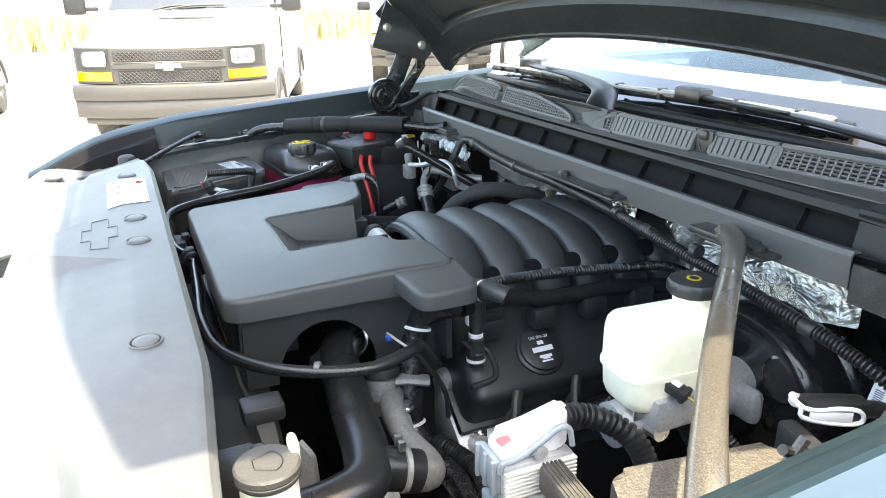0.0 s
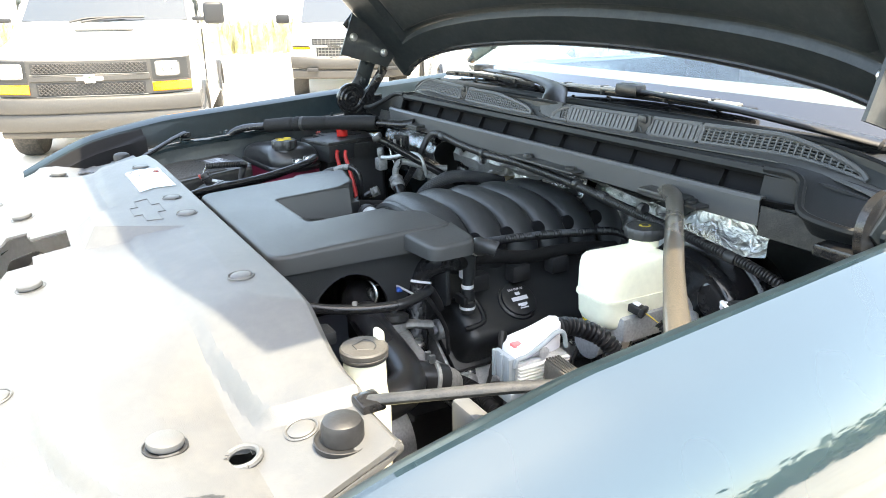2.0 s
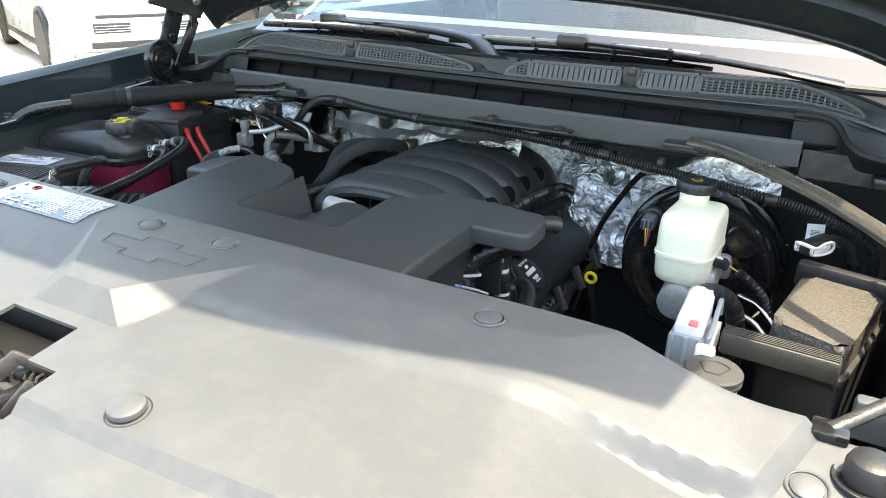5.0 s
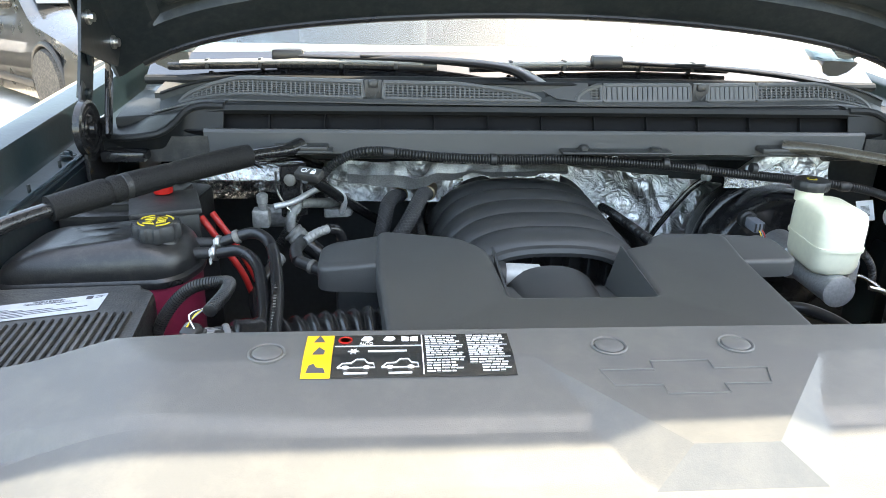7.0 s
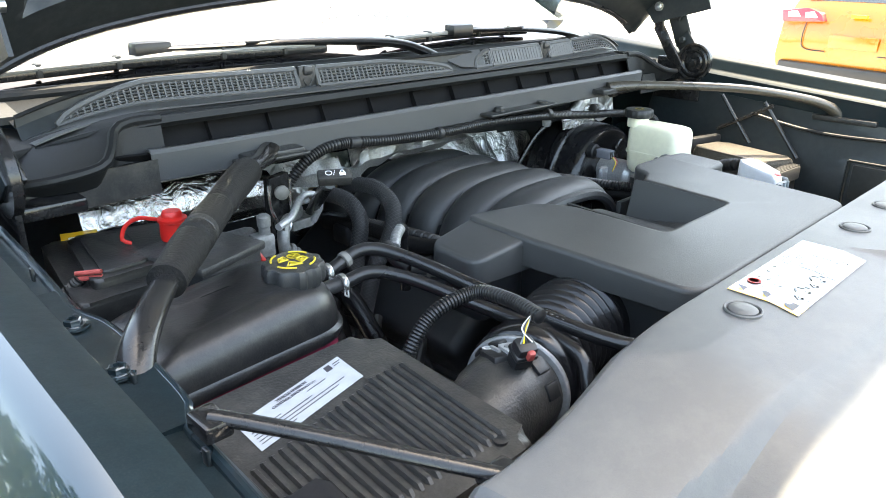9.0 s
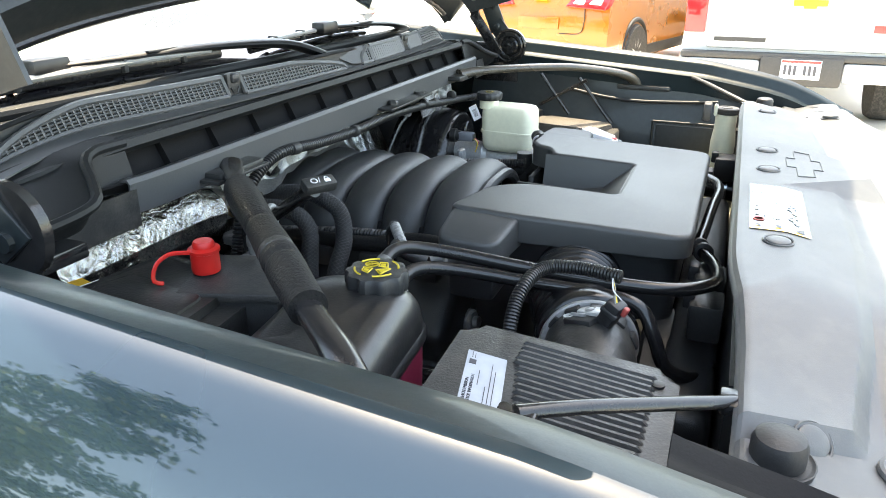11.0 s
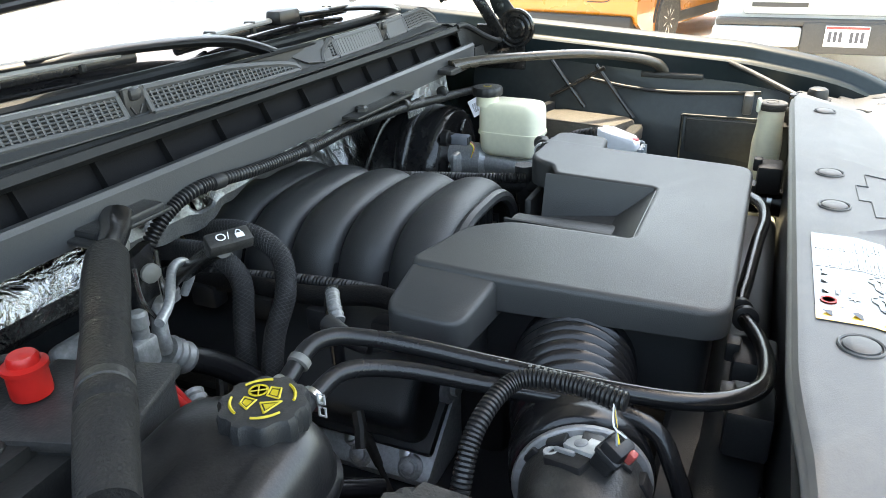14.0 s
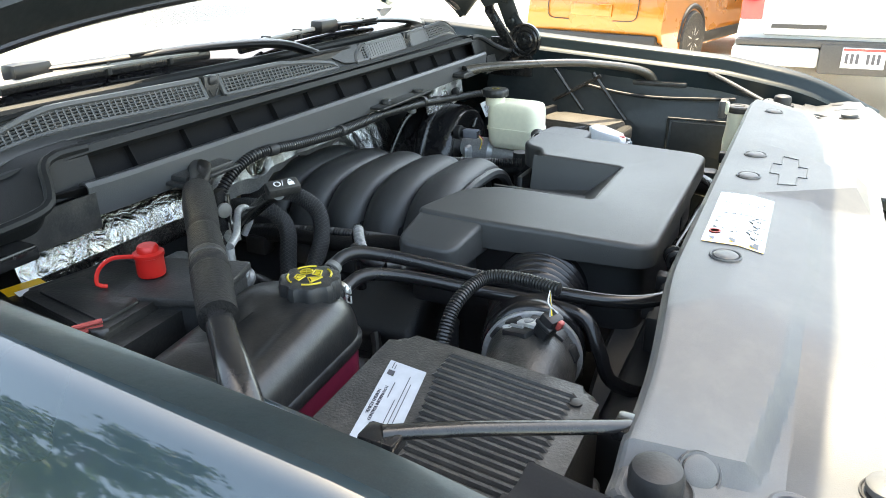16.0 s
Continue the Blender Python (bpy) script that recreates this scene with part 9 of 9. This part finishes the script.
def sedan(paint, label):
    v = thing("sedan", label, "car")
    prof = [(-0.02, 0.26), (0.03, 0.36), (0.05, 0.50), (0.02, 0.66), (-0.10, 0.76), (-0.45, 0.86), (-1.15, 0.98), (-1.32, 1.05), (-1.95, 1.40), (-2.5, 1.46), (-3.2, 1.42), (-3.95, 1.10), (-4.6, 1.05), (-4.75, 0.80), (-4.8, 0.45), (-4.6, 0.28), (-0.3, 0.22)]
    part("body", car_shell(bm_new(), prof, 0.92, 0.20, 0.10), paint, v, smooth=30)
    part("windscreen", sheet(bm_new(), [[(-1.30 - 0.62 * t, u * (0.76 - 0.12 * t), 1.06 + 0.345 * t + 0.02) for u in (-1, -0.5, 0, 0.5, 1)] for t in (0, 1)], 0.012), CAR_GLASS, v)
    for z0, z1, w in ((0.665, 0.70, 0.52), (0.50, 0.61, 0.56)):
        part("grille", box(bm_new(), (0.0, -w, z0), (0.056, w, z1), 0.01), DARK, v)
    for k in range(3):
        part("grille_bar", box(bm_new(), (0.03, -0.55, 0.522 + 0.028 * k), (0.066, 0.55, 0.530 + 0.028 * k), 0.003), CHROME, v)
    part("lower_intake", box(bm_new(), (0.0, -0.60, 0.34), (0.05, 0.60, 0.41), 0.01), DARK, v)
    part("chin_spoiler", box(bm_new(), (-0.12, -0.80, 0.24), (0.09, 0.80, 0.30), 0.02), GREY_TRIM, v, "grey lower lip")
    part("number_plate", box(bm_new(), (0.062, -0.17, 0.49), (0.076, 0.17, 0.63), 0.003), LABEL_WHITE, v, "blank white front plate")
    for s in (-1, 1):
        part("headlight", box(bm_new(), (-0.30, s * 0.72 - 0.15, 0.645), (0.0, s * 0.72 + 0.15, 0.73), 0.03), LAMP_GLASS, v, "slim clear headlight")
        part("fog_pocket", box(bm_new(), (-0.10, s * 0.76 - 0.08, 0.42), (0.03, s * 0.76 + 0.08, 0.49), 0.02), DARK, v)
        for x0, x1 in ((-2.45, -1.75), (-3.25, -2.52)):
            part("side_window", prism(bm_new(), [(x0, 1.06), (x1, 1.06), (x1 - 0.30 if x1 > -2 else x1, 1.35), (x0 + (0.25 if x0 < -3 else 0), 1.36)], 0.0, 0.012), CAR_GLASS, v).matrix_basis = Matrix(((1, 0, 0, 0), (0, -0.35 * s, s, s * (0.905 + 0.35 * 1.02)), (0, 1, 0, 0.0), (0, 0, 0, 1)))
            part("door_handle", box(bm_new(), (x0 + 0.04, s * 0.925 - 0.012, 0.92), (x0 + 0.20, s * 0.925 + 0.012, 0.945), 0.008), paint, v)
        part("window_trim", sweep(bm_new(), [vec(-3.3, s * 0.905, 1.045), vec(-1.6, s * 0.915, 1.035)], 0.012, 6), CHROME, v, "bright window trim")
        part("sill", box(bm_new(), (-3.4, s * 0.90 - 0.03, 0.24), (-1.3, s * 0.90 + 0.03, 0.33), 0.02), DARK, v)
        part("mirror", box(bm_new(), (-1.72, s * 1.00 - 0.11, 1.02), (-1.55, s * 1.00 + 0.11, 1.15), 0.045, 3), paint, v)
        for x in (-0.92, -3.75):
            part("wheel_arch", sweep(bm_new(), [vec(x + 0.375 * math.cos(a * math.pi / 14), s * 0.905, 0.34 + 0.375 * math.sin(a * math.pi / 14)) for a in range(15)], 0.028, 8), DARK, v)
            wheel_parts(v, x, s * 0.845, 0.335, 0.20)
    return v


place(van(), -6.85, 1.08, -17, 0.92)
place(pickup_front(), -10.2, 5.34, -20, 0.95)
place(pickup_rear(), 5.86, 0.126, 180)
place(suv(), 7.96, 2.96, 180 - 14)
place(sedan(SILVER_PAINT, "white sedan parked nose out with a blank plate"), -6.55, 6.05, -24)
place(sedan(BROWN_PAINT, "dark glossy sedan reflecting the pale lot"), -6.35, 9.34, -23)
place(sedan(BROWN_PAINT, "dark sedan parked at an angle, close to the pickup"), -2.42, 7.72, -45)
place(sedan(SILVER_PAINT, "pale sedan parked facing the pickup"), 2.6, -3.6, 78)
other = van()
other["label"] = "second white van parked beside the first"
place(other, -6.8, -2.3, -5)

# dry grass strip at the edge of the lot
random.seed(11)
bm = bm_new()
for k in range(7000):
    x, y = -24 - random.random() * 10, -12 + random.random() * 60
    h = 0.4 + random.random() * 0.7
    a = random.random() * math.pi
    d = vec(math.cos(a), math.sin(a), 0) * (0.10 + 0.12 * random.random())
    lean = vec(random.uniform(-0.2, 0.2), random.uniform(-0.2, 0.2), h)
    p = vec(x, y, 0)
    bm.faces.new([bm.verts.new(p - d), bm.verts.new(p + d), bm.verts.new(p + d * 0.3 + lean), bm.verts.new(p - d * 0.4 + lean * 0.9)])
tagged(finish("grass", bm, GRASS, smooth=0), "tall yellow-green grass at the lot edge", "grass", kind="stuff")


def tree(x, y, h, seed):
    random.seed(seed)
    t = thing("tree", "leafy tree with an open uneven crown", "tree", "trees behind the lot")
    bm = bm_new()
    trunk = spline([vec(x, y, 0), vec(x + 0.1, y, h * 0.3), vec(x - 0.1, y + 0.1, h * 0.6), vec(x, y, h * 0.92)], 0.4)
    sweep(bm, trunk, lambda i, s: 0.22 * (1 - 0.85 * s), 8)
    ends = []
    for k in range(16):
        s = 0.30 + 0.62 * k / 15
        p = trunk[int(s * (len(trunk) - 1))]
        a = k * 2.4 + random.random()
        reach = h * 0.21 * (1.15 - s) + 0.4
        e = p + vec(math.cos(a) * reach, math.sin(a) * reach, reach * 0.35)
        line = spline([p, p.lerp(e, 0.5) + vec(0, 0, -0.1), e], 0.3)
        sweep(bm, line, lambda i, q: 0.07 * (1 - 0.8 * q), 5)
        ends += [(line[int(len(line) * f) - 1], reach) for f in (0.55, 0.8, 1.0)]
    part("trunk", bm, BARK, t)
    bm = bm_new()
    for c, reach in ends:
        for k in range(110):
            q = c + vec(random.gauss(0, 0.42), random.gauss(0, 0.42), random.gauss(0, 0.26))
            n = vec(random.gauss(0, 1), random.gauss(0, 1), random.gauss(0, 1)).normalized()
            u = n.orthogonal().normalized() * 0.17
            v = n.cross(u).normalized() * 0.10
            bm.faces.new([bm.verts.new(q - u), bm.verts.new(q - v), bm.verts.new(q + u), bm.verts.new(q + v)])
    part("crown", bm, LEAF, t, smooth=0)
    return t


tree(-12.2, 11.9, 15.5, 21)
tree(-17.8, 18.2, 11.0, 23)
tree(-22.0, 28.0, 14.0, 22)
# far woods round the lot
random.seed(31)
bm = bm_new()
for k in range(420):
    a = radians(-50 + 130 * random.random())
    r = 75 + 12 * random.random()
    c = vec(r * math.cos(a), r * math.sin(a), random.random() * 5)
    for j in range(24):
        q = c + vec(random.gauss(0, 1.6), random.gauss(0, 1.6), abs(random.gauss(0, 2.4)))
        n = vec(random.gauss(0, 1), random.gauss(0, 1), random.gauss(0, 1)).normalized()
        u = n.orthogonal().normalized() * 0.9
        v = n.cross(u).normalized() * 0.7
        bm.faces.new([bm.verts.new(q - u), bm.verts.new(q - v), bm.verts.new(q + u), bm.verts.new(q + v)])
tagged(finish("far_woods", bm, LEAF, smooth=0), "distant green woods beyond the lot", "woods", kind="stuff")
